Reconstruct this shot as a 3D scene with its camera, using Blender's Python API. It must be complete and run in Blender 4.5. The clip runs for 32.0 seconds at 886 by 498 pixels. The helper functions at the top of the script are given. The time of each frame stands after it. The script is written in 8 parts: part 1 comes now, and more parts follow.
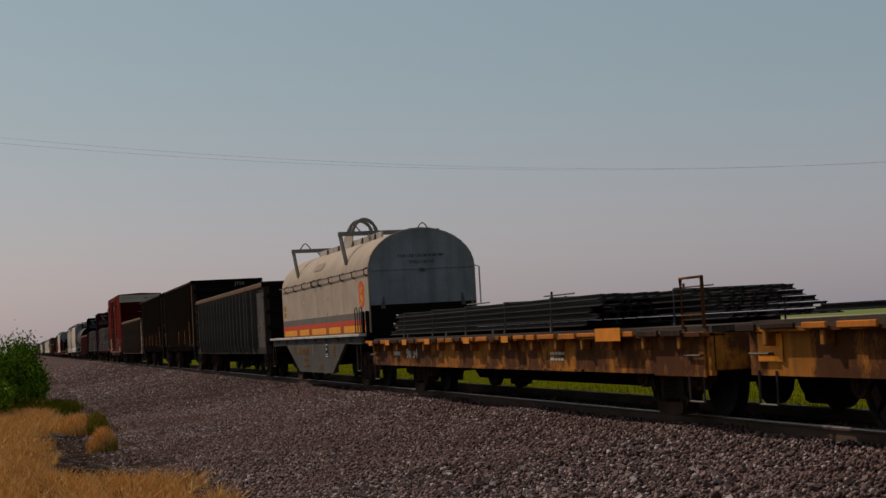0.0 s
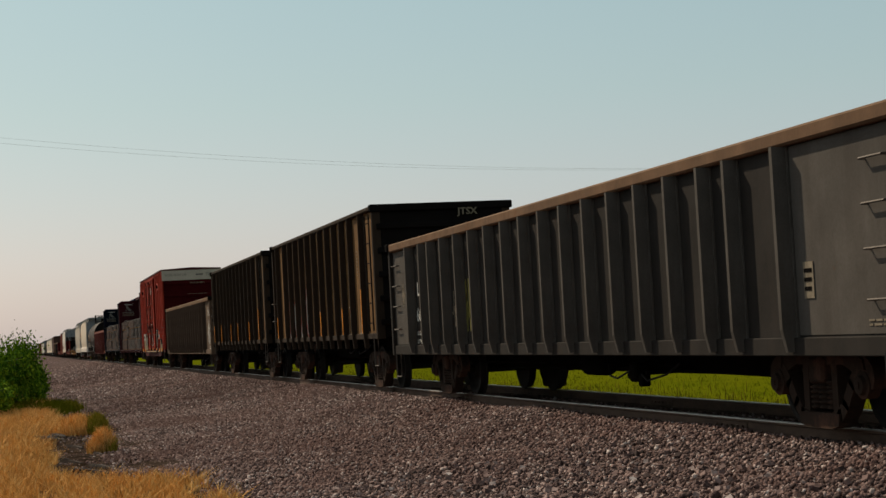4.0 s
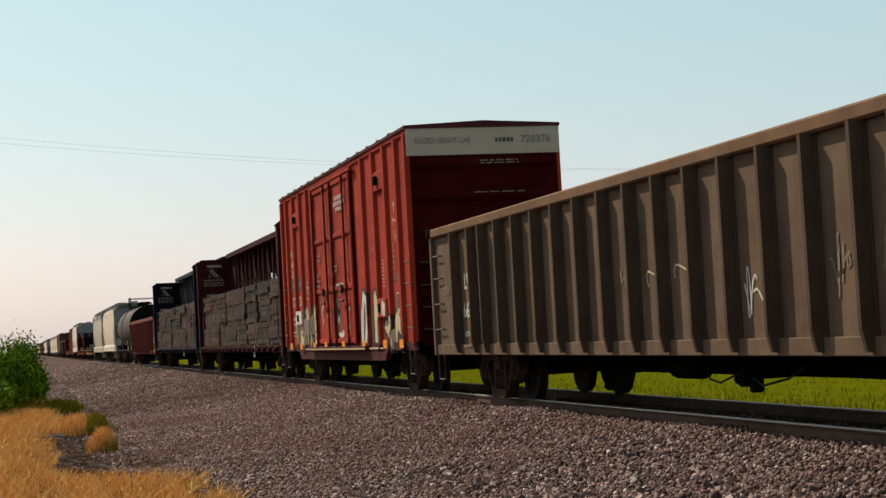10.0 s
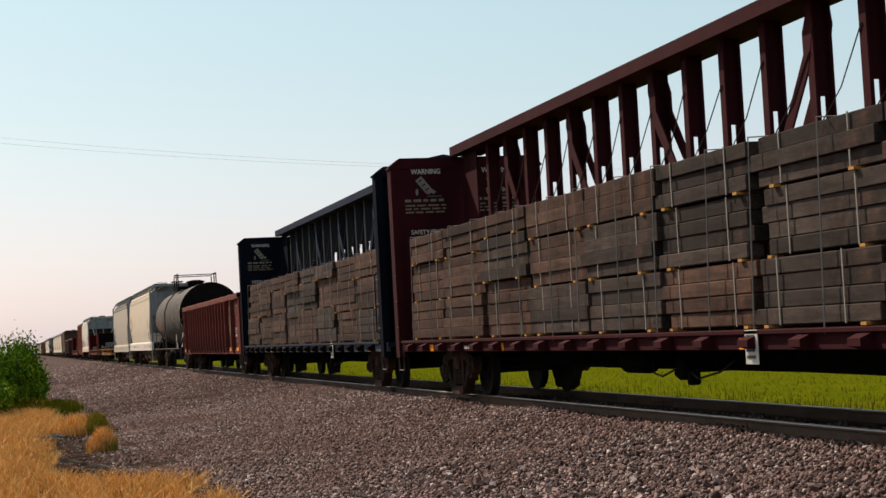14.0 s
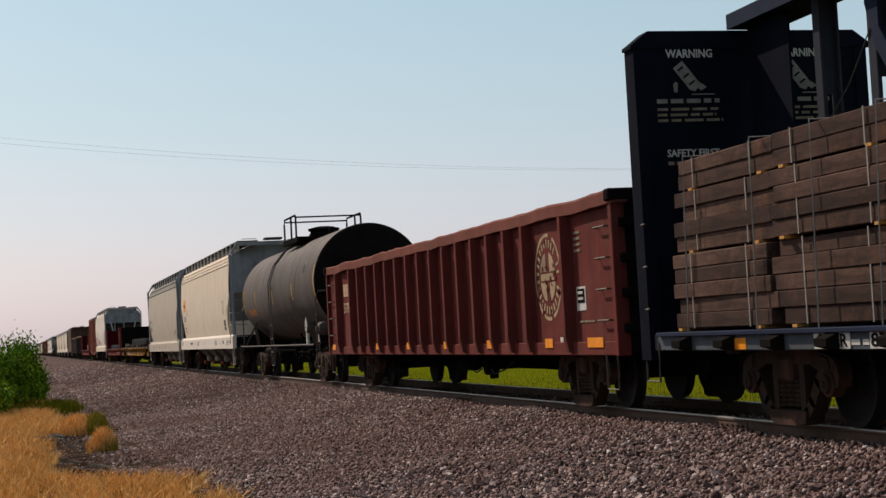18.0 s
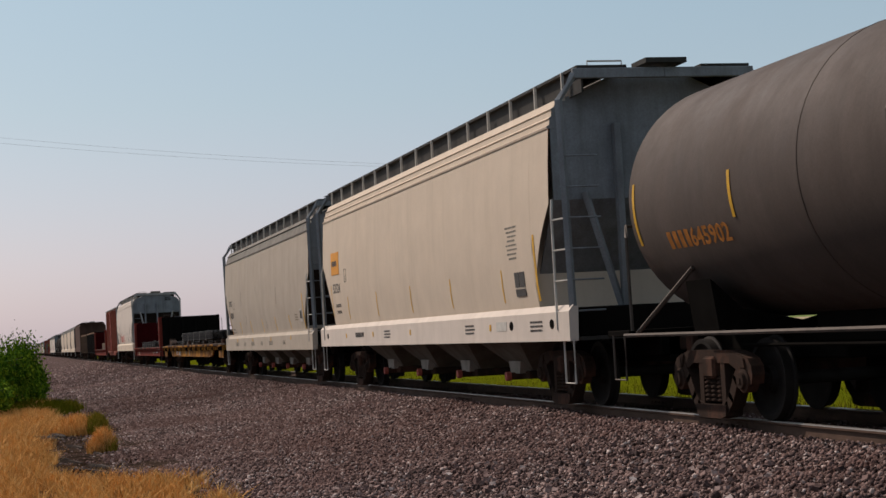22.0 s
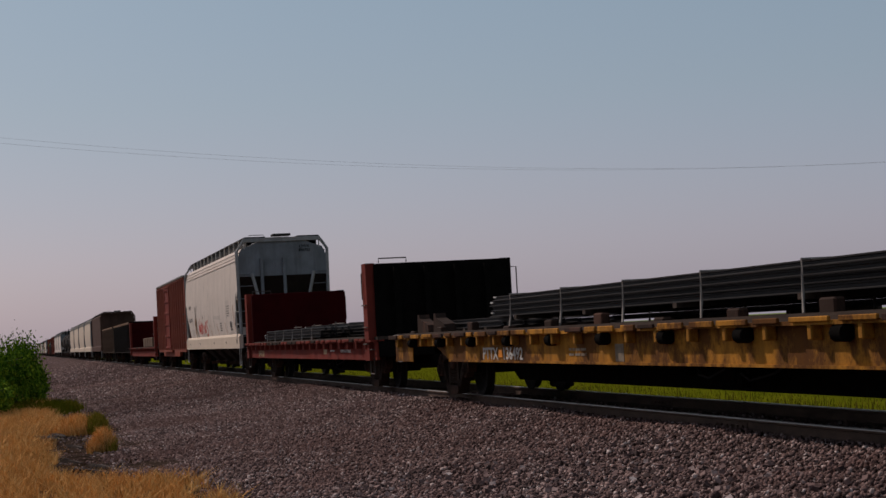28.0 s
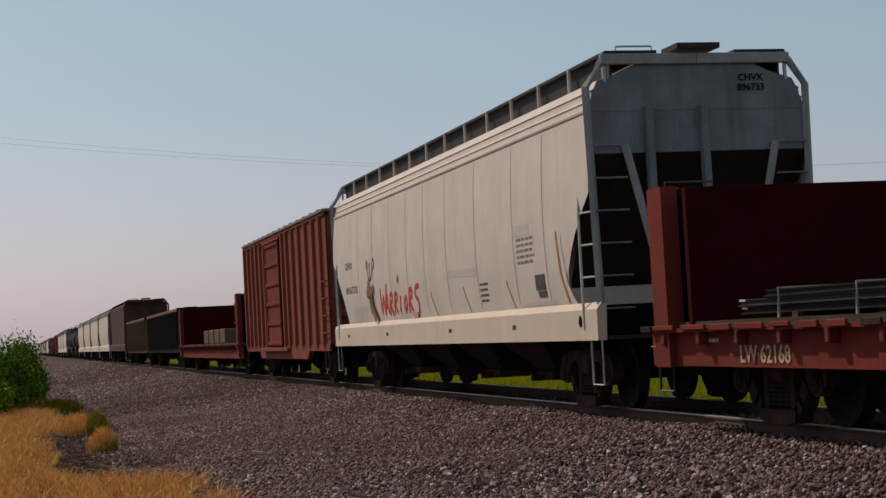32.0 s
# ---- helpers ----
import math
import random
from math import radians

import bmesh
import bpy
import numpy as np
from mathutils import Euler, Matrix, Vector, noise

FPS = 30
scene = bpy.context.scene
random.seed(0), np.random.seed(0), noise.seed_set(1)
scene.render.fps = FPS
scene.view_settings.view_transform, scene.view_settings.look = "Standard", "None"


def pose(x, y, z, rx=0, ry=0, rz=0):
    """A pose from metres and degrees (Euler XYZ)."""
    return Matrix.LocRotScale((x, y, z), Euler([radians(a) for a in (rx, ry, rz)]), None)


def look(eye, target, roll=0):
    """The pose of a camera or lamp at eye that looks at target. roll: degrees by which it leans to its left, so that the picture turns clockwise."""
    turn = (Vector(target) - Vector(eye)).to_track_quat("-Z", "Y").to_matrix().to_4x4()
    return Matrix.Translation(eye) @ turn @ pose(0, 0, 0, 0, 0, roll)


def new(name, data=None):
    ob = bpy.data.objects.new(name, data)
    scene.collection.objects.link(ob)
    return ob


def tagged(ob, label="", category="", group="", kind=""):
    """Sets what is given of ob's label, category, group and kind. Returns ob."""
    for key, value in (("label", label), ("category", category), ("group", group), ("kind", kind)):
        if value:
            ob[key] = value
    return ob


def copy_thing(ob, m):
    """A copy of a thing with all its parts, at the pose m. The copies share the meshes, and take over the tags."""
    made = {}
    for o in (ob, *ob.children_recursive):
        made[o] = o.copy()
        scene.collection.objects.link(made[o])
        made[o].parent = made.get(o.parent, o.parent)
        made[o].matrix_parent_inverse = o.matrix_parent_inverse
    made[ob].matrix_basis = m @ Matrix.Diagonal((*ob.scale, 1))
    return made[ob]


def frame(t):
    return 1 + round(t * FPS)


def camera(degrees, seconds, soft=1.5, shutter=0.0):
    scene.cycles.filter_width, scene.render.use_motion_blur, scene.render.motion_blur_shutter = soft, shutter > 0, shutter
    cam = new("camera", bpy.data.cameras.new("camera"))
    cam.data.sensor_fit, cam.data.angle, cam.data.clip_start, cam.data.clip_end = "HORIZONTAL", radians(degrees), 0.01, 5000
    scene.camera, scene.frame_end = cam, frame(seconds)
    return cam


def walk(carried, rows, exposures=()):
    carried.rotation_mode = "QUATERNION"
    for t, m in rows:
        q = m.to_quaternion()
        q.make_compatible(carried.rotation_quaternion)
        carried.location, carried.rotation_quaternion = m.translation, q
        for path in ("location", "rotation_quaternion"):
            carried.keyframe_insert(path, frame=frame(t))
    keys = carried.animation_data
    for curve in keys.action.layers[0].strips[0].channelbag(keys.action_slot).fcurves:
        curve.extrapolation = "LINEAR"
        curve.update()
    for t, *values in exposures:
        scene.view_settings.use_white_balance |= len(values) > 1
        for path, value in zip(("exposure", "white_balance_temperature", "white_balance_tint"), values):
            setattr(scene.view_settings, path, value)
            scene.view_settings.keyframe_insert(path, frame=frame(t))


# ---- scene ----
# world: x along the track (the train runs towards +x), y across it away from the camera, z = 0 on the rail heads
D = 8.735            # track centre line
EYE = Vector((0.0, 0.0, 1.184))
cam = camera(29.99, 32.0, soft=1.5)
YAW, PITCH, ROLL = radians(75.516), radians(2.813), -3.10
AIM = Vector((-math.sin(YAW) * math.cos(PITCH), math.cos(YAW) * math.cos(PITCH), math.sin(PITCH)))
STAND = look(EYE, EYE + AIM * 10, ROLL)
walk(cam, [(0.0, STAND), (32.0, STAND)],
     exposures=[(0.0, -1.02, 6500, 17), (1.0, -0.82, 6600, 13), (2.0, -0.63, 6700, 10), (3.5, -0.5, 6850, 8), (5.5, 0.0, 6760, 8.5), (12.0, 0.065, 6715, 9.8), (13.0, 0.1, 6670, 12.5),
                (16.0, 0.08, 6490, 13), (17.0, 0.0, 6430, 14), (18.0, -0.16, 6370, 15), (21.0, -0.23, 6370, 16), (23.0, -0.62, 6200, 20), (25.0, -0.72, 6250, 19), (26.0, -0.72, 6200, 19), (28.5, -0.98, 6200, 24), (29.0, -0.88, 6200, 22), (32.0, -0.62, 6250, 18)])

# ---- light ----
SUN_AZ, SUN_EL = radians(209), radians(43)     # azimuth of the sun from +x, anticlockwise
world = bpy.data.worlds.new("hazy_sky")
scene.world = world
world.use_nodes = True
wn, wl = world.node_tree.nodes, world.node_tree.links
sky = wn.new("ShaderNodeTexSky")
sky.sky_type, sky.sun_disc = 'NISHITA', False
sky.sun_elevation, sky.sun_rotation = SUN_EL, math.pi / 2 - SUN_AZ
sky.air_density, sky.dust_density, sky.ozone_density = 1.0, 1.6, 0.0
haze = wn.new("ShaderNodeMix")                 # thin even haze over the whole sky
haze.data_type = 'RGBA'
haze.inputs[0].default_value = 0.55
haze.inputs[7].default_value = (4.7, 5.75, 6.0, 1)
wl.new(sky.outputs[0], haze.inputs[6])
bg = wn["Background"]
way = wn.new("ShaderNodeTexCoord")             # dusty rose near the horizon, clear teal above it
height = wn.new("ShaderNodeSeparateXYZ")
wl.new(way.outputs["Generated"], height.inputs[0])
tint = wn.new("ShaderNodeValToRGB")
marks = tint.color_ramp.elements
while len(marks) < 6:
    marks.new(0.5)
for mark, (place, colour) in zip(marks, ((0.0, (0.545, 0.476, 0.530)), (0.05, (0.533, 0.484, 0.522)), (0.14, (0.472, 0.500, 0.494)), (0.2, (0.455, 0.504, 0.495)), (0.35, (0.51, 0.50, 0.49)), (1.0, (0.53, 0.50, 0.48)))):
    mark.position, mark.color = place, (*colour, 1)
wl.new(height.outputs[2], tint.inputs[0])
stain = wn.new("ShaderNodeMix")
stain.data_type, stain.blend_type = 'RGBA', 'MULTIPLY'
stain.inputs[0].default_value = 1.0
wl.new(haze.outputs[2], stain.inputs[6])
gain = wn.new("ShaderNodeMix")
gain.data_type, gain.blend_type, gain.inputs[0].default_value = 'RGBA', 'ADD', 1.0
wl.new(tint.outputs[0], gain.inputs[6])
wl.new(tint.outputs[0], gain.inputs[7])
wl.new(gain.outputs[2], stain.inputs[7])
wl.new(stain.outputs[2], bg.inputs[0])
bg.inputs[1].default_value = 0.122
sun = new("sun", bpy.data.lights.new("sun", "SUN"))
sun.data.energy, sun.data.angle, sun.data.color = 5.0, radians(0.8), (1.0, 0.87, 0.70)
to_sun = Vector((math.cos(SUN_AZ) * math.cos(SUN_EL), math.sin(SUN_AZ) * math.cos(SUN_EL), math.sin(SUN_EL)))
sun.matrix_world = look(to_sun * 50, (0, 0, 0))


# ---- materials ----
class Nodes:
    def __init__(self, name):
        self.mat = bpy.data.materials.new(name)
        self.mat.use_nodes = True
        self.t = self.mat.node_tree
        self.b = self.t.nodes["Principled BSDF"]
        tc = self.t.nodes.new("ShaderNodeTexCoord")
        self.obj = tc.outputs["Object"]

    def link(self, a, b):
        self.t.links.new(a, b)

    def mapped(self, scale, src=None):
        m = self.t.nodes.new("ShaderNodeMapping")
        m.inputs["Scale"].default_value = scale
        self.link(src or self.obj, m.inputs[0])
        return m.outputs[0]

    def noise(self, scale, detail=4, rough=0.6, stretch=None, src=None):
        n = self.t.nodes.new("ShaderNodeTexNoise")
        n.inputs["Scale"].default_value, n.inputs["Detail"].default_value, n.inputs["Roughness"].default_value = scale, detail, rough
        self.link(self.mapped(stretch, src) if stretch else (src or self.obj), n.inputs["Vector"])
        return n.outputs["Fac"]

    def ramp(self, fac, stops):
        r = self.t.nodes.new("ShaderNodeValToRGB")
        e = r.color_ramp.elements
        while len(e) < len(stops):
            e.new(0.5)
        for el, (p, c) in zip(e, stops):
            el.position = p
            el.color = (*c, 1) if len(c) == 3 else (c[0], c[0], c[0], 1)
        self.link(fac, r.inputs[0])
        return r.outputs[0]

    def mix(self, fac, a, b, mode='MIX'):
        m = self.t.nodes.new("ShaderNodeMix")
        m.data_type, m.blend_type = 'RGBA', mode
        for sock, v in ((m.inputs[0], fac), (m.inputs[6], a), (m.inputs[7], b)):
            if hasattr(v, "is_linked"):
                self.link(v, sock)
            elif isinstance(v, (int, float)):
                sock.default_value = v
            else:
                sock.default_value = (*v, 1)
        return m.outputs[2]

    def random(self):
        return self.t.nodes.new("ShaderNodeObjectInfo").outputs["Random"]

    def island(self):
        return self.t.nodes.new("ShaderNodeNewGeometry").outputs["Random Per Island"]

    def bump(self, h, strength=0.3, dist=0.01):
        n = self.t.nodes.new("ShaderNodeBump")
        n.inputs["Strength"].default_value, n.inputs["Distance"].default_value = strength, dist
        self.link(h, n.inputs["Height"])
        self.link(n.outputs[0], self.b.inputs["Normal"])

    def done(self, colour, rough=0.6, metal=0.0, spec=0.12):
        if hasattr(colour, "is_linked"):
            self.link(colour, self.b.inputs["Base Color"])
        else:
            self.b.inputs["Base Color"].default_value = (*colour, 1)
        if hasattr(rough, "is_linked"):
            self.link(rough, self.b.inputs["Roughness"])
        else:
            self.b.inputs["Roughness"].default_value = rough
        self.b.inputs["Metallic"].default_value = metal
        self.b.inputs["Specular IOR Level"].default_value = spec
        return self.mat


def paint(name, base, dirt=(0.06, 0.045, 0.035), rust=(0.16, 0.06, 0.025), streaks=0.5, rusty=0.5, rough=0.7, blotch=0.6, spec=0.06, fade=0.2, fine=0.28):
    """Weathered paint: fading at two scales, dirt that runs down, blotches of rust."""
    n = Nodes(name)
    base = tuple(c * 0.8 for c in base)          # dulled by age
    light = tuple(min(1, c * (1 + fade * 0.9)) for c in base)
    dark = tuple(c * (1 - fade) for c in base)
    dirt, rust = tuple(c * 0.8 for c in dirt), tuple(c * 0.8 for c in rust)
    c = n.mix(n.ramp(n.noise(1.3, 4), [(0.35, (0,)), (0.7, (1,))]), dark, light)
    run = n.noise(2.2, 5, 0.65, (1.6, 1.6, 0.12))
    fac = n.ramp(run, [(0.5 - 0.12 * streaks, (0,)), (0.85, (streaks,))])
    c = n.mix(fac, c, dirt)
    spots = n.noise(1.1, 8, 0.72, (1, 1, 0.7))
    lo = 0.74 - 0.2 * rusty
    c = n.mix(n.ramp(spots, [(lo, (0,)), (lo + 0.09, (blotch,))]), c, rust)
    c = n.mix(n.ramp(n.noise(38, 3), [(0.35, (0.0,)), (0.8, (fine,))]), c, dirt)
    n.bump(n.noise(6, 4), 0.12, 0.02)
    return n.done(c, n.ramp(spots, [(0.3, (rough,)), (0.75, (min(0.95, rough + 0.3),))]), 0.0, spec)


def plain(name, colour, rough=0.6, metal=0.0, vary=0.25, scale=4.0, spec=0.1):
    n = Nodes(name)
    colour = tuple(c * 0.82 for c in colour)
    c = n.mix(n.ramp(n.noise(scale, 5), [(0.3, (0,)), (0.75, (1,))]), tuple(x * (1 - vary) for x in colour), tuple(min(1, x * (1 + vary)) for x in colour))
    n.bump(n.noise(scale * 8, 3), 0.1, 0.01)
    return n.done(c, rough, metal, spec)


M = {}
M["flat_orange"] = paint("yellow_orange_paint", (0.60, 0.22, 0.028), rusty=1.5, streaks=0.9, rust=(0.075, 0.028, 0.014), dirt=(0.03, 0.02, 0.015), blotch=0.9)
M["flat_yellow"] = paint("faded_yellow_paint", (0.62, 0.27, 0.03), rusty=1.38, streaks=0.9, rust=(0.085, 0.032, 0.014), dirt=(0.05, 0.028, 0.016), blotch=0.85)
M["flat_red"] = paint("oxide_red_flat_paint", (0.24, 0.038, 0.025), rusty=0.6, streaks=0.5)
M["wine"] = paint("wine_and_shaded_red_paint", (0.050, 0.003, 0.004), rusty=0.0, streaks=0.4, dirt=(0.03, 0.004, 0.004), spec=0.03)
# Near black with the shade of car ends put in; also small black fittings.
M["end_dark"] = paint("black_and_shaded_end_paint", (0.012, 0.010, 0.009), rusty=0.2, streaks=0.4, dirt=(0.008, 0.006, 0.006), rust=(0.028, 0.016, 0.012), spec=0.01)
M["bay_light"] = paint("pale_chute_paint", (0.42, 0.39, 0.34), rusty=0.3, streaks=0.4)
M["cap_pink"] = plain("faded_pink_cap", (0.50, 0.13, 0.10), 0.6, vary=0.2, scale=9)
# Darker than the car's own paint: underside shade is put into the bays.
M["bay_grey"] = paint("shaded_hopper_bay_paint", (0.17, 0.155, 0.13), rusty=0.2, streaks=0.6)
M["edge_orange"] = paint("worn_orange_edge_paint", (0.72, 0.23, 0.03), rusty=0.7, streaks=0.5, rust=(0.14, 0.05, 0.02), dirt=(0.06, 0.03, 0.02))
M["gon_rib"] = paint("rusty_gondola_rib_paint", (0.105, 0.070, 0.050), rusty=0.5, streaks=0.5)
M["coal_rib"] = paint("rusty_coal_rib_paint", (0.040, 0.026, 0.017), rusty=0.5, streaks=0.5)
M["mark_patch"] = paint("grey_blue_patch_paint", (0.085, 0.095, 0.105), rusty=0.1, streaks=0.4)
M["gon_grey"] = paint("grey_brown_gondola_paint", (0.185, 0.122, 0.082), rusty=0.95, rust=(0.125, 0.064, 0.040), blotch=0.5, streaks=0.5)
M["gon_black"] = paint("black_gondola_paint", (0.034, 0.030, 0.027), rusty=0.3, streaks=0.4, spec=0.05)
M["coal_brown"] = paint("brown_coal_gondola_paint", (0.245, 0.128, 0.050), rusty=0.6, streaks=0.8, rust=(0.2, 0.08, 0.03), fade=0.28)
M["coal_dark"] = paint("dark_olive_gondola_paint", (0.165, 0.096, 0.046), rusty=0.8, rust=(0.20, 0.075, 0.028), blotch=0.5, streaks=0.8, fade=0.3)
M["chord"] = paint("worn_top_chord_paint", (0.22, 0.125, 0.072), rusty=0.7, streaks=0.5)
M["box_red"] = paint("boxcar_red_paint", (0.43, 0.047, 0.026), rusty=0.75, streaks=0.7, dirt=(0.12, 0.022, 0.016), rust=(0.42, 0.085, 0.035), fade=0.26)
M["box_brown"] = paint("brown_red_boxcar_paint", (0.31, 0.08, 0.048), rusty=0.5, streaks=0.5)
M["maroon"] = paint("maroon_centerbeam_paint", (0.050, 0.008, 0.011), rusty=0.2, dirt=(0.025, 0.007, 0.008), rust=(0.07, 0.02, 0.015), streaks=0.5)
M["navy"] = paint("navy_centerbeam_paint", (0.020, 0.029, 0.058), dirt=(0.012, 0.012, 0.015), rusty=0.1, streaks=0.3, spec=0.06)
# Navy side sill, lightened: the sun on it is put into the colour.
M["sill_blue"] = paint("sunlit_blue_grey_sill_paint", (0.10, 0.115, 0.135), rusty=0.3, streaks=0.6)
M["sf_red"] = paint("mineral_red_gondola_paint", (0.178, 0.035, 0.028), rusty=1.0, streaks=0.85, dirt=(0.06, 0.022, 0.018), rust=(0.17, 0.07, 0.05), blotch=0.5)
M["sf_rib"] = paint("dark_red_rib_paint", (0.165, 0.033, 0.027), rusty=0.5, streaks=0.5)
M["tank"] = paint("dark_grey_tank_paint", (0.096, 0.073, 0.061), rusty=0.0, streaks=0.4, rough=0.55, spec=0.12, fade=0.12, dirt=(0.03, 0.024, 0.02))
M["cream"] = paint("cream_hopper_paint", (0.77, 0.64, 0.50), dirt=(0.40, 0.32, 0.22), rusty=0.0, streaks=0.22, rough=0.6, fade=0.05, fine=0.1)
M["white"] = paint("white_hopper_paint", (0.80, 0.70, 0.605), dirt=(0.40, 0.33, 0.24), rusty=0.0, streaks=0.25, rough=0.6, fade=0.06, fine=0.1)
M["grey_hopper"] = paint("grey_hopper_paint", (0.54, 0.462, 0.375), dirt=(0.30, 0.27, 0.21), rusty=0.0, streaks=0.3, rough=0.6, fade=0.06, fine=0.1)
M["white_patch"] = paint("repainted_white_patch", (0.70, 0.62, 0.54), dirt=(0.40, 0.33, 0.24), rusty=0.0, streaks=0.25, fade=0.06, fine=0.1)
M["grey_roof"] = paint("grey_roof_paint", (0.28, 0.26, 0.225), rusty=0.2, streaks=0.3)
M["end_grey"] = paint("blue_grey_end_paint", (0.28, 0.30, 0.315), rusty=0.1, streaks=0.5)
M["hood"] = paint("grey_coil_hood_paint", (0.53, 0.425, 0.325), rusty=0.35, streaks=0.16, rust=(0.50, 0.30, 0.19), blotch=0.3, dirt=(0.26, 0.2, 0.15), fade=0.1, fine=0.12)
M["hood_ridge"] = paint("pale_ridge_paint", (0.60, 0.53, 0.45), rusty=0.1, streaks=0.3)
M["hood_band"] = plain("warm_grey_band_paint", (0.165, 0.145, 0.12), 0.75, vary=0.15, scale=3)
M["stripe_rust"] = plain("rusty_red_stripe_paint", (0.42, 0.095, 0.02), 0.7, vary=0.35, scale=5)
M["hood_streak"] = plain("rusty_run", (0.51, 0.375, 0.262), 0.85, vary=0.12, scale=5)
M["herald_orange"] = plain("mottled_orange_red_paint", (0.80, 0.135, 0.022), 0.6, vary=0.3, scale=14)
M["letter_brown"] = plain("dim_brown_orange_lettering", (0.27, 0.125, 0.035), 0.8, vary=0.3, scale=9)
M["sawn_steel"] = plain("pale_glint_steel", (0.72, 0.70, 0.66), 0.5, vary=0.15)
# Darker copy of the navy with the bulkheads' shade put in.
M["navy_deep"] = paint("shaded_navy_paint", (0.0075, 0.0095, 0.017), dirt=(0.006, 0.006, 0.008), rusty=0.0, streaks=0.3, spec=0.02)
# Navy truss posts, lightened: the sunlit flanges are put into the colour.
M["post_blue"] = paint("sunlit_blue_grey_post_paint", (0.036, 0.040, 0.050), rusty=0.3, streaks=0.5, spec=0.04)
M["sf_rim"] = paint("faded_red_rim_paint", (0.225, 0.068, 0.048), rusty=0.9, streaks=0.6, rust=(0.17, 0.06, 0.04))
# Paler than the black side sheets: sunlight on ribs and corners, painted in.
M["gon_black_rib"] = paint("sunlit_black_rib_paint", (0.125, 0.110, 0.096), rusty=0.4, streaks=0.5, spec=0.04)
# Paler than the end sheets: light falling on the frame, put into its colour.
M["frame_grey"] = paint("lit_grey_white_frame_paint", (0.46, 0.45, 0.43), rusty=0.2, streaks=0.4)
M["hood_sill"] = paint("dark_grey_sill_paint", (0.12, 0.115, 0.1), rusty=0.3, streaks=0.5)
M["hop_brown"] = paint("brown_hopper_paint", (0.11, 0.06, 0.045), rusty=0.4, streaks=0.5)
M["truck"] = paint("rusty_truck_casting", (0.045, 0.028, 0.021), rusty=1.2, streaks=0.3, rust=(0.14, 0.066, 0.044), blotch=0.6, rough=0.85, spec=0.05)
# Shade put into dark brown, for slopes under the end overhang and h3's bays.
M["shade_brown"] = paint("shaded_brown_end_paint", (0.035, 0.026, 0.022), rusty=0.4, streaks=0.5, spec=0.03)
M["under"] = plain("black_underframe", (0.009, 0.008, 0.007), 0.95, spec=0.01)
M["wheel"] = plain("dark_wheel_steel", (0.022, 0.019, 0.017), 0.7, spec=0.08)
M["rubber"] = plain("black_hose_rubber", (0.02, 0.02, 0.02), 0.7)
M["iron"] = plain("weathered_grab_iron", (0.11, 0.09, 0.075), 0.6, 0.2)
M["white_iron"] = plain("dull_white_grab_iron", (0.60, 0.57, 0.51), 0.6)
M["letter"] = plain("dull_white_lettering", (0.62, 0.59, 0.53), 0.7, vary=0.15, scale=9)
M["letter_buff"] = plain("buff_lettering", (0.58, 0.40, 0.24), 0.7, vary=0.15, scale=9)
M["letter_rust"] = plain("rusty_orange_lettering", (0.52, 0.20, 0.04), 0.7, vary=0.35, scale=7)
M["letter_dark"] = plain("faded_black_lettering", (0.10, 0.095, 0.09), 0.7, vary=0.3, scale=9)
M["letter_fade"] = plain("bleached_grey_lettering", (0.25, 0.235, 0.20), 0.8, vary=0.3, scale=9)
M["letter_orange"] = plain("orange_lettering", (0.46, 0.20, 0.05), 0.7, vary=0.2, scale=9)
M["reflector"] = plain("amber_reflector", (0.9, 0.30, 0.02), 0.45, vary=0.15)
M["reflector_y"] = plain("yellow_reflector", (0.75, 0.42, 0.04), 0.45, vary=0.2)
M["orange_panel"] = plain("orange_panel_paint", (0.85, 0.36, 0.04), 0.5, vary=0.1)
M["red_stripe"] = plain("red_stripe_paint", (0.66, 0.062, 0.025), 0.6, vary=0.2)
M["yellow_stripe"] = plain("yellow_stripe_paint", (0.95, 0.36, 0.018), 0.55, vary=0.1)
M["hood_patch"] = plain("faded_tan_patch", (0.36, 0.29, 0.21), 0.8)
M["spray_white"] = plain("white_spray_paint", (0.68, 0.62, 0.54), 0.6, vary=0.25, scale=3)
M["band_steel"] = plain("dull_dark_band", (0.115, 0.105, 0.095), 0.6, 0.2)
M["box_sill"] = paint("dark_purple_sill_paint", (0.10, 0.028, 0.026), rusty=0.5, streaks=0.8, dirt=(0.04, 0.02, 0.02))
# Door rods and handles: their shadow is put into this dark red-brown.
M["rod"] = plain("shaded_red_brown_rod", (0.075, 0.016, 0.012), 0.6)
M["spray_grey"] = plain("grey_spray_paint", (0.13, 0.10, 0.085), 0.6, vary=0.3, scale=3)
M["spray_black"] = plain("black_spray_paint", (0.035, 0.027, 0.026), 0.6, vary=0.3, scale=3)
M["spray_dark"] = plain("dark_spray_paint", (0.12, 0.09, 0.07), 0.6, vary=0.3, scale=3)
M["spray_tan"] = plain("tan_spray_paint", (0.62, 0.50, 0.31), 0.6, vary=0.2, scale=3)
M["spray_lime"] = plain("yellow_green_spray_paint", (0.17, 0.15, 0.04), 0.7, vary=0.3, scale=3)
M["spray_tan_dark"] = plain("brown_spray_paint", (0.26, 0.15, 0.075), 0.6, vary=0.3, scale=5)
M["spray_red"] = plain("red_spray_paint", (0.60, 0.07, 0.05), 0.6, vary=0.2, scale=3)
M["lumber"] = plain("fresh_dunnage_wood", (0.55, 0.27, 0.07), 0.8)
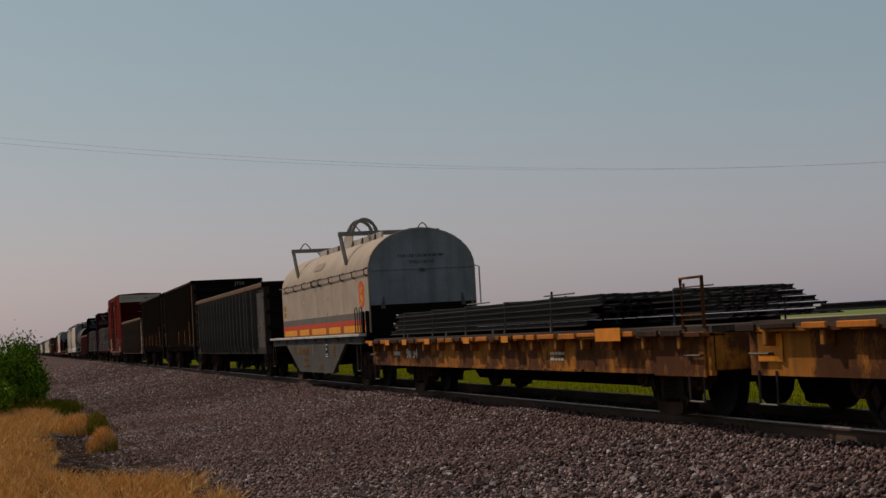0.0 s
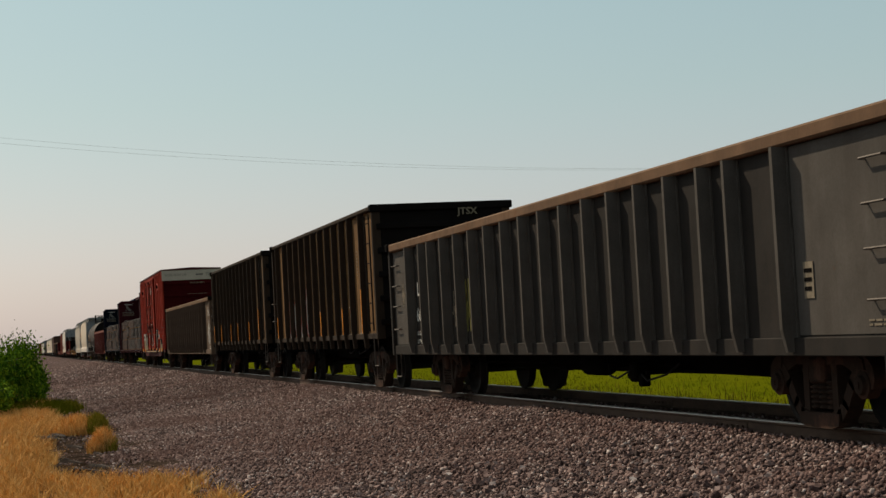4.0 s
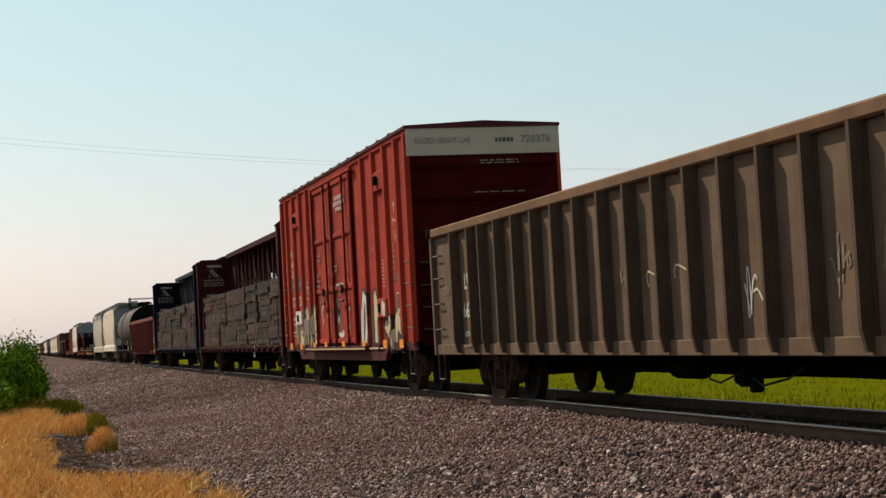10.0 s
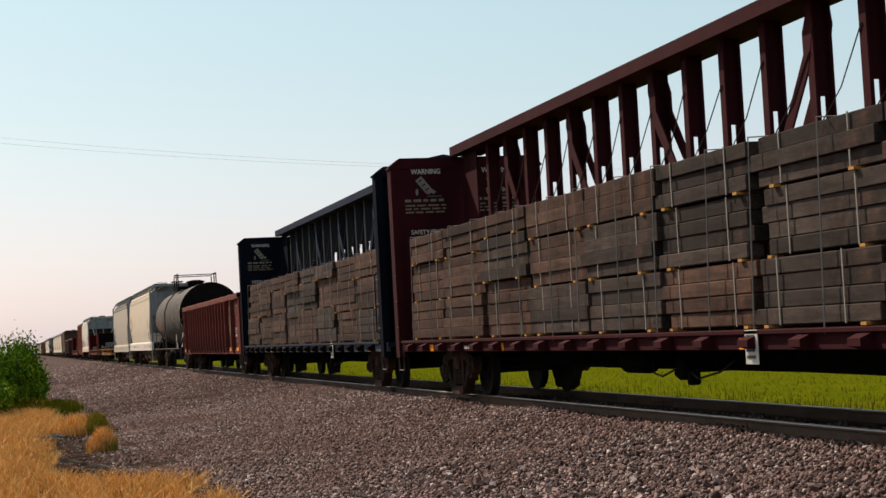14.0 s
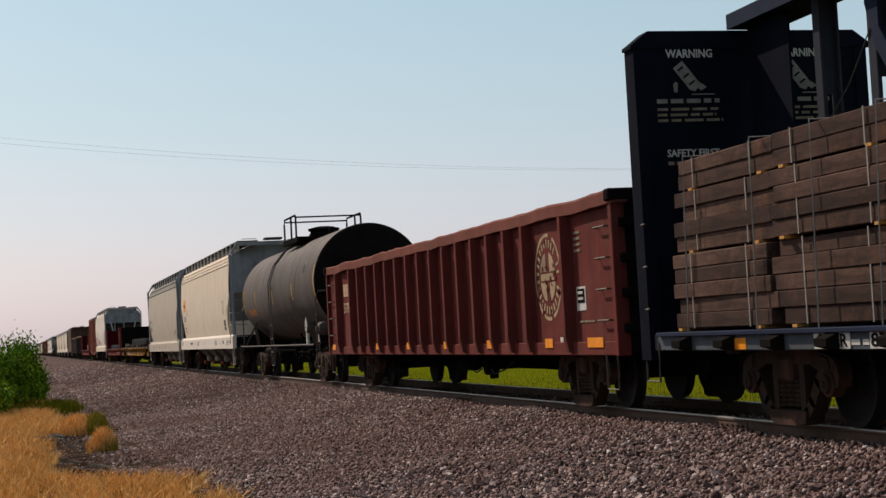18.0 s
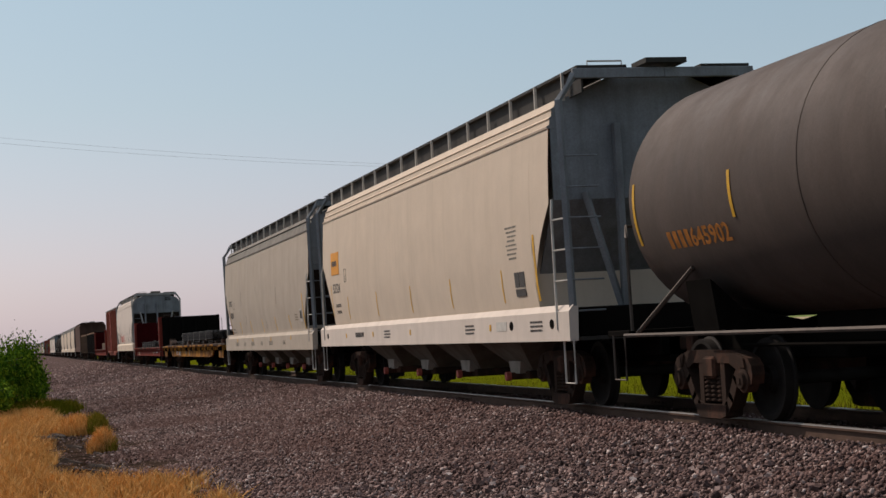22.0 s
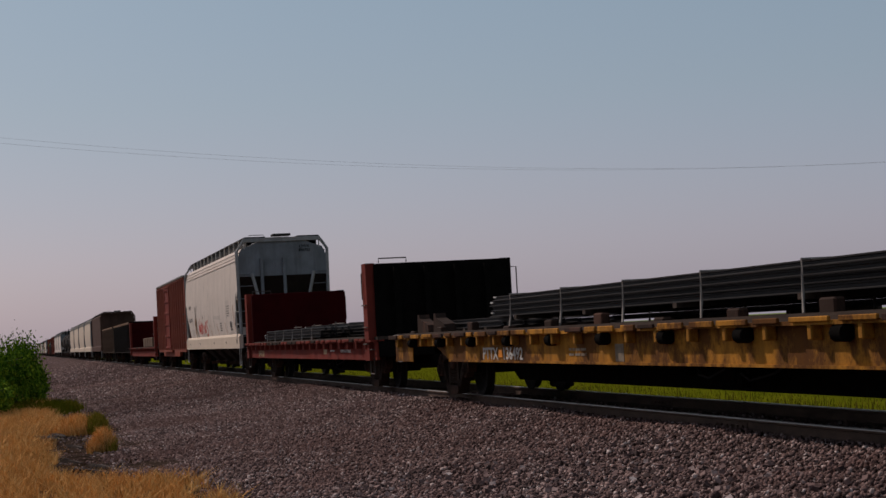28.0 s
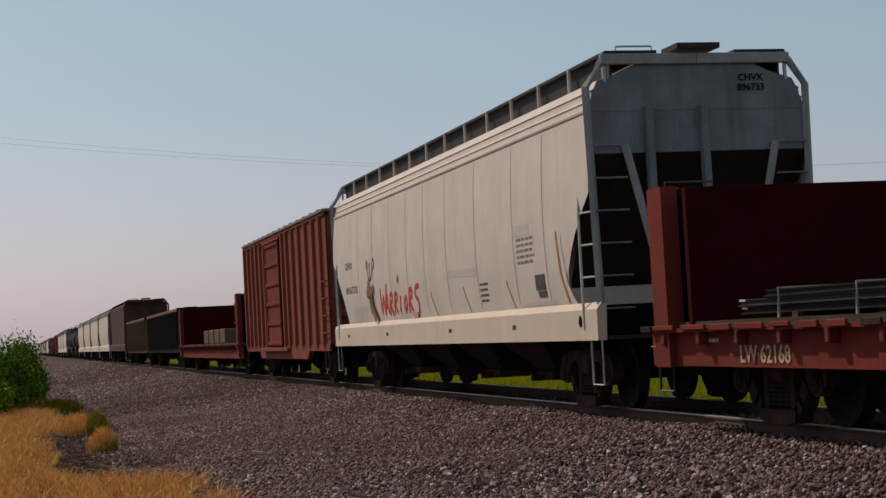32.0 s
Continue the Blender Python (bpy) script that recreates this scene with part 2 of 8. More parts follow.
M["herald"] = plain("buff_herald_paint", (0.40, 0.29, 0.17), 0.7, vary=0.3, scale=6)
M["letter_faint"] = plain("faded_buff_lettering", (0.26, 0.21, 0.15), 0.8, vary=0.3, scale=9)
M["tank_patch"] = plain("faded_stencil_patch", (0.105, 0.095, 0.088), 0.7, vary=0.3, scale=9)
M["tank_dark"] = plain("repainted_black_patch", (0.04, 0.034, 0.03), 0.7)
M["strap"] = plain("steel_strap", (0.30, 0.27, 0.235), 0.5, 0.3)
M["grating"] = plain("dark_walkway_grating", (0.05, 0.047, 0.042), 0.7)
# Wire and insulators, lightened: the haze before them is put into the colour.
M["wire"] = plain("haze_pale_wire", (0.62, 0.60, 0.58), 0.6)
M["old_wood"] = plain("rotten_dark_wood", (0.055, 0.04, 0.032), 0.9, vary=0.5, scale=6)
M["pole"] = plain("grey_wooden_pole", (0.13, 0.10, 0.075), 0.85)
M["scrap"] = plain("rusty_scrap", (0.17, 0.085, 0.055), 0.85, vary=0.5, scale=7)

n = Nodes("rail_steel_stock")
M["rail_stock"] = n.done(n.mix(n.random(), (0.010, 0.009, 0.009), (0.038, 0.036, 0.035)), 0.65, 0.0, 0.08)
n = Nodes("rusty_rail_side")
c = n.mix(n.ramp(n.noise(5, 5, 0.7, (0.3, 1, 1)), [(0.3, (0,)), (0.7, (1,))]), (0.055, 0.034, 0.025), (0.115, 0.070, 0.050))
n.bump(n.noise(40, 3), 0.2, 0.005)
M["rail_side"] = n.done(c, 0.85)
n = Nodes("polished_rail_head")
M["rail_head"] = n.done(n.mix(n.noise(3, 4, 0.6, (0.2, 1, 1)), (0.20, 0.18, 0.165), (0.34, 0.32, 0.30)), 0.42, 0.85)
n = Nodes("creosoted_tie")
g = n.noise(7, 6, 0.7, (0.25, 2.5, 2.5))
c = n.mix(n.ramp(g, [(0.3, (0,)), (0.75, (1,))]), (0.03, 0.022, 0.017), (0.085, 0.062, 0.047))
M["tie"] = n.done(c, 0.9)
def timber(name, lo, hi, warm):
    """Creosoted ties: streaky grain, black mottling and patches of rusty brown, each tie a little different."""
    n = Nodes(name)
    g = n.noise(5, 7, 0.75, (0.3, 3, 3))
    c = n.mix(n.random(), lo, hi)
    c = n.mix(n.ramp(n.noise(2.3, 8, 0.75, (0.6, 1.5, 1.5)), [(0.40, (0,)), (0.66, (0.75,))]), c, (0.016, 0.013, 0.012))
    c = n.mix(n.ramp(n.noise(0.9, 5, 0.7), [(0.52, (0,)), (0.68, (0.7,))]), c, warm)
    c = n.mix(n.ramp(g, [(0.42, (0,)), (0.75, (0.7,))]), c, (0.014, 0.011, 0.009))
    c = n.mix(n.ramp(n.noise(14, 4, 0.6), [(0.66, (0,)), (0.74, (0.35,))]), c, (0.14, 0.11, 0.09))
    n.bump(g, 0.5, 0.012)
    return n.done(c, 0.88, 0.0, 0.05)


M["timber"] = timber("stacked_tie_timber", (0.052, 0.030, 0.024), (0.145, 0.082, 0.060), (0.18, 0.080, 0.047))
M["timber_black"] = timber("blackened_tie_timber", (0.037, 0.029, 0.026), (0.105, 0.078, 0.066), (0.125, 0.071, 0.051))

STONES = [(0, (0.020, 0.014, 0.013)), (0.25, (0.082, 0.051, 0.046)), (0.55, (0.168, 0.106, 0.094)), (0.8, (0.262, 0.172, 0.152)), (0.94, (0.40, 0.30, 0.27)), (1.0, (0.62, 0.53, 0.49))]
n = Nodes("ballast_stone")
c = n.ramp(n.island(), STONES)
c = n.mix(n.ramp(n.noise(30, 4), [(0.35, (0,)), (0.75, (0.5,))]), c, (0.080, 0.058, 0.054))
c = n.mix(n.ramp(n.noise(0.5, 3), [(0.45, (0,)), (0.7, (0.4,))]), c, (0.150, 0.080, 0.068))
c = n.mix(n.ramp(n.noise(0.16, 4), [(0.46, (0,)), (0.62, (0.5,))]), c, (0.105, 0.052, 0.042))
M["stone"] = n.done(c, 0.85, 0.0, 0.1)
n = Nodes("single_ballast_stone")
c = n.ramp(n.random(), STONES)
c = n.mix(n.ramp(n.noise(30, 4), [(0.35, (0,)), (0.75, (0.5,))]), c, (0.080, 0.058, 0.054))
M["stone_one"] = n.done(c, 0.85, 0.0, 0.1)
n = Nodes("ballast_bed")
vor = n.t.nodes.new("ShaderNodeTexVoronoi")
vor.inputs["Scale"].default_value = 15
n.link(n.obj, vor.inputs["Vector"])
sep = n.t.nodes.new("ShaderNodeSeparateColor")
n.link(vor.outputs["Color"], sep.inputs[0])
c = n.ramp(sep.outputs[0], [(0, (0.049, 0.032, 0.028)), (0.4, (0.122, 0.077, 0.069)), (0.8, (0.179, 0.116, 0.103)), (1.0, (0.342, 0.252, 0.237))])
c = n.mix(n.ramp(vor.outputs["Distance"], [(0.35, (0,)), (0.7, (0.85,))]), c, (0.040, 0.029, 0.026))
c = n.mix(n.ramp(n.noise(0.4, 4), [(0.4, (0,)), (0.7, (0.4,))]), c, (0.122, 0.069, 0.060))
inv = n.ramp(vor.outputs["Distance"], [(0, (1,)), (0.8, (0,))])
n.bump(inv, 1.0, 0.06)
M["bed"] = n.done(c, 0.95, 0.0, 0.03)

n = Nodes("field_ground")
far = n.noise(0.02, 4, 0.6, (0.3, 1, 1))
c = n.mix(n.ramp(n.noise(0.6, 5, 0.7), [(0.35, (0,)), (0.7, (1,))]), (0.078, 0.092, 0.003), (0.108, 0.112, 0.004))
sepx = n.t.nodes.new("ShaderNodeSeparateXYZ")
n.link(n.obj, sepx.inputs[0])
def band(lo, hi, soft):
    r = n.t.nodes.new("ShaderNodeMapRange")
    r.inputs["From Min"].default_value, r.inputs["From Max"].default_value = lo, hi
    n.link(sepx.outputs[1], r.inputs["Value"])
    return r.outputs[0]
c = n.mix(band(130, 150, 1), c, (0.36, 0.29, 0.19))
c = n.mix(band(260, 300, 1), c, (0.16, 0.20, 0.07))
dry = n.mix(n.ramp(n.noise(2.6, 6, 0.75), [(0.38, (0,)), (0.62, (1,))]), (0.016, 0.011, 0.008), (0.062, 0.043, 0.033))
c = n.mix(band(3.4, 3.0, 1), c, dry)
n.bump(n.noise(5, 6), 1.0, 0.12)
M["ground"] = n.done(c, 1.0, 0.0, 0.0)


def blade_mat(name, cols):
    n = Nodes(name)
    k = len(cols) - 1
    c = n.ramp(n.island(), [(i / k, q) for i, q in enumerate(cols)])
    m = n.done(c, 0.9, 0.0, 0.03)
    n.b.inputs["Subsurface Weight"].default_value = 0.0
    return m


M["dry_grass"] = blade_mat("dry_grass_blades", [(0.36, 0.165, 0.042), (0.60, 0.295, 0.078), (0.76, 0.42, 0.13), (0.82, 0.51, 0.20), (0.62, 0.31, 0.08)])
M["green_grass"] = blade_mat("green_grass_blades", [(0.074, 0.086, 0.003), (0.098, 0.106, 0.003), (0.130, 0.116, 0.006)])
M["weed"] = blade_mat("dry_weed_stalks", [(0.10, 0.050, 0.012), (0.15, 0.075, 0.02), (0.085, 0.062, 0.010), (0.07, 0.08, 0.006)])
M["weed_green"] = blade_mat("yellow_green_blades", [(0.10, 0.10, 0.008), (0.20, 0.17, 0.015), (0.36, 0.25, 0.04)])
M["litter"] = blade_mat("dead_stalks", [(0.03, 0.02, 0.014), (0.10, 0.055, 0.025), (0.20, 0.11, 0.045)])
M["leaf"] = blade_mat("bush_leaves", [(0.025, 0.06, 0.006), (0.06, 0.13, 0.010), (0.12, 0.22, 0.012), (0.24, 0.33, 0.02)])
M["bark"] = plain("grey_brown_bark", (0.10, 0.075, 0.055), 0.9)


# ---- building tools ----
class Geo:
    def __init__(self):
        self.v, self.f = [], []

    def add(self, verts, faces):
        k = len(self.v)
        self.v += [tuple(p) for p in verts]
        self.f += [tuple(i + k for i in q) for q in faces]
        return self

    def box(self, x0, x1, y0, y1, z0, z1, b=0.0):
        if b <= 0:
            return self.add([(x, y, z) for x in (x0, x1) for y in (y0, y1) for z in (z0, z1)],
                            [(0, 1, 3, 2), (4, 6, 7, 5), (0, 4, 5, 1), (2, 3, 7, 6), (0, 2, 6, 4), (1, 5, 7, 3)])
        v, idx = [], {}
        for i, x in enumerate((x0, x1)):
            for j, y in enumerate((y0, y1)):
                for k, z in enumerate((z0, z1)):
                    sx, sy, sz = (b, -b)[i], (b, -b)[j], (b, -b)[k]
                    for a, q in enumerate(((x, y + sy, z + sz), (x + sx, y, z + sz), (x + sx, y + sy, z))):
                        idx[i, j, k, a] = len(v)
                        v.append(q)
        f = []
        for s in (0, 1):
            f.append([idx[s, j, k, 0] for j, k in ((0, 0), (1, 0), (1, 1), (0, 1))])
            f.append([idx[i, s, k, 1] for i, k in ((0, 0), (1, 0), (1, 1), (0, 1))])
            f.append([idx[i, j, s, 2] for i, j in ((0, 0), (1, 0), (1, 1), (0, 1))])
        for p in (0, 1):
            for q in (0, 1):
                f.append([idx[0, p, q, 1], idx[1, p, q, 1], idx[1, p, q, 2], idx[0, p, q, 2]])
                f.append([idx[p, 0, q, 0], idx[p, 1, q, 0], idx[p, 1, q, 2], idx[p, 0, q, 2]])
                f.append([idx[p, q, 0, 0], idx[p, q, 1, 0], idx[p, q, 1, 1], idx[p, q, 0, 1]])
        for i in (0, 1):
            for j in (0, 1):
                for k in (0, 1):
                    f.append([idx[i, j, k, a] for a in (0, 1, 2)])
        return self.add(v, f)

    def prism(self, pts, axis, a, b):
        def put(p, t):
            return {"x": (t, p[0], p[1]), "y": (p[0], t, p[1]), "z": (p[0], p[1], t)}[axis]
        n = len(pts)
        v = [put(p, a) for p in pts] + [put(p, b) for p in pts]
        f = [tuple(range(n)), tuple(range(2 * n - 1, n - 1, -1))] + [(i, (i + 1) % n, n + (i + 1) % n, n + i) for i in range(n)]
        return self.add(v, f)

    def tube(self, path, r, n=6, closed=False):
        path = [Vector(p) for p in path]
        rings, v, f = [], [], []
        m = len(path)
        for i, p in enumerate(path):
            d = (path[min(i + 1, m - 1)] - path[max(i - 1, 0)]).normalized()
            up = Vector((0, 0, 1)) if abs(d.z) < 0.9 else Vector((1, 0, 0))
            s = d.cross(up).normalized()
            u = s.cross(d)
            rr = r[i] if isinstance(r, (list, tuple)) else r
            v += [p + (s * math.cos(2 * math.pi * k / n) + u * math.sin(2 * math.pi * k / n)) * rr for k in range(n)]
        for i in range(m - 1):
            f += [(i * n + k, i * n + (k + 1) % n, (i + 1) * n + (k + 1) % n, (i + 1) * n + k) for k in range(n)]
        f += [tuple(range(n)), tuple(range(m * n - 1, m * n - n - 1, -1))]
        return self.add(v, f)

    def lathe(self, prof, axis="y", at=(0, 0, 0), n=24):
        """prof: (distance along the axis, radius)"""
        v, f, m = [], [], len(prof)
        for t, r in prof:
            for k in range(n):
                a = 2 * math.pi * k / n
                c, s = r * math.cos(a), r * math.sin(a)
                q = {"x": (t, c, s), "y": (c, t, s), "z": (c, s, t)}[axis]
                v.append((q[0] + at[0], q[1] + at[1], q[2] + at[2]))
        for i in range(m - 1):
            f += [(i * n + k, i * n + (k + 1) % n, (i + 1) * n + (k + 1) % n, (i + 1) * n + k) for k in range(n)]
        f += [tuple(range(n)), tuple(range(m * n - 1, m * n - n - 1, -1))]
        return self.add(v, f)

    def loft(self, rings, caps=True):
        n, m = len(rings[0]), len(rings)
        v = [p for r in rings for p in r]
        f = [(i * n + k, i * n + (k + 1) % n, (i + 1) * n + (k + 1) % n, (i + 1) * n + k) for i in range(m - 1) for k in range(n)]
        if caps:
            f += [tuple(range(n)), tuple(range(m * n - 1, m * n - n - 1, -1))]
        return self.add(v, f)

    def mesh(self, name, mat, smooth=False):
        me = bpy.data.meshes.new(name)
        me.from_pydata(self.v, [], self.f)
        bm = bmesh.new()
        bm.from_mesh(me)
        bmesh.ops.recalc_face_normals(bm, faces=bm.faces)
        bm.to_mesh(me)
        bm.free()
        me.materials.append(M[mat])
        if smooth:
            me.shade_smooth()
            me.set_sharp_from_angle(angle=radians(38))
        return me


def thing(name, label, category, group="", at=None):
    ob = new(name)
    ob.empty_display_size = 0.5
    if at is not None:
        ob.matrix_basis = at
    return tagged(ob, label, category, group)


def part(name, geo, mat, parent, label="", at=None, smooth=False):
    """Links a Geo (or a finished mesh) as one mesh object under a thing or a part."""
    me = geo if isinstance(geo, bpy.types.Mesh) else geo.mesh(name, mat, smooth)
    ob = new(name, me)
    ob.parent = parent
    if at is not None:
        ob.matrix_basis = at if isinstance(at, Matrix) else Matrix.Translation(at)
    return tagged(ob, label)


TEXTS = {}


def text(words, size, mat, parent, x, y, z, name="lettering", width=None, near=True, label="", slant=0.0, align="CENTER"):
    """Raised lettering on the side that faces -y (or an end that faces +x when near is None)."""
    key = (words, size, mat, slant, width, align)
    if key not in TEXTS:
        cu = bpy.data.curves.new("lettering", "FONT")
        cu.body, cu.size, cu.extrude, cu.align_x, cu.shear, cu.offset = words, size, 0.002, align, slant, size * 0.018
        cu.resolution_u = 2
        ob = bpy.data.objects.new("lettering", cu)
        me = bpy.data.meshes.new_from_object(ob)
        bpy.data.objects.remove(ob)
        me.materials.clear()
        me.materials.append(M[mat])
        if width:
            xs = [v.co.x for v in me.vertices]
            k = width / max(1e-6, max(xs) - min(xs))
            for v in me.vertices:
                v.co.x *= k
        TEXTS[key] = me
    rot = pose(x, y, z, 90, 0, 90) if near is None else pose(x, y, z, 90, 0, 0)
    return part(name, TEXTS[key], mat, parent, label, at=rot)


def bars(parent, x, y, z, w, h, rows, mat="letter", name="stencil_block", end=False):
    """Writing too small to read: rows of short plain bars."""
    rnd = random.Random(int((x * 13 + z * 7) * 100))
    g = Geo()
    step = h / rows
    for i in range(rows):
        zz = z + h / 2 - (i + 0.5) * step
        a = -w / 2
        stop = w / 2 * rnd.uniform(0.7, 1.0)
        while a < stop:
            b = min(stop, a + rnd.uniform(0.12, 0.3) * w)
            if end:
                g.box(x - 0.002, x + 0.002, y + a, y + b - 0.02 * w, zz - step * 0.23, zz + step * 0.23)
            else:
                g.box(x + a, x + b - 0.02 * w, y - 0.002, y + 0.002, zz - step * 0.23, zz + step * 0.23)
            a = b + 0.03 * w
    return tagged(part(name, g, mat, parent), kind="stuff")


# ---- ground, ballast bed, track ----
XA, XB = -1500.0, 60.0


def ground_z(y):
    """Height of the bare ground across the line."""
    pts = ((-900, -0.75), (-6, -0.72), (2.0, -0.70), (3.2, -0.62), (4.0, -0.9), (12.0, -0.9), (14.5, -1.05), (60, -1.0), (4000, -1.0))
    for (a, za), (b, zb) in zip(pts, pts[1:]):
        if y <= b:
            return za + (zb - za) * (y - a) / (b - a)
    return -1.0


def bed_z(y):
    """Top of the ballast bed across the line."""
    pts = ((1.9, -0.80), (2.5, -0.66), (4.0, -0.56), (6.0, -0.37), (7.0, -0.165), (D - 1.35, -0.125), (D - 0.92, -0.125), (D - 0.78, -0.185), (D + 1.25, -0.185), (D + 2.0, -0.30), (D + 4.2, -1.0))
    for (a, za), (b, zb) in zip(pts, pts[1:]):
        if y <= b:
            return za + (zb - za) * (y - a) / (b - a)
    return -1.0


def verge_edge(x):
    """Where the dry grass ends and the gravel begins."""
    e = float(np.interp(x, [-120, -75, -62, -54, -50, -46, -42, -39.5, -38.3, -37, -35.5, -33.5, -31.5, -29.5, -28, -26.5, -23.8, -23.2, -22.7, -22.1, -17], [0.3, 0.6, 0.9, 1.0, 0.8, 1.0, 1.3, 1.2, 0.5, 0.1, 0.2, 0.55, 0.35, 0.55, 0.3, 0.35, 0.5, 1.2, 1.75, 2.2, 2.25]))
    return e + 0.16 * noise.noise(Vector((x * 0.5, 1.7, 0))) + 0.22 * noise.noise(Vector((x * 1.1, 7.3, 0))) + 0.12 * noise.noise(Vector((x * 1.9, 4.7, 0)))


def sheet(name, xs, ys, height, mat, rough=0.0, label="", category=""):
    v = [(x, y, height(y) + (rough * noise.noise(Vector((x * 0.35, y * 0.5, 3.1))) if rough else 0)) for x in xs for y in ys]
    m = len(ys)
    f = [(i * m + j, (i + 1) * m + j, (i + 1) * m + j + 1, i * m + j + 1) for i in range(len(xs) - 1) for j in range(m - 1)]
    me = bpy.data.meshes.new(name)
    me.from_pydata(v, [], f)
    me.materials.append(M[mat])
    me.shade_smooth()
    return tagged(new(name, me), label, category, kind="structure")


gx = [-4500, -2500, -1500, -900, -600, -400, -280, -200, -150] + [-120 + 2 * i for i in range(62)] + [20, 80, 300, 900, 2000]
gy = [-4000, -1500, -500, -150, -50, -20, -10] + [-6 + 0.6 * i for i in range(17)] + [5, 8, 12, 13, 14.5, 17, 22, 30, 45, 60, 90, 150, 300, 700, 1500, 4500]
sheet("ground", gx, gy, ground_z, "ground", 0.07, "flat farmland with dry verge and green field", "ground")
bx = [-1500, -900, -600, -400, -300, -220, -170] + [-140 + 1.0 * i for i in range(160)] + [30, 60]
by = [1.9, 2.2, 2.5, 3, 3.5, 4, 4.5, 5, 5.5, 6, 6.5, 7, D - 1.35, D - 0.92, D - 0.78, D, D + 1.25, D + 2, D + 3, D + 4.2]
bed = sheet("ballast_bed", bx, by, bed_z, "bed", 0.05, "pinkish grey crushed stone ballast bed under the track", "ballast")

RAIL = [(-0.07, -0.172), (-0.07, -0.162), (-0.012, -0.145), (-0.009, -0.045), (-0.036, -0.035), (-0.036, -0.012), (0.036, -0.012), (0.036, -0.035), (0.009, -0.045), (0.012, -0.145), (0.07, -0.162), (0.07, -0.172)]
HEAD = [(-0.036, -0.012), (-0.033, -0.003), (-0.024, 0.0), (0.024, 0.0), (0.033, -0.003), (0.036, -0.012)]
for side in (-1, 1):
    rail = thing("rail", "steel running rail with rusty web and polished head", "rail", "rails of the track")
    tagged(rail, kind="structure")
    yy = D + side * 0.7535
    part("rail_web", Geo().prism([(yy + a, b) for a, b in RAIL], "x", XA, XB), "rail_side", rail, "rust-brown rail web and foot")
    part("rail_head", Geo().prism([(yy + a, b) for a, b in HEAD], "x", XA, XB), "rail_head", rail, "polished rail head")
    bar = Geo()
    for s in (-1, 1):
        bar.box(-0.45, 0.45, s * 0.012 - 0.012, s * 0.012 + 0.012, -0.14, -0.05)
    for k in range(6):
        bar.tube([(-0.36 + 0.144 * k, -0.05, -0.095), (-0.36 + 0.144 * k, 0.05, -0.095)], 0.016, 6)
    me = bar.mesh("joint_bar", "rail_side")
    for x in (-14.9, -26.8, -38.7, -50.6):
        part("joint_bar", me, "rail_side", rail, at=(x + side * 3, yy, 0))

track_ties = tagged(new("track_ties"), "creosoted timber ties bedded in the ballast", "ties", kind="structure")
tie_me = Geo().box(-0.115, 0.115, -1.295, 1.295, -0.36, -0.178, 0.012).mesh("tie", "tie")
plate_me = Geo().box(-0.09, 0.09, -0.17, 0.17, -0.178, -0.171).box(-0.03, 0.03, -0.12, -0.085, -0.178, -0.155).box(-0.03, 0.03, 0.085, 0.12, -0.178, -0.155).mesh("tie_plate", "rail_side")
rnd = random.Random(5)
X = -8.0
for i in range(150):
    t = part("tie", tie_me, "tie", track_ties, at=pose(X + rnd.uniform(-0.03, 0.03), D + rnd.uniform(-0.05, 0.05), rnd.uniform(-0.006, 0.002), 0, 0, rnd.uniform(-1, 1)))
    if i < 60:
        for s in (-1, 1):
            part("tie_plate", plate_me, "rail_side", t, at=(0, s * 0.7535 - 0.0, 0.0))
    X -= 0.508
far_ties = Geo()
for i in range(1400):
    far_ties.box(X - 0.115, X + 0.115, D - 1.295, D + 1.295, -0.36, -0.178)
    X -= 0.508
tagged(part("distant_ties", far_ties.mesh("distant_ties", "tie"), "tie", track_ties), kind="stuff")


def scatter(name, n, size, place, mat, seed, label, category):
    """Crushed stones: jittered, turned, flattened blocks joined into one mesh."""
    r = np.random.default_rng(seed)
    cube = np.array([(x, y, z) for x in (-1, 1) for y in (-1, 1) for z in (-1, 1)], float)
    p = place(r, n)
    n = len(p)
    v = cube[None] * r.uniform(0.55, 1.0, (n, 8, 3)) * (size(r, p) * r.uniform(0.6, 1.25, (n, 3)) * np.array([1, 1, 0.75]))[:, None, :]
    q = r.normal(size=(n, 4))
    q /= np.linalg.norm(q, axis=1, keepdims=True)
    w, x, y, z = q.T
    rot = np.stack([1 - 2 * (y * y + z * z), 2 * (x * y - z * w), 2 * (x * z + y * w), 2 * (x * y + z * w), 1 - 2 * (x * x + z * z), 2 * (y * z - x * w),
                    2 * (x * z - y * w), 2 * (y * z + x * w), 1 - 2 * (x * x + y * y)], 1).reshape(n, 3, 3)
    v = np.einsum("nij,nkj->nki", rot, v) + p[:, None, :]
    quad = np.array([(0, 1, 3, 2), (4, 6, 7, 5), (0, 4, 5, 1), (2, 3, 7, 6), (0, 2, 6, 4), (1, 5, 7, 3)])
    f = (quad[None] + 8 * np.arange(n)[:, None, None]).reshape(-1)
    me = bpy.data.meshes.new(name)
    me.vertices.add(n * 8)
    me.vertices.foreach_set("co", v.astype(np.float32).ravel())
    me.loops.add(len(f))
    me.loops.foreach_set("vertex_index", f.astype(np.int32))
    me.polygons.add(n * 6)
    me.polygons.foreach_set("loop_start", np.arange(0, n * 24, 4, dtype=np.int32))
    me.update(calc_edges=True)
    me.materials.append(M[mat])
    return tagged(new(name, me), label, category, kind="stuff")


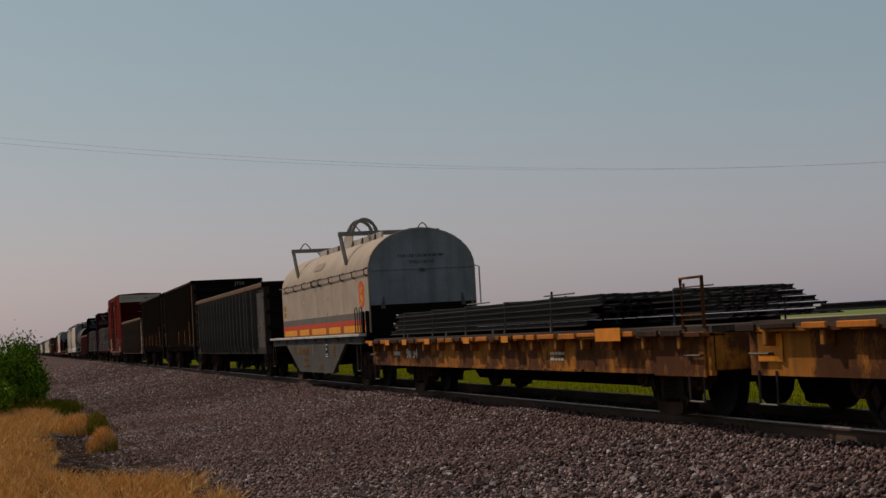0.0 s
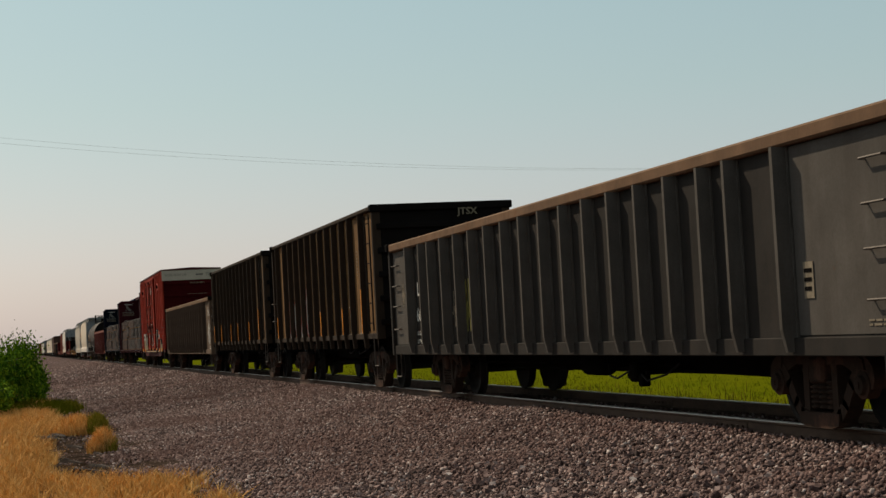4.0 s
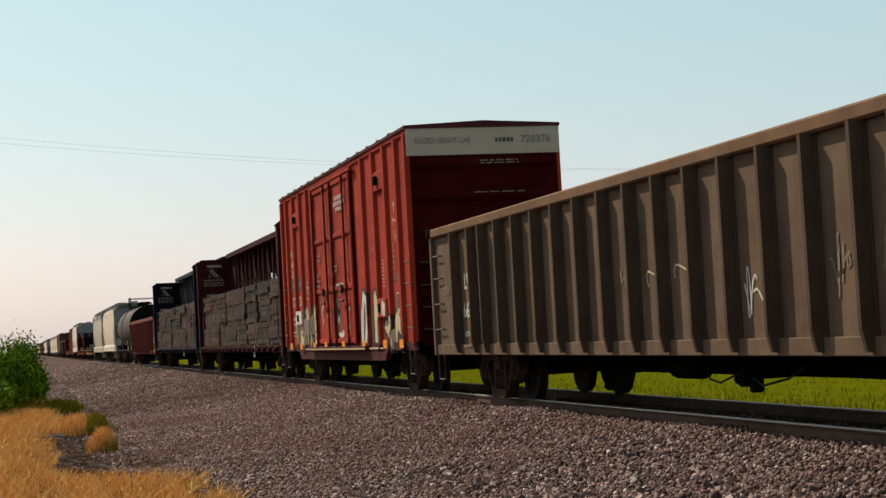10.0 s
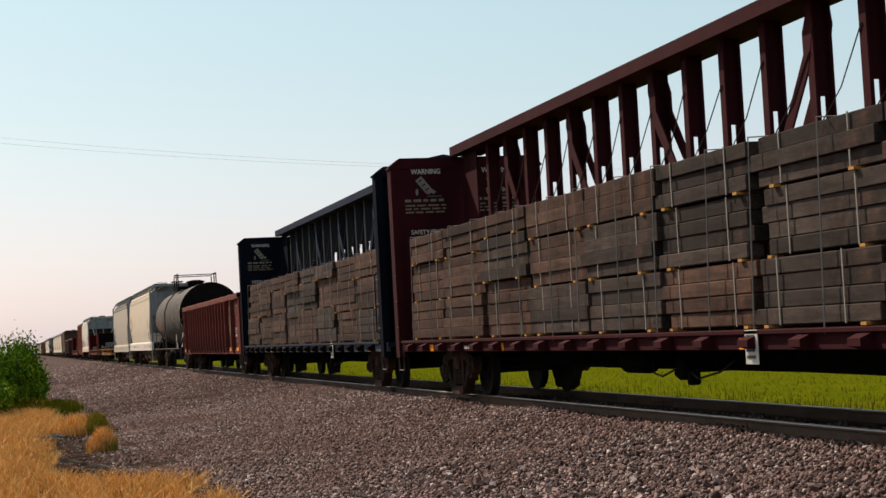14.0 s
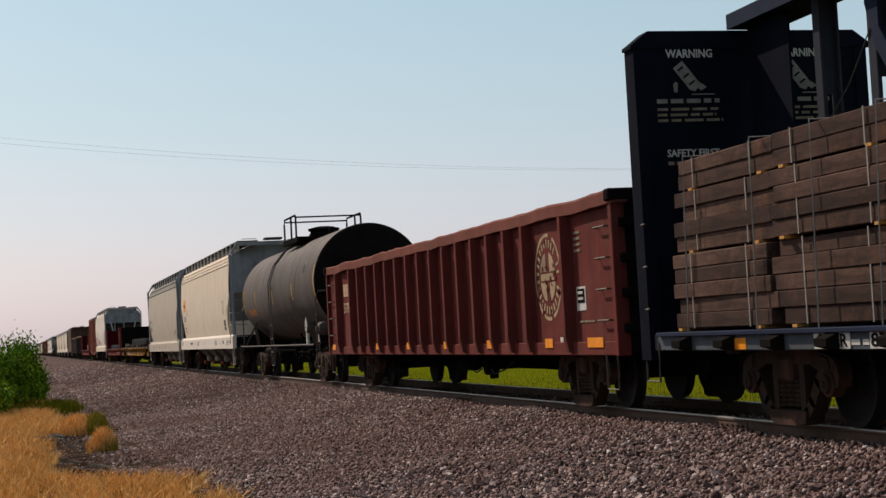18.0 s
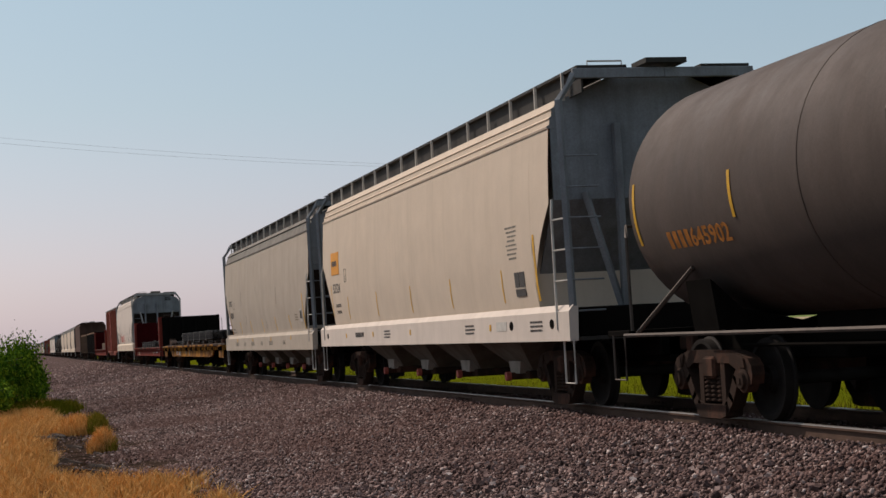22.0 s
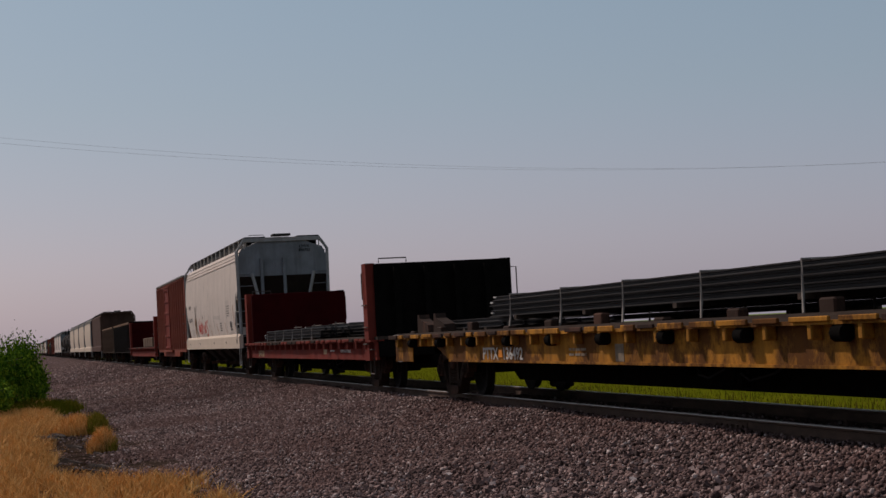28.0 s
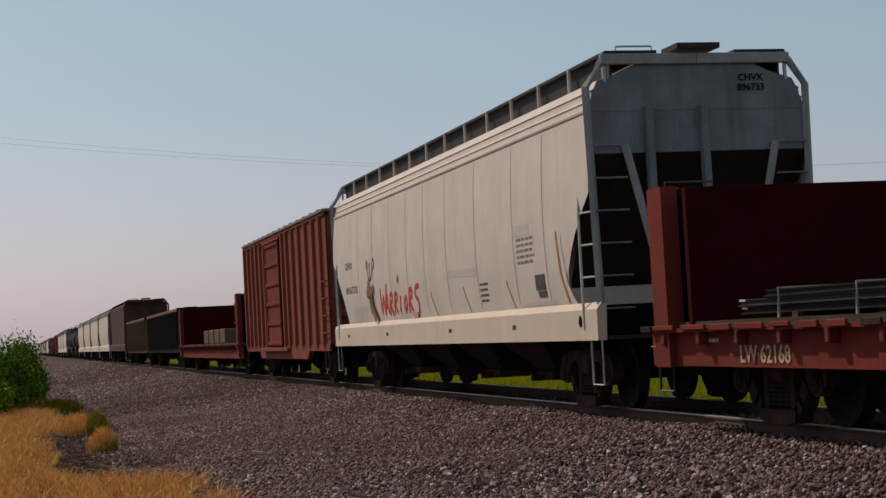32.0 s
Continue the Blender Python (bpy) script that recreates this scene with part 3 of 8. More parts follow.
def on_bed(r, n, far, near, lo=2.1, hi=7.5, power=1.0):
    u = r.uniform(0, 1, n) ** power
    x = near + (far - near) * u
    y = r.uniform(lo, hi, n)
    wave = [noise.noise(Vector((a * 0.35, b * 0.5, 3.1))) for a, b in zip(x, y)]
    z = np.array([max(bed_z(b) + 0.05 * q, ground_z(b) + 0.07 * q - 0.01) if b < 3.4 else bed_z(b) + 0.05 * q for b, q in zip(y, wave)]) + r.uniform(-0.012, 0.022, n)
    keep = np.array([b > 2.4 or b > verge_edge(a) - 0.1 for a, b in zip(x, y)])
    return np.stack([x, y, z], 1)[keep]


gravel = scatter("ballast_stones", 1, lambda r, p: (0.0215 + 0.024 * np.clip((-45 - p[:, :1]) / 60, 0, 2)) * r.uniform(0.65, 1.25, (len(p), 1)),
        lambda r, n: np.concatenate([on_bed(r, 96000, -45, -11), on_bed(r, 22000, -85, -45), on_bed(r, 12000, -180, -85, 1.0), on_bed(r, 4500, -60, -22, -0.2, 2.3), on_bed(r, 7000, -95, -38, 0.6, 2.3), on_bed(r, 5500, -38, -22.5, 1.3, 2.3), on_bed(r, 6000, -45, -11, 7.35, D - 0.85), on_bed(r, 3500, -45, -11, D - 0.66, D + 0.66), on_bed(r, 4000, -45, -11, D + 0.8, D + 2.4)]),
        "stone", 3, "loose pinkish grey crushed ballast stones", "gravel")
shapes = []
for k in range(8):
    g = Geo()
    rr = random.Random(40 + k)
    g.add([(x * rr.uniform(0.6, 1) * 0.036, y * rr.uniform(0.6, 1) * 0.036, z * rr.uniform(0.6, 1) * 0.028) for x in (-1, 1) for y in (-1, 1) for z in (-1, 1)],
          [(0, 1, 3, 2), (4, 6, 7, 5), (0, 4, 5, 1), (2, 3, 7, 6), (0, 2, 6, 4), (1, 5, 7, 3)])
    shapes.append(g.mesh("stone", "stone_one"))
rnd = random.Random(8)
for i in range(290):
    x, y = rnd.uniform(-19, -12.2), rnd.uniform(3.4, 6.8)
    part("stone", shapes[i % 8], "stone_one", bed, at=pose(x, y, bed_z(y) + 0.05 * noise.noise(Vector((x * 0.35, y * 0.5, 3.1))) + 0.022, rnd.uniform(-40, 40), rnd.uniform(-40, 40), rnd.uniform(0, 360)))


# ---- rolling stock: each car stands with its middle at the origin, rail heads at z = 0, front towards +x ----
CARS = []          # (car, x of its middle at 16 s)
LOADS = []         # (load, x, y, z in the car's space, car's x)
WHEELS = []        # wheelsets that turn
R_WHEEL = 0.457
CACHE = {}


def shared(key, build):
    if key not in CACHE:
        CACHE[key] = build()
    return CACHE[key]


def spring_geo():
    g = Geo()
    for x in (-0.17, 0.0, 0.17):
        prof = []
        for k in range(6):
            z = 0.20 + 0.05 * k
            prof += [(z, 0.055), (z + 0.012, 0.08), (z + 0.03, 0.08), (z + 0.042, 0.055)]
        g.lathe(prof, "z", (x, 0, 0), 10)
    return g


def wheel_geo():
    g = Geo()
    for s in (-1, 1):
        prof = [(s * 0.66, 0.12), (s * 0.675, 0.36), (s * 0.665, 0.40), (s * 0.665, 0.482), (s * 0.69, 0.484), (s * 0.705, 0.459), (s * 0.80, 0.455),
                (s * 0.80, 0.40), (s * 0.765, 0.375), (s * 0.735, 0.30), (s * 0.74, 0.16), (s * 0.80, 0.14), (s * 0.80, 0.09)]
        g.lathe(prof, "y", n=32)
    g.lathe([(-1.02, 0.075), (1.02, 0.075)], "y", n=12)
    return g


def strap(g, path, wid, y0, y1):
    """A cast member that follows a path in the x-z plane."""
    for (a, b), (c, d) in zip(path, path[1:]):
        q = math.hypot(c - a, d - b)
        ux, uz = (c - a) / q * 0.03, (d - b) / q * 0.03
        nx, nz = -(d - b) / q * wid / 2, (c - a) / q * wid / 2
        a, b, c, d = a - ux, b - uz, c + ux, d + uz
        g.prism([(a + nx, b + nz), (c + nx, d + nz), (c - nx, d - nz), (a - nx, b - nz)], "y", y0, y1)


def side_frame_geo():
    g = Geo()
    t = 0.075
    g.prism([(-1.06, 0.42), (-1.10, 0.52), (-1.08, 0.62), (-1.0, 0.70), (-0.86, 0.745), (-0.6, 0.79), (0.6, 0.79), (0.86, 0.745), (1.0, 0.70), (1.08, 0.62), (1.10, 0.52), (1.06, 0.42), (0.72, 0.42), (0.68, 0.58), (0.50, 0.645), (-0.50, 0.645), (-0.68, 0.58), (-0.72, 0.42)], "y", -t, t)
    strap(g, [(-0.80, 0.60), (-0.66, 0.46), (-0.52, 0.26), (-0.40, 0.15), (-0.24, 0.11), (0.0, 0.105)], 0.13, -t * 1.08, t * 1.08)
    strap(g, [(0.80, 0.60), (0.66, 0.46), (0.52, 0.26), (0.40, 0.15), (0.24, 0.11), (0.0, 0.105)], 0.13, -t * 1.08, t * 1.08)
    for s in (-1, 1):
        g.prism([(s * 0.36, 0.66), (s * 0.24, 0.66), (s * 0.25, 0.14), (s * 0.36, 0.14)], "y", -t * 0.9, t * 0.9)
        g.prism([(s * 0.95, 0.60), (s * 0.80, 0.60), (s * 0.76, 0.74), (s * 0.92, 0.70)], "y", -t * 1.3, t * 1.3)
    g.prism([(-0.40, 0.05), (-0.25, 0.02), (0.25, 0.02), (0.40, 0.05), (0.42, 0.17), (-0.42, 0.17)], "y", -t * 1.4, t * 1.4)
    return g


def truck(car, x, turning=True):
    bol = shared("bolster", lambda: Geo().box(-0.16, 0.16, -1.12, 1.12, 0.47, 0.72, 0.03).box(-0.22, 0.22, -0.2, 0.2, 0.70, 0.86, 0.02).mesh("truck", "truck"))
    t = part("truck", bol, "truck", car, at=(x, 0, 0))
    frame_me = shared("side_frame", lambda: side_frame_geo().mesh("side_frame", "truck"))
    spring_me = shared("spring", lambda: spring_geo().mesh("spring_nest", "truck", True))
    wheel_me = shared("wheel", lambda: wheel_geo().mesh("wheelset", "wheel", True))
    cap_me = shared("cap", lambda: Geo().lathe([(-0.10, 0.135), (0.03, 0.135), (0.04, 0.10), (0.075, 0.09), (0.08, 0.05)], "y", n=14).box(-0.03, 0.03, 0.075, 0.09, -0.03, 0.03).mesh("bearing_cap", "truck", True))
    for s in (-1, 1):
        part("side_frame", frame_me, "truck", t, at=(0, s * 1.0, 0))
        part("spring_nest", spring_me, "truck", t, at=(0, s * 1.0, 0))
        for e in (-1, 1):
            part("bearing_cap", cap_me, "truck", t, at=pose(e * 0.89, s * 1.06, R_WHEEL, 0, 0, 0 if s > 0 else 180))
    for e in (-1, 1):
        w = part("wheelset", wheel_me, "wheel", t, at=(e * 0.89, 0, R_WHEEL))
        if turning:
            WHEELS.append((w, e * 0.89))
    return t


def coupler(car, x, s, z=0.84):
    g = Geo()
    g.box(x, x + s * 0.55, -0.075, 0.075, z - 0.09, z + 0.09, 0.02) if s > 0 else g.box(x - 0.55, x, -0.075, 0.075, z - 0.09, z + 0.09, 0.02)
    a = x + s * 0.55
    g.prism([(a, -0.13), (a + s * 0.22, -0.16), (a + s * 0.26, -0.04), (a + s * 0.12, 0.0), (a + s * 0.28, 0.10), (a + s * 0.2, 0.17), (a, 0.13)], "z", z - 0.14, z + 0.14)
    part("coupler", g, "truck", car)
    h = Geo().tube([(x, 0.3, z - 0.12), (x + s * 0.3, 0.28, z - 0.38), (x + s * 0.6, 0.2, z - 0.46), (x + s * 0.72, 0.1, z - 0.4)], 0.025, 6)
    part("brake_hose", h, "rubber", car)


def grab(car, x, y, z, w=0.45, mat="iron", name="grab_iron", vertical=False):
    d = -0.07 if y < 0 else 0.07
    if vertical:
        pts = [(x, y, z), (x, y + d, z), (x, y + d, z + w), (x, y, z + w)]
    else:
        pts = [(x, y, z), (x, y + d, z), (x + w, y + d, z), (x + w, y, z)]
    part(name, Geo().tube(pts, 0.013, 5), mat, car)


def end_grab(car, x, y, z, w, s, mat="iron"):
    part("grab_iron", Geo().tube([(x, y, z), (x + s * 0.07, y, z), (x + s * 0.07, y + w, z), (x, y + w, z)], 0.013, 5), mat, car)


def stirrup(car, x, y, z, mat="iron", w=0.4, h=0.42):
    part("stirrup_step", Geo().tube([(x, y, z), (x, y, z - h), (x + w, y, z - h), (x + w, y, z)], 0.016, 5), mat, car)


def ladder(car, x, y, z0, z1, w=0.42, step=0.4, mat="iron", off=0.1):
    lad = part("ladder", Geo().box(x - 0.025, x + 0.025, y - off - 0.012, y - off + 0.012, z0, z1).box(x + w - 0.025, x + w + 0.025, y - off - 0.012, y - off + 0.012, z0, z1), mat, car)
    z = z0 + step * 0.4
    rung = shared(("rung", w, mat), lambda: Geo().tube([(0, 0, 0), (w, 0, 0)], 0.013, 5).mesh("rung", mat))
    while z < z1:
        part("rung", rung, mat, lad, at=(x, y - off, z))
        z += step
    return lad


def underbody(car, L, tc, z=0.75, gear=True):
    """Centre sill, cross bearers, brake cylinder, reservoir and rods under the floor."""
    part("center_sill", Geo().box(-L / 2, L / 2, -0.3, 0.3, min(z - 0.12, 0.60), z + 0.28, 0.02), "under", car)
    if gear:
        part("brake_reservoir", Geo().lathe([(-1.2, 0.04), (-1.15, 0.13), (-1.1, 0.16), (-0.35, 0.16), (-0.3, 0.13), (-0.25, 0.04)], "x", (0.4, -0.62, z + 0.0), 14), "under", car, smooth=True)
        part("brake_cylinder", Geo().lathe([(1.1, 0.11), (1.5, 0.12), (1.52, 0.03), (2.1, 0.03)], "x", (0.4, -0.6, z + 0.0), 12), "under", car, smooth=True)
        part("brake_lever", Geo().box(2.35, 2.42, -0.95, -0.3, z - 0.1, z - 0.05), "under", car)
        part("brake_rod", Geo().tube([(-tc + 1.0, -0.45, z - 0.12), (-1.5, -0.5, z - 0.06), (1.6, -0.5, z - 0.06), (tc - 1.0, -0.45, z - 0.12)], 0.016, 5), "under", car)
        part("brake_valve", Geo().box(1.75, 1.98, -0.95, -0.72, z - 0.2, z + 0.06, 0.03).lathe([(-0.06, 0.06), (0.06, 0.06)], "x", (1.62, -0.84, z - 0.12), 10).box(2.0, 2.12, -0.92, -0.78, z - 0.26, z - 0.1, 0.02), "under", car)
        part("air_hose", Geo().tube([(1.7, -0.9, z - 0.05), (1.3, -0.95, z - 0.16), (0.9, -0.9, z - 0.13), (0.6, -0.8, z + 0.02)], 0.014, 5), "rubber", car)
        part("air_hose", Geo().tube([(2.1, -0.9, z - 0.1), (2.5, -0.98, z - 0.17), (3.0, -0.92, z - 0.09), (3.3, -0.85, z + 0.05)], 0.014, 5), "rubber", car)
        part("train_pipe", Geo().tube([(-tc + 0.6, -0.75, z + 0.02), (-2.2, -0.78, z + 0.02), (-2.0, -0.78, z - 0.06), (-1.3, -0.78, z - 0.06)], 0.018, 5), "under", car)


def stand(car, x):
    car.matrix_basis = pose(x, D, 0)
    CARS.append((car, x))
    return car


def gondola(x0, x1, label, zb, zt, ribs, side, chord, group, rib_w=0.11, rib_d=0.13, drop=0.0, tc_in=2.6, chord_h=0.16, load=None, tall=False, turning=True, end_mat=None, rib_mat=None, w=1.42, base_mat=None):
    L, c = x1 - x0, (x0 + x1) / 2
    car = thing("gondola_car", label, "gondola car", group)
    # Ends are near black whatever the side colour: their shade is painted in.
    end_mat = end_mat or "end_dark"
    for s in (-1, 1):
        part("side_sheet", Geo().box(-L / 2, L / 2, s * w - 0.012, s * w + 0.012, zb, zt - chord_h), side, car)
        part("top_chord", Geo().box(-L / 2 - 0.05, L / 2 + 0.05, s * w - 0.10, s * w + 0.13, zt - chord_h, zt, 0.025), chord, car, "worn lighter top rim")
        part("bottom_chord", Geo().box(-L / 2, L / 2, s * w - 0.06, s * w + (0.03 if tall else 0.06), zb - 0.04, zb + (0.08 if tall else 0.14), 0.01), base_mat or side, car)
    for e in (-1, 1):
        xe = e * (L / 2 - 0.03)
        part("end_panel", Geo().box(xe - 0.02, xe + 0.02, -w, w, zb, zt - 0.02), end_mat, car)
        part("end_chord", Geo().box(xe - 0.092, xe + 0.092, -w - 0.137, w + 0.137, zt - 0.145, zt + 0.012, 0.02), end_mat, car)
        for k in range(4 if not tall else 5):
            z = zb + 0.3 + (zt - zb - 0.5) * k / (3.5 if not tall else 4.5)
            part("end_rib", Geo().box(min(xe, xe + e * 0.1), max(xe, xe + e * 0.1), -w, w, z - 0.06, z + 0.06, 0.015), end_mat, car)
        coupler(car, e * (L / 2 - 0.05), e)
    part("floor", Geo().box(-L / 2 + 0.05, L / 2 - 0.05, -w, w, zb - 0.02, zb + 0.06), "under", car)
    prof = [(0, zb - drop), (-rib_d * 0.7, zb - drop), (-rib_d, zb + 0.22), (-rib_d, zt - chord_h), (0, zt - chord_h)]
    g = Geo().prism(prof, "x", -rib_w / 2, rib_w / 2)
    g.box(-rib_w / 2 - 0.03, rib_w / 2 + 0.03, -0.02, 0, zb + 0.1, zt - chord_h)
    near = g.mesh("side_rib", rib_mat or side)
    gm = Geo()
    gm.v, gm.f = [(x, -y, z) for x, y, z in g.v], list(g.f)
    farm = gm.mesh("side_rib", rib_mat or side)
    for x in ribs:
        part("side_rib", near, side, car, at=(x, -w - 0.012, 0))
        if not tall or abs(x) > L / 2 - 2:
            part("side_rib", farm, side, car, at=(x, w + 0.012, 0))
    for s in (-1, 1):
        for e in (-1, 1):
            part("corner_post", Geo().box(min(e * (L / 2 - 0.12), e * (L / 2 + 0.005)), max(e * (L / 2 - 0.12), e * (L / 2 + 0.005)), s * w - 0.09, s * w + 0.09, zb - 0.046, zt - 0.05, 0.01), base_mat or side, car)
    tc = L / 2 - tc_in
    truck(car, -tc, turning)
    truck(car, tc, turning)
    underbody(car, L, tc, zb - 0.22)
    for e in (-1, 1):
        stirrup(car, e * (L / 2 - 0.35) - 0.2, -w - 0.05, zb, h=zb - 0.32 if zb < 0.95 else 0.6)
    return stand(car, c), L, w


def reflect(car, x, y, z, w=0.1, h=0.3, mat="reflector"):
    part("reflector", Geo().box(x - w / 2, x + w / 2, y - 0.003, y + 0.003, z - h / 2, z + h / 2), mat, car, "amber reflective strip")


def strokes(car, y, pts_list, r, mat, name="graffiti", label=""):
    """Sprayed lines: flat ribbons on the side plane."""
    g = Geo()
    plane, k = y, 0
    for pts in pts_list:
        for (a, b), (c, d) in zip(pts, pts[1:]):
            k += 1
            y = plane - 0.001 * (k % 5)
            dx, dz = c - a, d - b
            q = math.hypot(dx, dz) or 1
            nx, nz = -dz / q * r, dx / q * r
            g.add([(a + nx, y, b + nz), (a - nx, y, b - nz), (c - nx, y, d - nz), (c + nx, y, d + nz)], [(0, 1, 2, 3)])
    return tagged(part(name, g, mat, car, label), kind="stuff")


def spray(car, lines, r, rim, depth, breaks, mats, label, step=0.01):
    """Fat sprayed letters that lie over panels and posts alike: a filled body with a darker rim, cut into thin rows that follow the side's relief."""
    dense = []
    for pts in lines:
        for (a, b), (c, d) in zip(pts, pts[1:]):
            m = max(2, int(math.hypot(c - a, d - b) / 0.03))
            dense += [(a + (c - a) * i / m, b + (d - b) * i / m) for i in range(m)]
        dense.append(pts[-1])
    p = np.array(dense)
    far = r + rim
    xs = np.arange(p[:, 0].min() - far, p[:, 0].max() + far, 0.006)
    body, edge = Geo(), Geo()
    z = p[:, 1].min() - far
    while z < p[:, 1].max() + far:
        near = p[abs(p[:, 1] - z) < far]
        if len(near):
            wob = 0.03 * np.sin(xs * 9 + z * 4) + 0.012 * np.sin(xs * 31 - z * 23)
            dist = np.min(np.hypot(xs[:, None] - near[None, :, 0], z - near[None, :, 1]), 1) + wob
            kind = np.where(dist < r, 1, np.where(dist < far, 2, 0))
            cuts = [0] + [i for i in range(1, len(xs)) if kind[i] != kind[i - 1] or any(xs[i - 1] < q <= xs[i] for q in breaks)] + [len(xs) - 1]
            for i, j in zip(cuts, cuts[1:]):
                if kind[i]:
                    a, b = float(xs[i]), float(xs[j])
                    ya, yb = depth(a + 1e-4) - 0.004, depth(b - 1e-4) - 0.004
                    (body if kind[i] == 1 else edge).add([(a, ya, z), (b, yb, z), (b, yb, z + step), (a, ya, z + step)], [(0, 1, 2, 3)])
        z += step
    tagged(part("graffiti", body, mats[0], car, label), kind="stuff")
    if edge.v:
        tagged(part("graffiti_outline", edge, mats[1], car, "dark sprayed outline"), kind="stuff")


def scribble(rnd, x, z, w, h, n, kinks=7):
    """Looping handwriting that cannot be read, n strokes side by side."""
    out = []
    for i in range(n):
        a = x - w / 2 + w * (i + 0.5) / n
        f1, f2 = rnd.uniform(0.8, 1.6), rnd.uniform(0.28, 0.4) * kinks
        p1, p2 = rnd.uniform(0, 6.3), rnd.uniform(0, 6.3)
        line = []
        for k in range(28):
            u = k / 27
            line.append((a + (u - 0.5) * 0.8 * w / n + 0.28 * w / n * math.sin(2 * math.pi * f1 * u + p1), z + 0.46 * h * math.sin(2 * math.pi * f2 * u + p2) * (0.55 + 0.45 * math.sin(3.1 * u + p1))))
        out.append(line)
    return out


def ribs_at(L, n, margin):
    return [-L / 2 + margin + (L - 2 * margin) * i / (n - 1) for i in range(n)]


# -- flat cars --
def rail_bundle(car_x, x0, x1, y0, y1, z, n, layers, label, stagger=0.3, seed=1, tip=0.1, pitch=0.085, bands=5, stakes=True):
    """A stack of long rails held by steel bands; a load of its own."""
    rnd = random.Random(seed)
    L = x1 - x0
    b = thing("rail_stack", label, "rail stack", "steel on the flat cars")
    prof = [(-0.06, 0), (0.06, 0), (0.06, 0.02), (0.015, 0.035), (0.015, 0.10), (0.033, 0.11), (0.033, 0.14), (-0.033, 0.14), (-0.033, 0.11), (-0.015, 0.10), (-0.015, 0.035), (-0.06, 0.02)]
    k = (pitch - 0.012) / 0.14
    me = Geo().prism([(a, c * k) for a, c in prof], "x", -L / 2, L / 2).mesh("rail_length", "rail_stock")
    # Added pale caps on the rail heads stand in for sun glints at the ends.
    cap = Geo().box(-L / 2 - 0.006, -L / 2 + 0.14, -0.037, 0.037, 0.10 * k, 0.144 * k).mesh("sawn_end", "sawn_steel")
    for k in range(layers):
        for i in range(n):
            y = y0 + (y1 - y0) * (i + 0.5) / n
            off = rnd.uniform(-stagger, stagger) + (tip * k if i < 2 or tip < 0 else 0)
            rl = part("rail_length", me, "rail_stock", b, at=pose(off, y, k * pitch, 0, 0, rnd.uniform(-0.1, 0.1)))
            if i < 4 and bands and (k * 7 + i * 3 + seed) % 3:
                part("sawn_end", cap, "sawn_steel", rl)
    for j in range(4):
        xx = -L / 2 + L * (j + 0.5) / 4
        part("spacer", Geo().box(xx - 0.06, xx + 0.06, y0, y1, -0.06, 0.0), "tie", b)
    for j in range(bands):
        xx = -L / 2 + L * (j + 0.6) / (bands + 0.2)
        h = layers * pitch - 0.03
        part("steel_band", Geo().tube([(xx + 0.12, y0 - 0.1, -0.2), (xx, y0 - 0.03, 0.0), (xx, y0 - 0.03, h + 0.02), (xx + 0.02, y1 + 0.02, h + 0.02), (xx + 0.02, y1 + 0.02, -0.1)], 0.017, 5), "strap" if bands > 5 or seed == 5 else "band_steel", b)
        if j % 2 and stakes:
            part("band_stake", Geo().tube([(xx + 0.1, y1 - 0.3, h - 0.1), (xx + 0.1, y1 - 0.3, h + 0.16)], 0.02, 5).tube([(xx - 0.3, y1 - 0.3, h + 0.1), (xx + 1.2, y1 - 0.3, h + 0.1)], 0.012, 4), "iron", b)
    b.matrix_basis = pose(car_x + (x0 + x1) / 2, D, z)
    LOADS.append((b, car_x + (x0 + x1) / 2, 0, z))
    return b


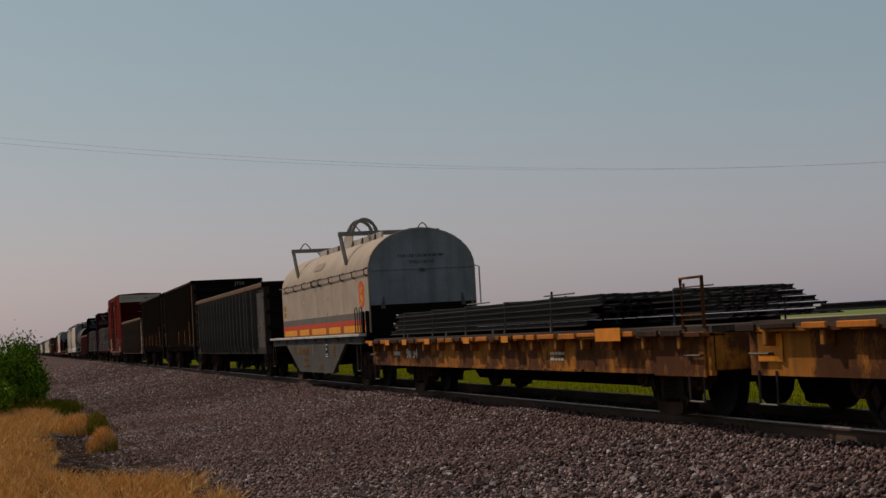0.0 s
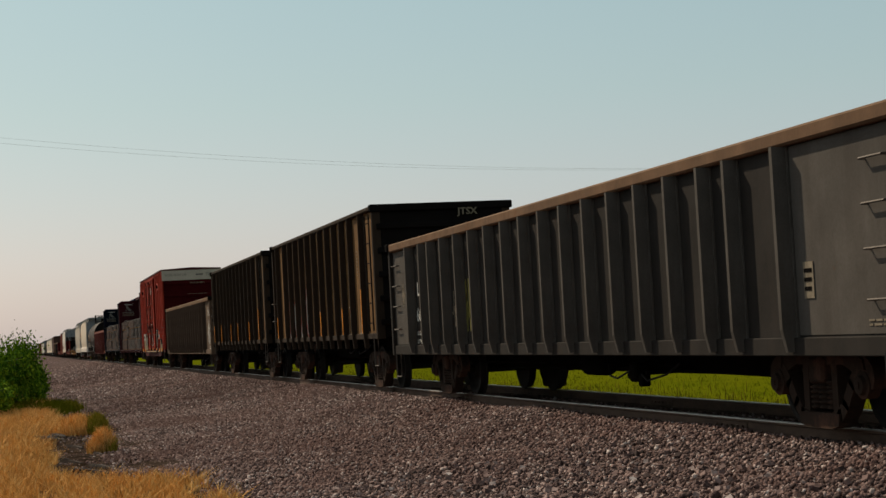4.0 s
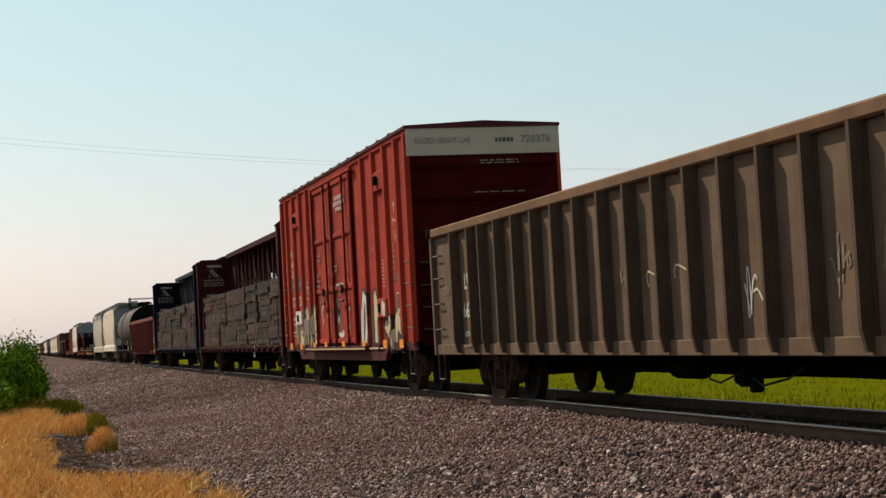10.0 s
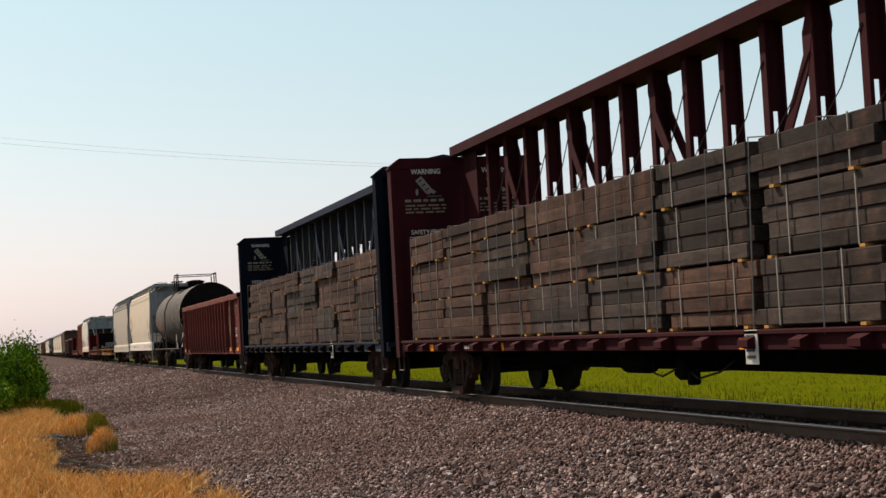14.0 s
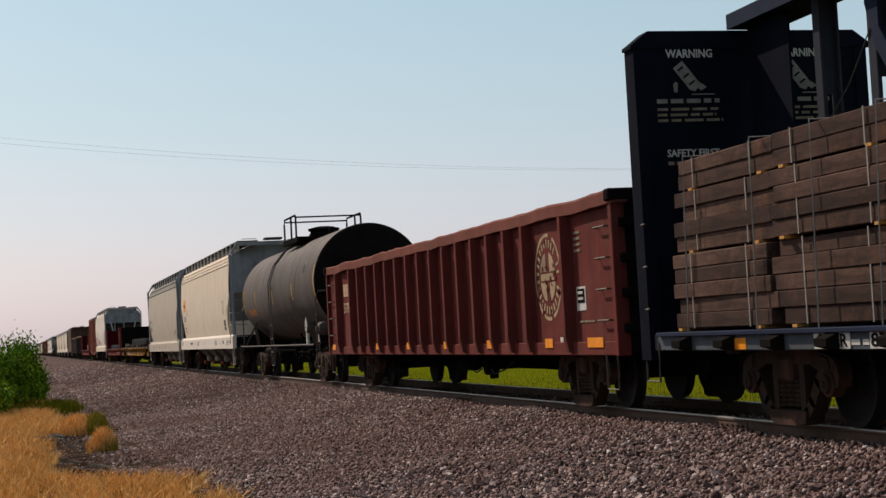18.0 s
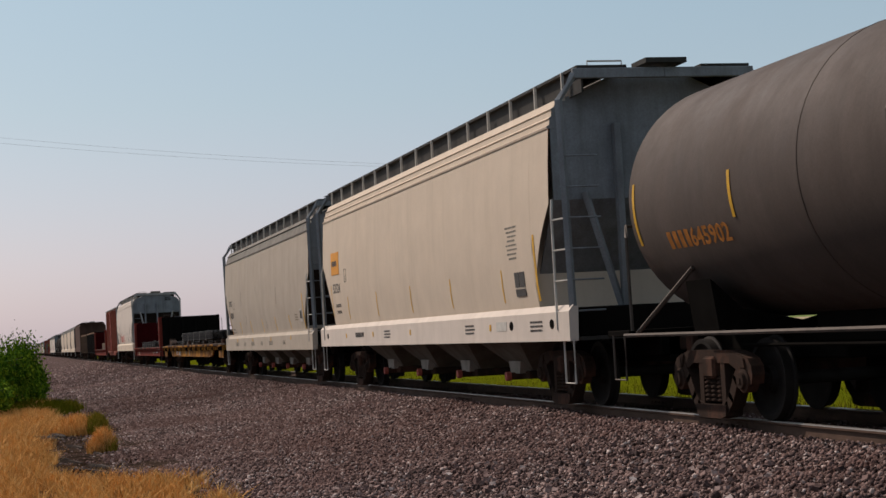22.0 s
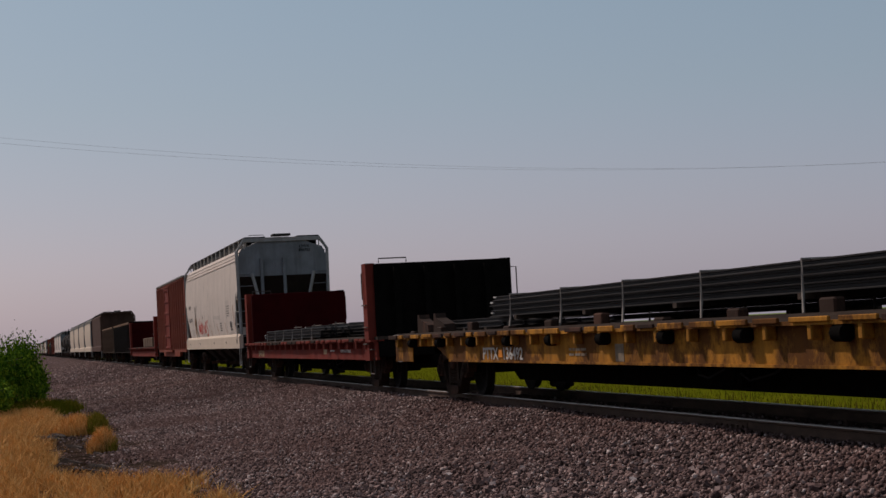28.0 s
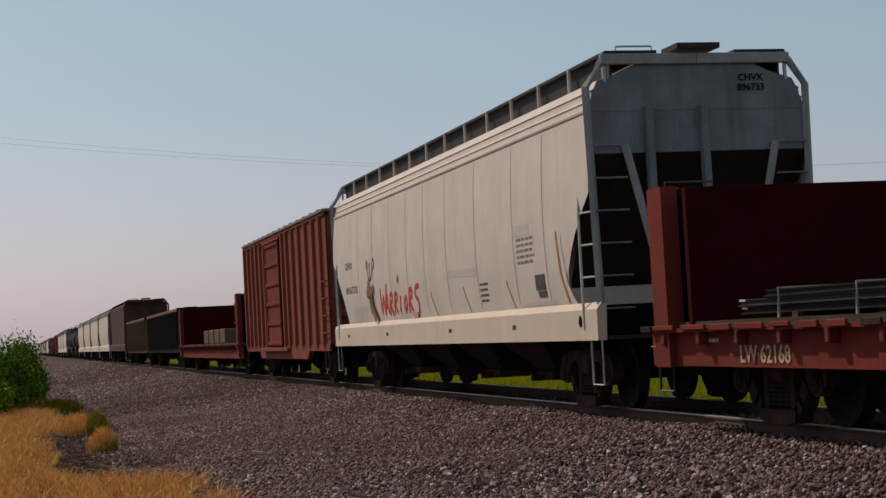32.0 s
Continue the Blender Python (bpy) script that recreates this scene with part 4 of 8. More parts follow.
def flat_car(x0, x1, label, mat, zs=0.58, zd=1.13, pockets=18, tc_in=2.3, fish=0.0, bulk=None, turning=True, group="flat cars"):
    L, c = x1 - x0, (x0 + x1) / 2
    car = thing("flat_car", label, "flat car", group)
    w = 1.5
    for s in (-1, 1):
        pts = [(-L / 2, zd - 0.03), (L / 2, zd - 0.03), (L / 2, zs + fish), (L / 2 - 3.2, zs + fish), (L / 2 - 4.2, zs), (-L / 2 + 4.2, zs), (-L / 2 + 3.2, zs + fish), (-L / 2, zs + fish)]
        part("side_sill", Geo().prism(pts, "y", s * w - 0.03, s * w + 0.03).box(-L / 2, L / 2, s * w - 0.15, s * w + 0.15, zd - 0.06, zd - 0.02).box(-L / 2 + 4.2, L / 2 - 4.2, s * w - 0.06, s * w + 0.06, zs, zs + 0.03), mat, car)
    part("deck", Geo().box(-L / 2, L / 2, -w, w, zd - 0.02, zd + 0.05), "tie", car, "worn plank deck")
    pk = Geo().box(-0.045, 0.045, -0.12, 0.0, zd - 0.2, zd - 0.02, 0.012).mesh("stake_pocket", mat)
    for i in range(pockets):
        x = -L / 2 + 0.6 + (L - 1.2) * i / (pockets - 1)
        part("stake_pocket", pk, mat, car, at=(x, -w - 0.03, 0))
        part("stake_pocket", pk, mat, car, at=pose(x, w + 0.03, 0, 0, 0, 180))
    rnd = random.Random(int(L * 10))
    x = -L / 2
    while x < L / 2 - 0.5:
        ww = rnd.uniform(0.3, 0.8)
        part("deck_edge_angle", Geo().box(x, x + ww, -w - 0.185, -w - 0.153, zd - 0.055 + rnd.uniform(0, 0.025), zd + 0.02, 0.008), rnd.choice(("edge_orange", "edge_orange", "truck", mat)) if mat == "flat_orange" else rnd.choice((mat, mat, "truck")), car)
        x += ww + rnd.uniform(0.05, 0.3)
    for e in (-1, 1):
        # Bulkhead cars: the forward end sill is black, its shade painted in.
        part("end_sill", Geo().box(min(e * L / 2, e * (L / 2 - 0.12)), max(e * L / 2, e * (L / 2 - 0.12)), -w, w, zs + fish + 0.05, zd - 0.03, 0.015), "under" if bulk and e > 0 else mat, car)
        coupler(car, e * (L / 2 - 0.08), e)
        stirrup(car, e * (L / 2 - 0.4) - 0.2, -w - 0.04, zs + fish + 0.05, h=0.34, mat="iron")
        grab(car, e * (L / 2 - 0.35) - 0.22, -w - 0.03, zs + fish + 0.22, mat="iron")
    tc = L / 2 - tc_in
    truck(car, -tc, turning)
    truck(car, tc, turning)
    underbody(car, L, tc, 0.62)
    part("fish_belly_sill", Geo().prism([(-tc + 1.2, 0.66), (tc - 1.2, 0.66), (tc - 2.0, 0.27), (-tc + 2.0, 0.27)], "y", -0.42, 0.42), "under", car, "deep black centre sill")
    bearer = shared("bearer", lambda: Geo().box(-0.1, 0.1, -1.4, 1.4, 0.66, 0.95).mesh("cross_bearer", "under"))
    for x in (-L * 0.3, -L * 0.18, -L * 0.06, L * 0.06, L * 0.18, L * 0.3):
        part("cross_bearer", bearer, "under", car, at=(x, 0, 0))
    if bulk:
        zt, inner = bulk
        for k, z in enumerate((zd - 0.1, zd + 0.25, zd + 0.72)):
            grab(car, L / 2 - 0.72, -w - 0.08, z, 0.38)
        grab(car, L / 2 - 0.62, -w - 0.08, zd + 0.85, 0.55, vertical=True)
        part("lashing_slot", Geo().box(L / 2 - 0.6, L / 2 - 0.52, -w - 0.088, -w - 0.079, zt - 0.5, zt - 0.36, 0.003), "under", car)
        part("stencil_patch", Geo().box(L / 2 - 0.56, L / 2 - 0.47, -w - 0.087, -w - 0.08, zt - 0.62, zt - 0.56), "letter_buff", car)
        part("stencil_patch", Geo().box(L / 2 - 0.56, L / 2 - 0.47, -w - 0.087, -w - 0.08, zt - 0.7, zt - 0.64), "letter_buff", car)
        for e in (-1, 1):
            xa, xb = sorted((e * (L / 2 - 0.30), e * (L / 2 - 0.72)))
            bh = part("bulkhead", Geo().box(e * (L / 2 - 1.15) - 0.05, e * (L / 2 - 1.15) + 0.05, -w - 0.02, w + 0.02, zd, zt - 0.06), inner, car, "tall dark wine-red bulkhead")
            # Black on forward plate, ribs and far posts is deep shade, painted in.
            part("bulkhead_plate", Geo().box(e * (L / 2 - 0.28) - 0.05, e * (L / 2 - 0.28) + 0.05, -w + 0.05, w - 0.05, zd - 0.05, zt - 0.02), "under" if e > 0 else inner, bh, "outer plate, deep shade painted black on the forward one")
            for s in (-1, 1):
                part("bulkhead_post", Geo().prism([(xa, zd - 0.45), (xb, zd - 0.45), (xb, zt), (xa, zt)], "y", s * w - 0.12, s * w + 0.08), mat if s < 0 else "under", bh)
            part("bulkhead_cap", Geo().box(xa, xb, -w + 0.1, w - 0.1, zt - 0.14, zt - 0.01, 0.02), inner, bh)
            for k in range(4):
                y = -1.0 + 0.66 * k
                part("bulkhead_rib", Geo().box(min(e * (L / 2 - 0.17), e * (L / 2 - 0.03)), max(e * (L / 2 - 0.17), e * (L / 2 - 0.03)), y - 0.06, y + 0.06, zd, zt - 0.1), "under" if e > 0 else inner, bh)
            part("grab_iron", Geo().tube([(e * (L / 2 - 0.2), -w + 0.15, zt), (e * (L / 2 - 0.2), -w + 0.15, zt + 0.09), (e * (L / 2 - 0.2), -w + 0.75, zt + 0.09), (e * (L / 2 - 0.2), -w + 0.75, zt)], 0.014, 5), "iron", bh)
            part("grab_iron", Geo().tube([(e * (L / 2 - 0.3), w + 0.05, zt - 0.2), (e * (L / 2 - 0.3), w + 0.2, zt - 0.2), (e * (L / 2 - 0.3), w + 0.2, zt - 0.95), (e * (L / 2 - 0.3), w + 0.05, zt - 0.95)], 0.014, 5), "iron", bh)
    return stand(car, c), L, w


def hopper(x0, x1, label, side, roof_mat, end_mat, zt=4.62, sill="white", bays=4, stripe=None, group="covered hoppers", turning=True, detail=True, curve=True, inset=0.75, cut=0.55, cut_w=0.92, lips=True, slope_mat="shade_brown", drop=0.0, slope_z=2.9, posts=(-0.55, 0.45), frame_mat=None, bay="bay_grey"):
    """Covered hopper: bulging sides, sloped end bays, frames of posts at the ends, running boards on the roof."""
    L, c = x1 - x0, (x0 + x1) / 2
    car = thing("covered_hopper", label, "hopper car", group)
    ze = 3.90 if curve else zt - 0.42
    half = [(1.50, 1.40), (1.55, 1.75), (1.585, 2.3), (1.585, 2.9), (1.565, 3.4), (1.53, ze)] if curve else [(1.52, 1.2), (1.52, 2.0), (1.52, 3.0), (1.52, 3.6), (1.52, 3.9), (1.52, ze)]
    prof = [(-y, z) for y, z in half] + [(y, z) for y, z in reversed(half)]
    # body: the lower corners draw in towards the end slopes
    xe = L / 2 - inset
    part("side_shell", Geo().loft([[(x, y, z) for y, z in prof] for x in (-xe + cut_w - 0.02, -xe * 0.5, 0, xe * 0.5, xe - cut_w + 0.02)], True), side, car, smooth=True)
    for e in (-1, 1):
        # side sheet end: upper part runs to the end frame, lower corner cut back in a curve
        for s in (-1, 1):
            v, f = [], []
            cols = 7
            for i in range(cols):
                u = i / (cols - 1)
                x = e * (xe - cut_w + cut_w * u)
                zlow = 1.40 + (2.85 - 1.40) * (u ** cut)
                for j in range(8):
                    z = zlow + (ze - zlow) * j / 7
                    y = np.interp(z, [q[1] for q in half], [q[0] for q in half])
                    v.append((x, s * float(y), z))
            f = [(i * 8 + j, (i + 1) * 8 + j, (i + 1) * 8 + j + 1, i * 8 + j + 1) for i in range(cols - 1) for j in range(7)]
            part("side_corner_sheet", Geo().add(v, f), side, car, smooth=True)
        xs = e * xe
        part("end_sheet", Geo().box(min(xs, xs - e * 0.03), max(xs, xs - e * 0.03), -1.5, 1.5, slope_z, ze), end_mat, car)
        part("slope_sheet", Geo().add([(xs, -1.5, slope_z), (xs, 1.5, slope_z), (xs - e * 1.6, 1.45, 1.15), (xs - e * 1.6, -1.45, 1.15), (xs - e * 0.05, -1.5, slope_z), (xs - e * 0.05, 1.5, slope_z), (xs - e * 1.65, 1.45, 1.15), (xs - e * 1.65, -1.45, 1.15)],
                                       [(0, 1, 2, 3), (7, 6, 5, 4), (0, 3, 7, 4), (1, 5, 6, 2), (0, 4, 5, 1), (3, 2, 6, 7)]), slope_mat, car, "sloping end sheet")
        for y in posts:
            part("end_post", Geo().box(min(xs, xs + e * 0.12), max(xs, xs + e * 0.12), y - 0.05, y + 0.05, 1.1, ze + 0.05, 0.01), end_mat, car)
        for s in (-1, 1):
            part("end_brace", Geo().tube([(xs + e * 0.05, s * 1.06, slope_z + 0.1), (xs + e * 0.02, s * 0.5, 1.05)], 0.055, 4), frame_mat or end_mat, car)
            xp = e * (L / 2 - 0.18)
            fr = part("corner_frame", Geo().tube([(xp, s * 1.5, 0.98), (xp, s * 1.55, 4.21 + zt - 4.71), (xp, s * 1.31, zt - 0.15)], 0.055, 4).box(xp - 0.04, xp + 0.04, min(s * 0.002, s * 1.33), max(s * 0.002, s * 1.33), zt - 0.21, zt - 0.07, 0.01), frame_mat or end_mat, car)
            if detail and (s < 0 or e > 0):
                for k in range(6):
                    z = 1.35 + 0.42 * k
                    xa = xp - e * 0.42
                    if k < 4:
                        part("rung", Geo().tube([(xp, s * 1.53, z), (xa, s * 1.6, z)], 0.013, 5), "white_iron", fr)
                    part("rung", Geo().tube([(xp + e * 0.03, s * 1.5, z), (xp + e * 0.03, s * 1.05, z)], 0.013, 5), end_mat, fr)
                part("ladder_stile", Geo().tube([(xp - e * 0.42, s * 1.6, 1.1), (xp - e * 0.42, s * 1.6, 2.7), (xp - e * 0.5, s * 1.56, 2.9)], 0.02, 5), "white_iron", fr)
        part("end_platform", Geo().box(min(e * (L / 2 - 0.9), e * L / 2), max(e * (L / 2 - 0.9), e * L / 2), -1.45, 1.45, 0.95, 1.0), "grating", car)
        part("end_box", Geo().box(min(e * (L / 2 - 1.2), e * (L / 2 - 0.3)), max(e * (L / 2 - 1.2), e * (L / 2 - 0.3)), -1.4, 1.4, 1.0, 1.4, 0.02), "end_dark", car)
        coupler(car, e * (L / 2 - 0.1), e)
        stirrup(car, e * (L / 2 - 0.3) - 0.2, -1.55, 0.98, "white_iron", h=0.6)
        part("end_bolster", Geo().box(min(e * (L / 2 - 1.0), e * L / 2), max(e * (L / 2 - 1.0), e * L / 2), -0.35, 0.35, 0.68, 0.98, 0.02), "under", car)
    hr = [(1.545, ze), (1.55, ze + 0.03), (1.51, ze + 0.05), (1.50, ze + 0.12), (1.515, ze + 0.14), (1.475, ze + 0.17), (1.465, ze + 0.25), (1.48, ze + 0.27), (1.43, ze + 0.30), (1.38, ze + 0.40), (1.05, ze + 0.50), (0.6, zt - 0.1)] if curve else [(1.53, ze), (1.45, ze + 0.12), (1.2, ze + 0.24), (0.6, zt - 0.1)]
    if curve and not lips:
        hr = [(1.545, ze), (1.55, ze + 0.03), (1.51, ze + 0.045), (1.43, ze + 0.27), (1.46, ze + 0.285), (1.41, ze + 0.32), (1.36, ze + 0.40), (1.05, ze + 0.50), (0.6, zt - 0.1)]
    rp = [(-y, z) for y, z in hr] + [(y, z) for y, z in reversed(hr)]
    part("roof", Geo().prism(rp, "x", -xe + 0.01, xe - 0.01), roof_mat, car)
    for e in (-1, 1):
        part("roof_end_sheet", Geo().prism([(y * 0.995, z - 0.004) for y, z in rp], "x", min(e * (xe - 0.01), e * (xe + 0.005)), max(e * (xe - 0.01), e * (xe + 0.005))), end_mat, car)
    # running boards with outer brackets
    for s in (-1, 1):
        part("running_board", Geo().box(-L / 2 + 0.15, L / 2 - 0.15, min(s * 0.55, s * 1.27), max(s * 0.55, s * 1.27), zt - 0.07, zt - 0.03), "grating", car, "dark steel grating walkway")
    nb = int(L / 1.25)
    br = Geo().box(-0.018, 0.018, -1.3, -1.26, ze + 0.38, zt - 0.04).mesh("walk_bracket", "white_iron")
    brf = Geo().box(-0.018, 0.018, 1.26, 1.3, ze + 0.38, zt - 0.04).mesh("walk_bracket", "white_iron")
    for i in range(nb):
        x = -xe + 2 * xe * i / (nb - 1)
        part("walk_bracket", br, "white_iron", car, at=(x, 0, 0))
        if detail:
            part("walk_bracket", brf, "white_iron", car, at=(x, 0, 0))
    part("walk_skirt", Geo().box(-L / 2 + 0.2, L / 2 - 0.2, -1.20, -1.17, ze + 0.42, zt - 0.06).box(-L / 2 + 0.2, L / 2 - 0.2, 1.17, 1.20, ze + 0.42, zt - 0.06), "grating", car)
    hat = shared("hatch", lambda: Geo().box(-1.6, 1.6, -0.42, 0.42, 0, 0.1, 0.03).mesh("roof_hatch", "grey_roof"))
    for k in range(4):
        part("roof_hatch", hat, "grey_roof", car, at=(-xe * 0.72 + xe * 0.48 * k, 0, zt - 0.1))
    for e in (-1, 1):
        part("roof_end_step", Geo().box(min(e * (L / 2 - 0.6), e * (L / 2 - 0.05)), max(e * (L / 2 - 0.6), e * (L / 2 - 0.05)), -0.3, 0.3, zt - 0.02, zt + 0.05), "grating", car)
        part("roof_grab", Geo().tube([(e * (L / 2 - 0.2), -1.1, zt - 0.04), (e * (L / 2 - 0.2), -1.1, zt + 0.03), (e * (L / 2 - 0.2), -0.6, zt + 0.03), (e * (L / 2 - 0.2), -0.6, zt - 0.04)], 0.014, 5), "white_iron", car)
    # side sills
    for s in (-1, 1):
        part("side_sill", Geo().prism([(s * 1.60, 0.95 - drop), (s * 1.60, 1.35 - drop), (s * 1.53, 1.44 - drop), (s * 1.53, 1.42), (s * 1.46, 1.42), (s * 1.48, 0.95 - drop)], "x", -L / 2 + 0.1, L / 2 - 0.1), sill, car)
    # discharge bays
    tc = L / 2 - 2.15
    span = 2 * tc - 2.4
    for k in range(bays):
        xc = -tc + 1.2 + span * (k + 0.5) / bays
        hw = span / bays / 2
        b = part("discharge_bay", Geo().loft([[(xc - hw, -1.45, 1.2), (xc + hw, -1.45, 1.2), (xc + hw, 1.45, 1.2), (xc - hw, 1.45, 1.2)], [(xc - 0.38, -0.75, 0.45), (xc + 0.38, -0.75, 0.45), (xc + 0.38, 0.75, 0.45), (xc - 0.38, 0.75, 0.45)]]), bay if detail else "under", car)
        part("outlet_gate", Geo().box(xc - 0.42, xc + 0.42, -0.85, 0.85, 0.33, 0.46, 0.02).tube([(xc, -1.05, 0.38), (xc, 1.05, 0.38)], 0.06, 8), "truck", b)
        if detail and bay == "bay_grey":
            part("outlet_chute", Geo().prism([(xc - 0.34, 0.62), (xc + 0.34, 0.62), (xc + 0.24, 0.42), (xc - 0.24, 0.42)], "y", -0.95, -0.72), "bay_light", b, "pale grey outlet chute")
            part("outlet_cap", Geo().lathe([(-0.02, 0.02), (-0.02, 0.075), (0.06, 0.075), (0.06, 0.02)], "y", (xc, -1.09, 0.38), 12), "cap_pink", b, "faded pink outlet cap")
    truck(car, -tc, turning)
    truck(car, tc, turning)
    part("center_sill", Geo().box(-L / 2, L / 2, -0.22, 0.22, 0.60, 0.96), "under", car)
    return stand(car, c), L


def coil_car(x0, x1, label):
    """Coil car: deep dropped side sill, rounded removable hood with lifting brackets."""
    L, c = x1 - x0, (x0 + x1) / 2
    car = thing("coil_car", label, "coil car")
    w = 1.5
    for s in (-1, 1):
        part("side_sill", Geo().prism([(-L / 2 + 0.1, 1.16), (L / 2 - 0.1, 1.16), (L / 2 - 0.1, 0.98), (4.6, 1.0), (2.85, 0.30), (-1.9, 0.30), (-4.0, 1.0), (-L / 2 + 0.1, 0.98)], "y", s * w - 0.04, s * w + 0.03), "hood_sill", car, "dark grey dropped side sill")
        part("walkway_edge", Geo().box(-L / 2, L / 2, s * w - 0.12, s * w + 0.12, 1.15, 1.21, 0.01), "white_iron", car)
        for k in range(8):
            x = -L / 2 + 1.3 + (L - 2.6) * k / 7
            part("walkway_bracket", Geo().prism([(s * (w + 0.03), 1.15), (s * (w + 0.11), 1.15), (s * (w + 0.03), 1.02)], "x", x - 0.02, x + 0.02), "hood_sill", car)
    part("trough", Geo().box(-L / 2 + 0.3, L / 2 - 0.3, -1.4, 1.4, 0.9, 1.14), "under", car)
    hl, hr = -L / 2 + 0.15, 6.0
    zs, zt, hw = 2.6, 3.5, 1.22
    arc = [(-hw, 1.22), (-hw, 1.9), (-hw, zs)] + [(-hw * math.cos(a), zs + (zt - zs) * math.sin(a)) for a in [math.pi * k / 18 for k in range(1, 18)]] + [(hw, zs), (hw, 1.9), (hw, 1.22)]
    hood = part("hood", Geo().loft([[(hl + dx, y * (1 - q * 0.06), z if z <= zs else zs + (z - zs) * (1 - q)) for y, z in arc] for dx, q in ((0, 0.05), (0.06, 0.0), (1.2, 0.0))]
                                   + [[(x, y, z) for y, z in arc] for x in (0, 2.5, hr)]), "hood", car, "light grey rounded steel cover", smooth=True)
    part("hood_end_panel", Geo().prism([(y * 0.985, z if z < 2 else z - 0.012) for y, z in arc], "x", hr, hr + 0.025), "end_grey", hood, "blue-grey flat end")
    part("hood_end_opening", Geo().box(hr + 0.025, hr + 0.035, -hw + 0.02, hw - 0.02, 1.2, 1.82), "under", hood, "dark lower end")
    part("end_rim", Geo().tube([(hr + 0.005, y, z) for y, z in arc], 0.016, 6), "hood", hood)
    part("end_seam", Geo().box(hr + 0.025, hr + 0.045, -hw + 0.06, hw - 0.06, 2.585, 2.61), "end_grey", hood)
    part("end_latch", Geo().box(hr + 0.026, hr + 0.07, -0.06, 0.06, 2.53, 2.6, 0.01), "iron", hood)
    part("label_panel", Geo().box(hr + 0.026, hr + 0.029, -0.56, 0.63, 2.67, 2.97), "end_grey", hood, "repainted panel behind the lettering")
    for s in (-1, 1):
        part("end_flap", Geo().prism([(s * 0.87, 1.74), (s * 0.98, 1.74), (s * 0.9, 2.02)], "x", hr + 0.026, hr + 0.06), "iron", hood)
    part("red_stripe", Geo().box(hl + 0.05, hr, -hw - 0.003, -hw - 0.001, 1.425, 1.53), "red_stripe", hood, "red stripe")
    part("grey_stripe", Geo().box(hl + 0.05, hr, -hw - 0.003, -hw - 0.001, 1.53, 1.69), "hood_band", hood, "warm grey stripe")
    part("rusty_stripe", Geo().box(hl + 0.05, hr, -hw - 0.003, -hw - 0.001, 1.23, 1.425), "stripe_rust", hood, "rusty red stripe")
    for xa, xb in ((-6.18, -3.99), (-3.56, -2.02), (-1.58, 0.51), (0.91, 2.46), (2.9, 4.98), (5.3, 5.95)):
        part("yellow_stripe", Geo().box(xa, xb, -hw - 0.006, -hw - 0.0035, 1.245, 1.405), "yellow_stripe", hood, "bright orange-yellow reflective stripe")
    part("hood_rail", Geo().tube([(hl + 0.0, -hw - 0.07, zs + 0.03), (hr - 0.05, -hw - 0.07, zs + 0.03)], 0.016, 6), "iron", hood)
    for x in (-5.38, -3.9, -2.44, -1.01, -0.85, -0.06, 0.13, 1.56, 3.09, 4.53, 5.9):
        part("rail_hook", Geo().tube([(x, -hw, zs - 0.12), (x, -hw - 0.075, zs - 0.08), (x, -hw - 0.085, zs + 0.03), (x, -hw + 0.02, zs + 0.07)], 0.019, 5), "iron", hood)
    for x in (-3.95, 3.05):
        for s in (-1, 1):
            br = part("stacking_bracket", Geo().tube([(x + 0.3, s * 1.17, zs + 0.27), (x - 0.2, s * 1.2, zt + 0.12)], 0.05, 4).tube([(x + 0.2, s * 0.45, zt - 0.1), (x - 0.15, s * 0.55, zt + 0.12)], 0.035, 4).box(x - 0.27, x - 0.13, min(s * 0.003, s * 1.24), max(s * 0.003, s * 1.24), zt + 0.07, zt + 0.17), "grey_roof", hood, "steel stacking bracket")
            part("bracket_loop", Geo().tube([(x - 0.2, s * 1.0, zt + 0.17), (x - 0.2, s * 0.9, zt + 0.3), (x - 0.2, s * 0.85, zt + 0.33), (x - 0.2, s * 0.8, zt + 0.3), (x - 0.2, s * 0.7, zt + 0.17)], 0.016, 5), "grey_roof", br)
    xm = -0.3
    for dx in (-0.25, 0.3):
        part("lifting_loop", Geo().tube([(xm + dx, 0.36 * math.cos(a), zt - 0.02 + 0.68 * math.sin(a) ** 0.8) for a in [math.pi * k / 14 for k in range(15)]], 0.05, 6), "grey_roof", hood, "round lifting loop", smooth=True)
    part("lifting_plate", Geo().prism([(xm - 0.6, zt - 0.05), (xm + 1.0, zt - 0.05), (xm + 0.55, zt + 0.25), (xm - 0.3, zt + 0.25)], "y", -0.42, -0.39), "hood", hood)
    part("hood_ridge", Geo().box(hl + 2.5, 4.3, -0.5, -0.45, zt - 0.1, zt + 0.06, 0.01), "hood_ridge", hood, "pale upright strip along the top")
    for x in (-2.6, -1.0, 0.9, 2.1, 3.6):
        part("ridge_gusset", Geo().prism([(x - 0.12, zt - 0.1), (x + 0.1, zt - 0.1), (x + 0.1, zt + 0.05)], "y", -0.53, -0.502), "iron", hood)
    part("herald", Geo().prism([(4.88, 1.93), (5.03, 1.80), (5.3, 1.80), (5.45, 1.93), (5.46, 2.28), (5.32, 2.40), (5.02, 2.40), (4.87, 2.28)], "y", -hw - 0.005, -hw - 0.001), "herald_orange", hood, "mottled orange-red eight-sided herald")
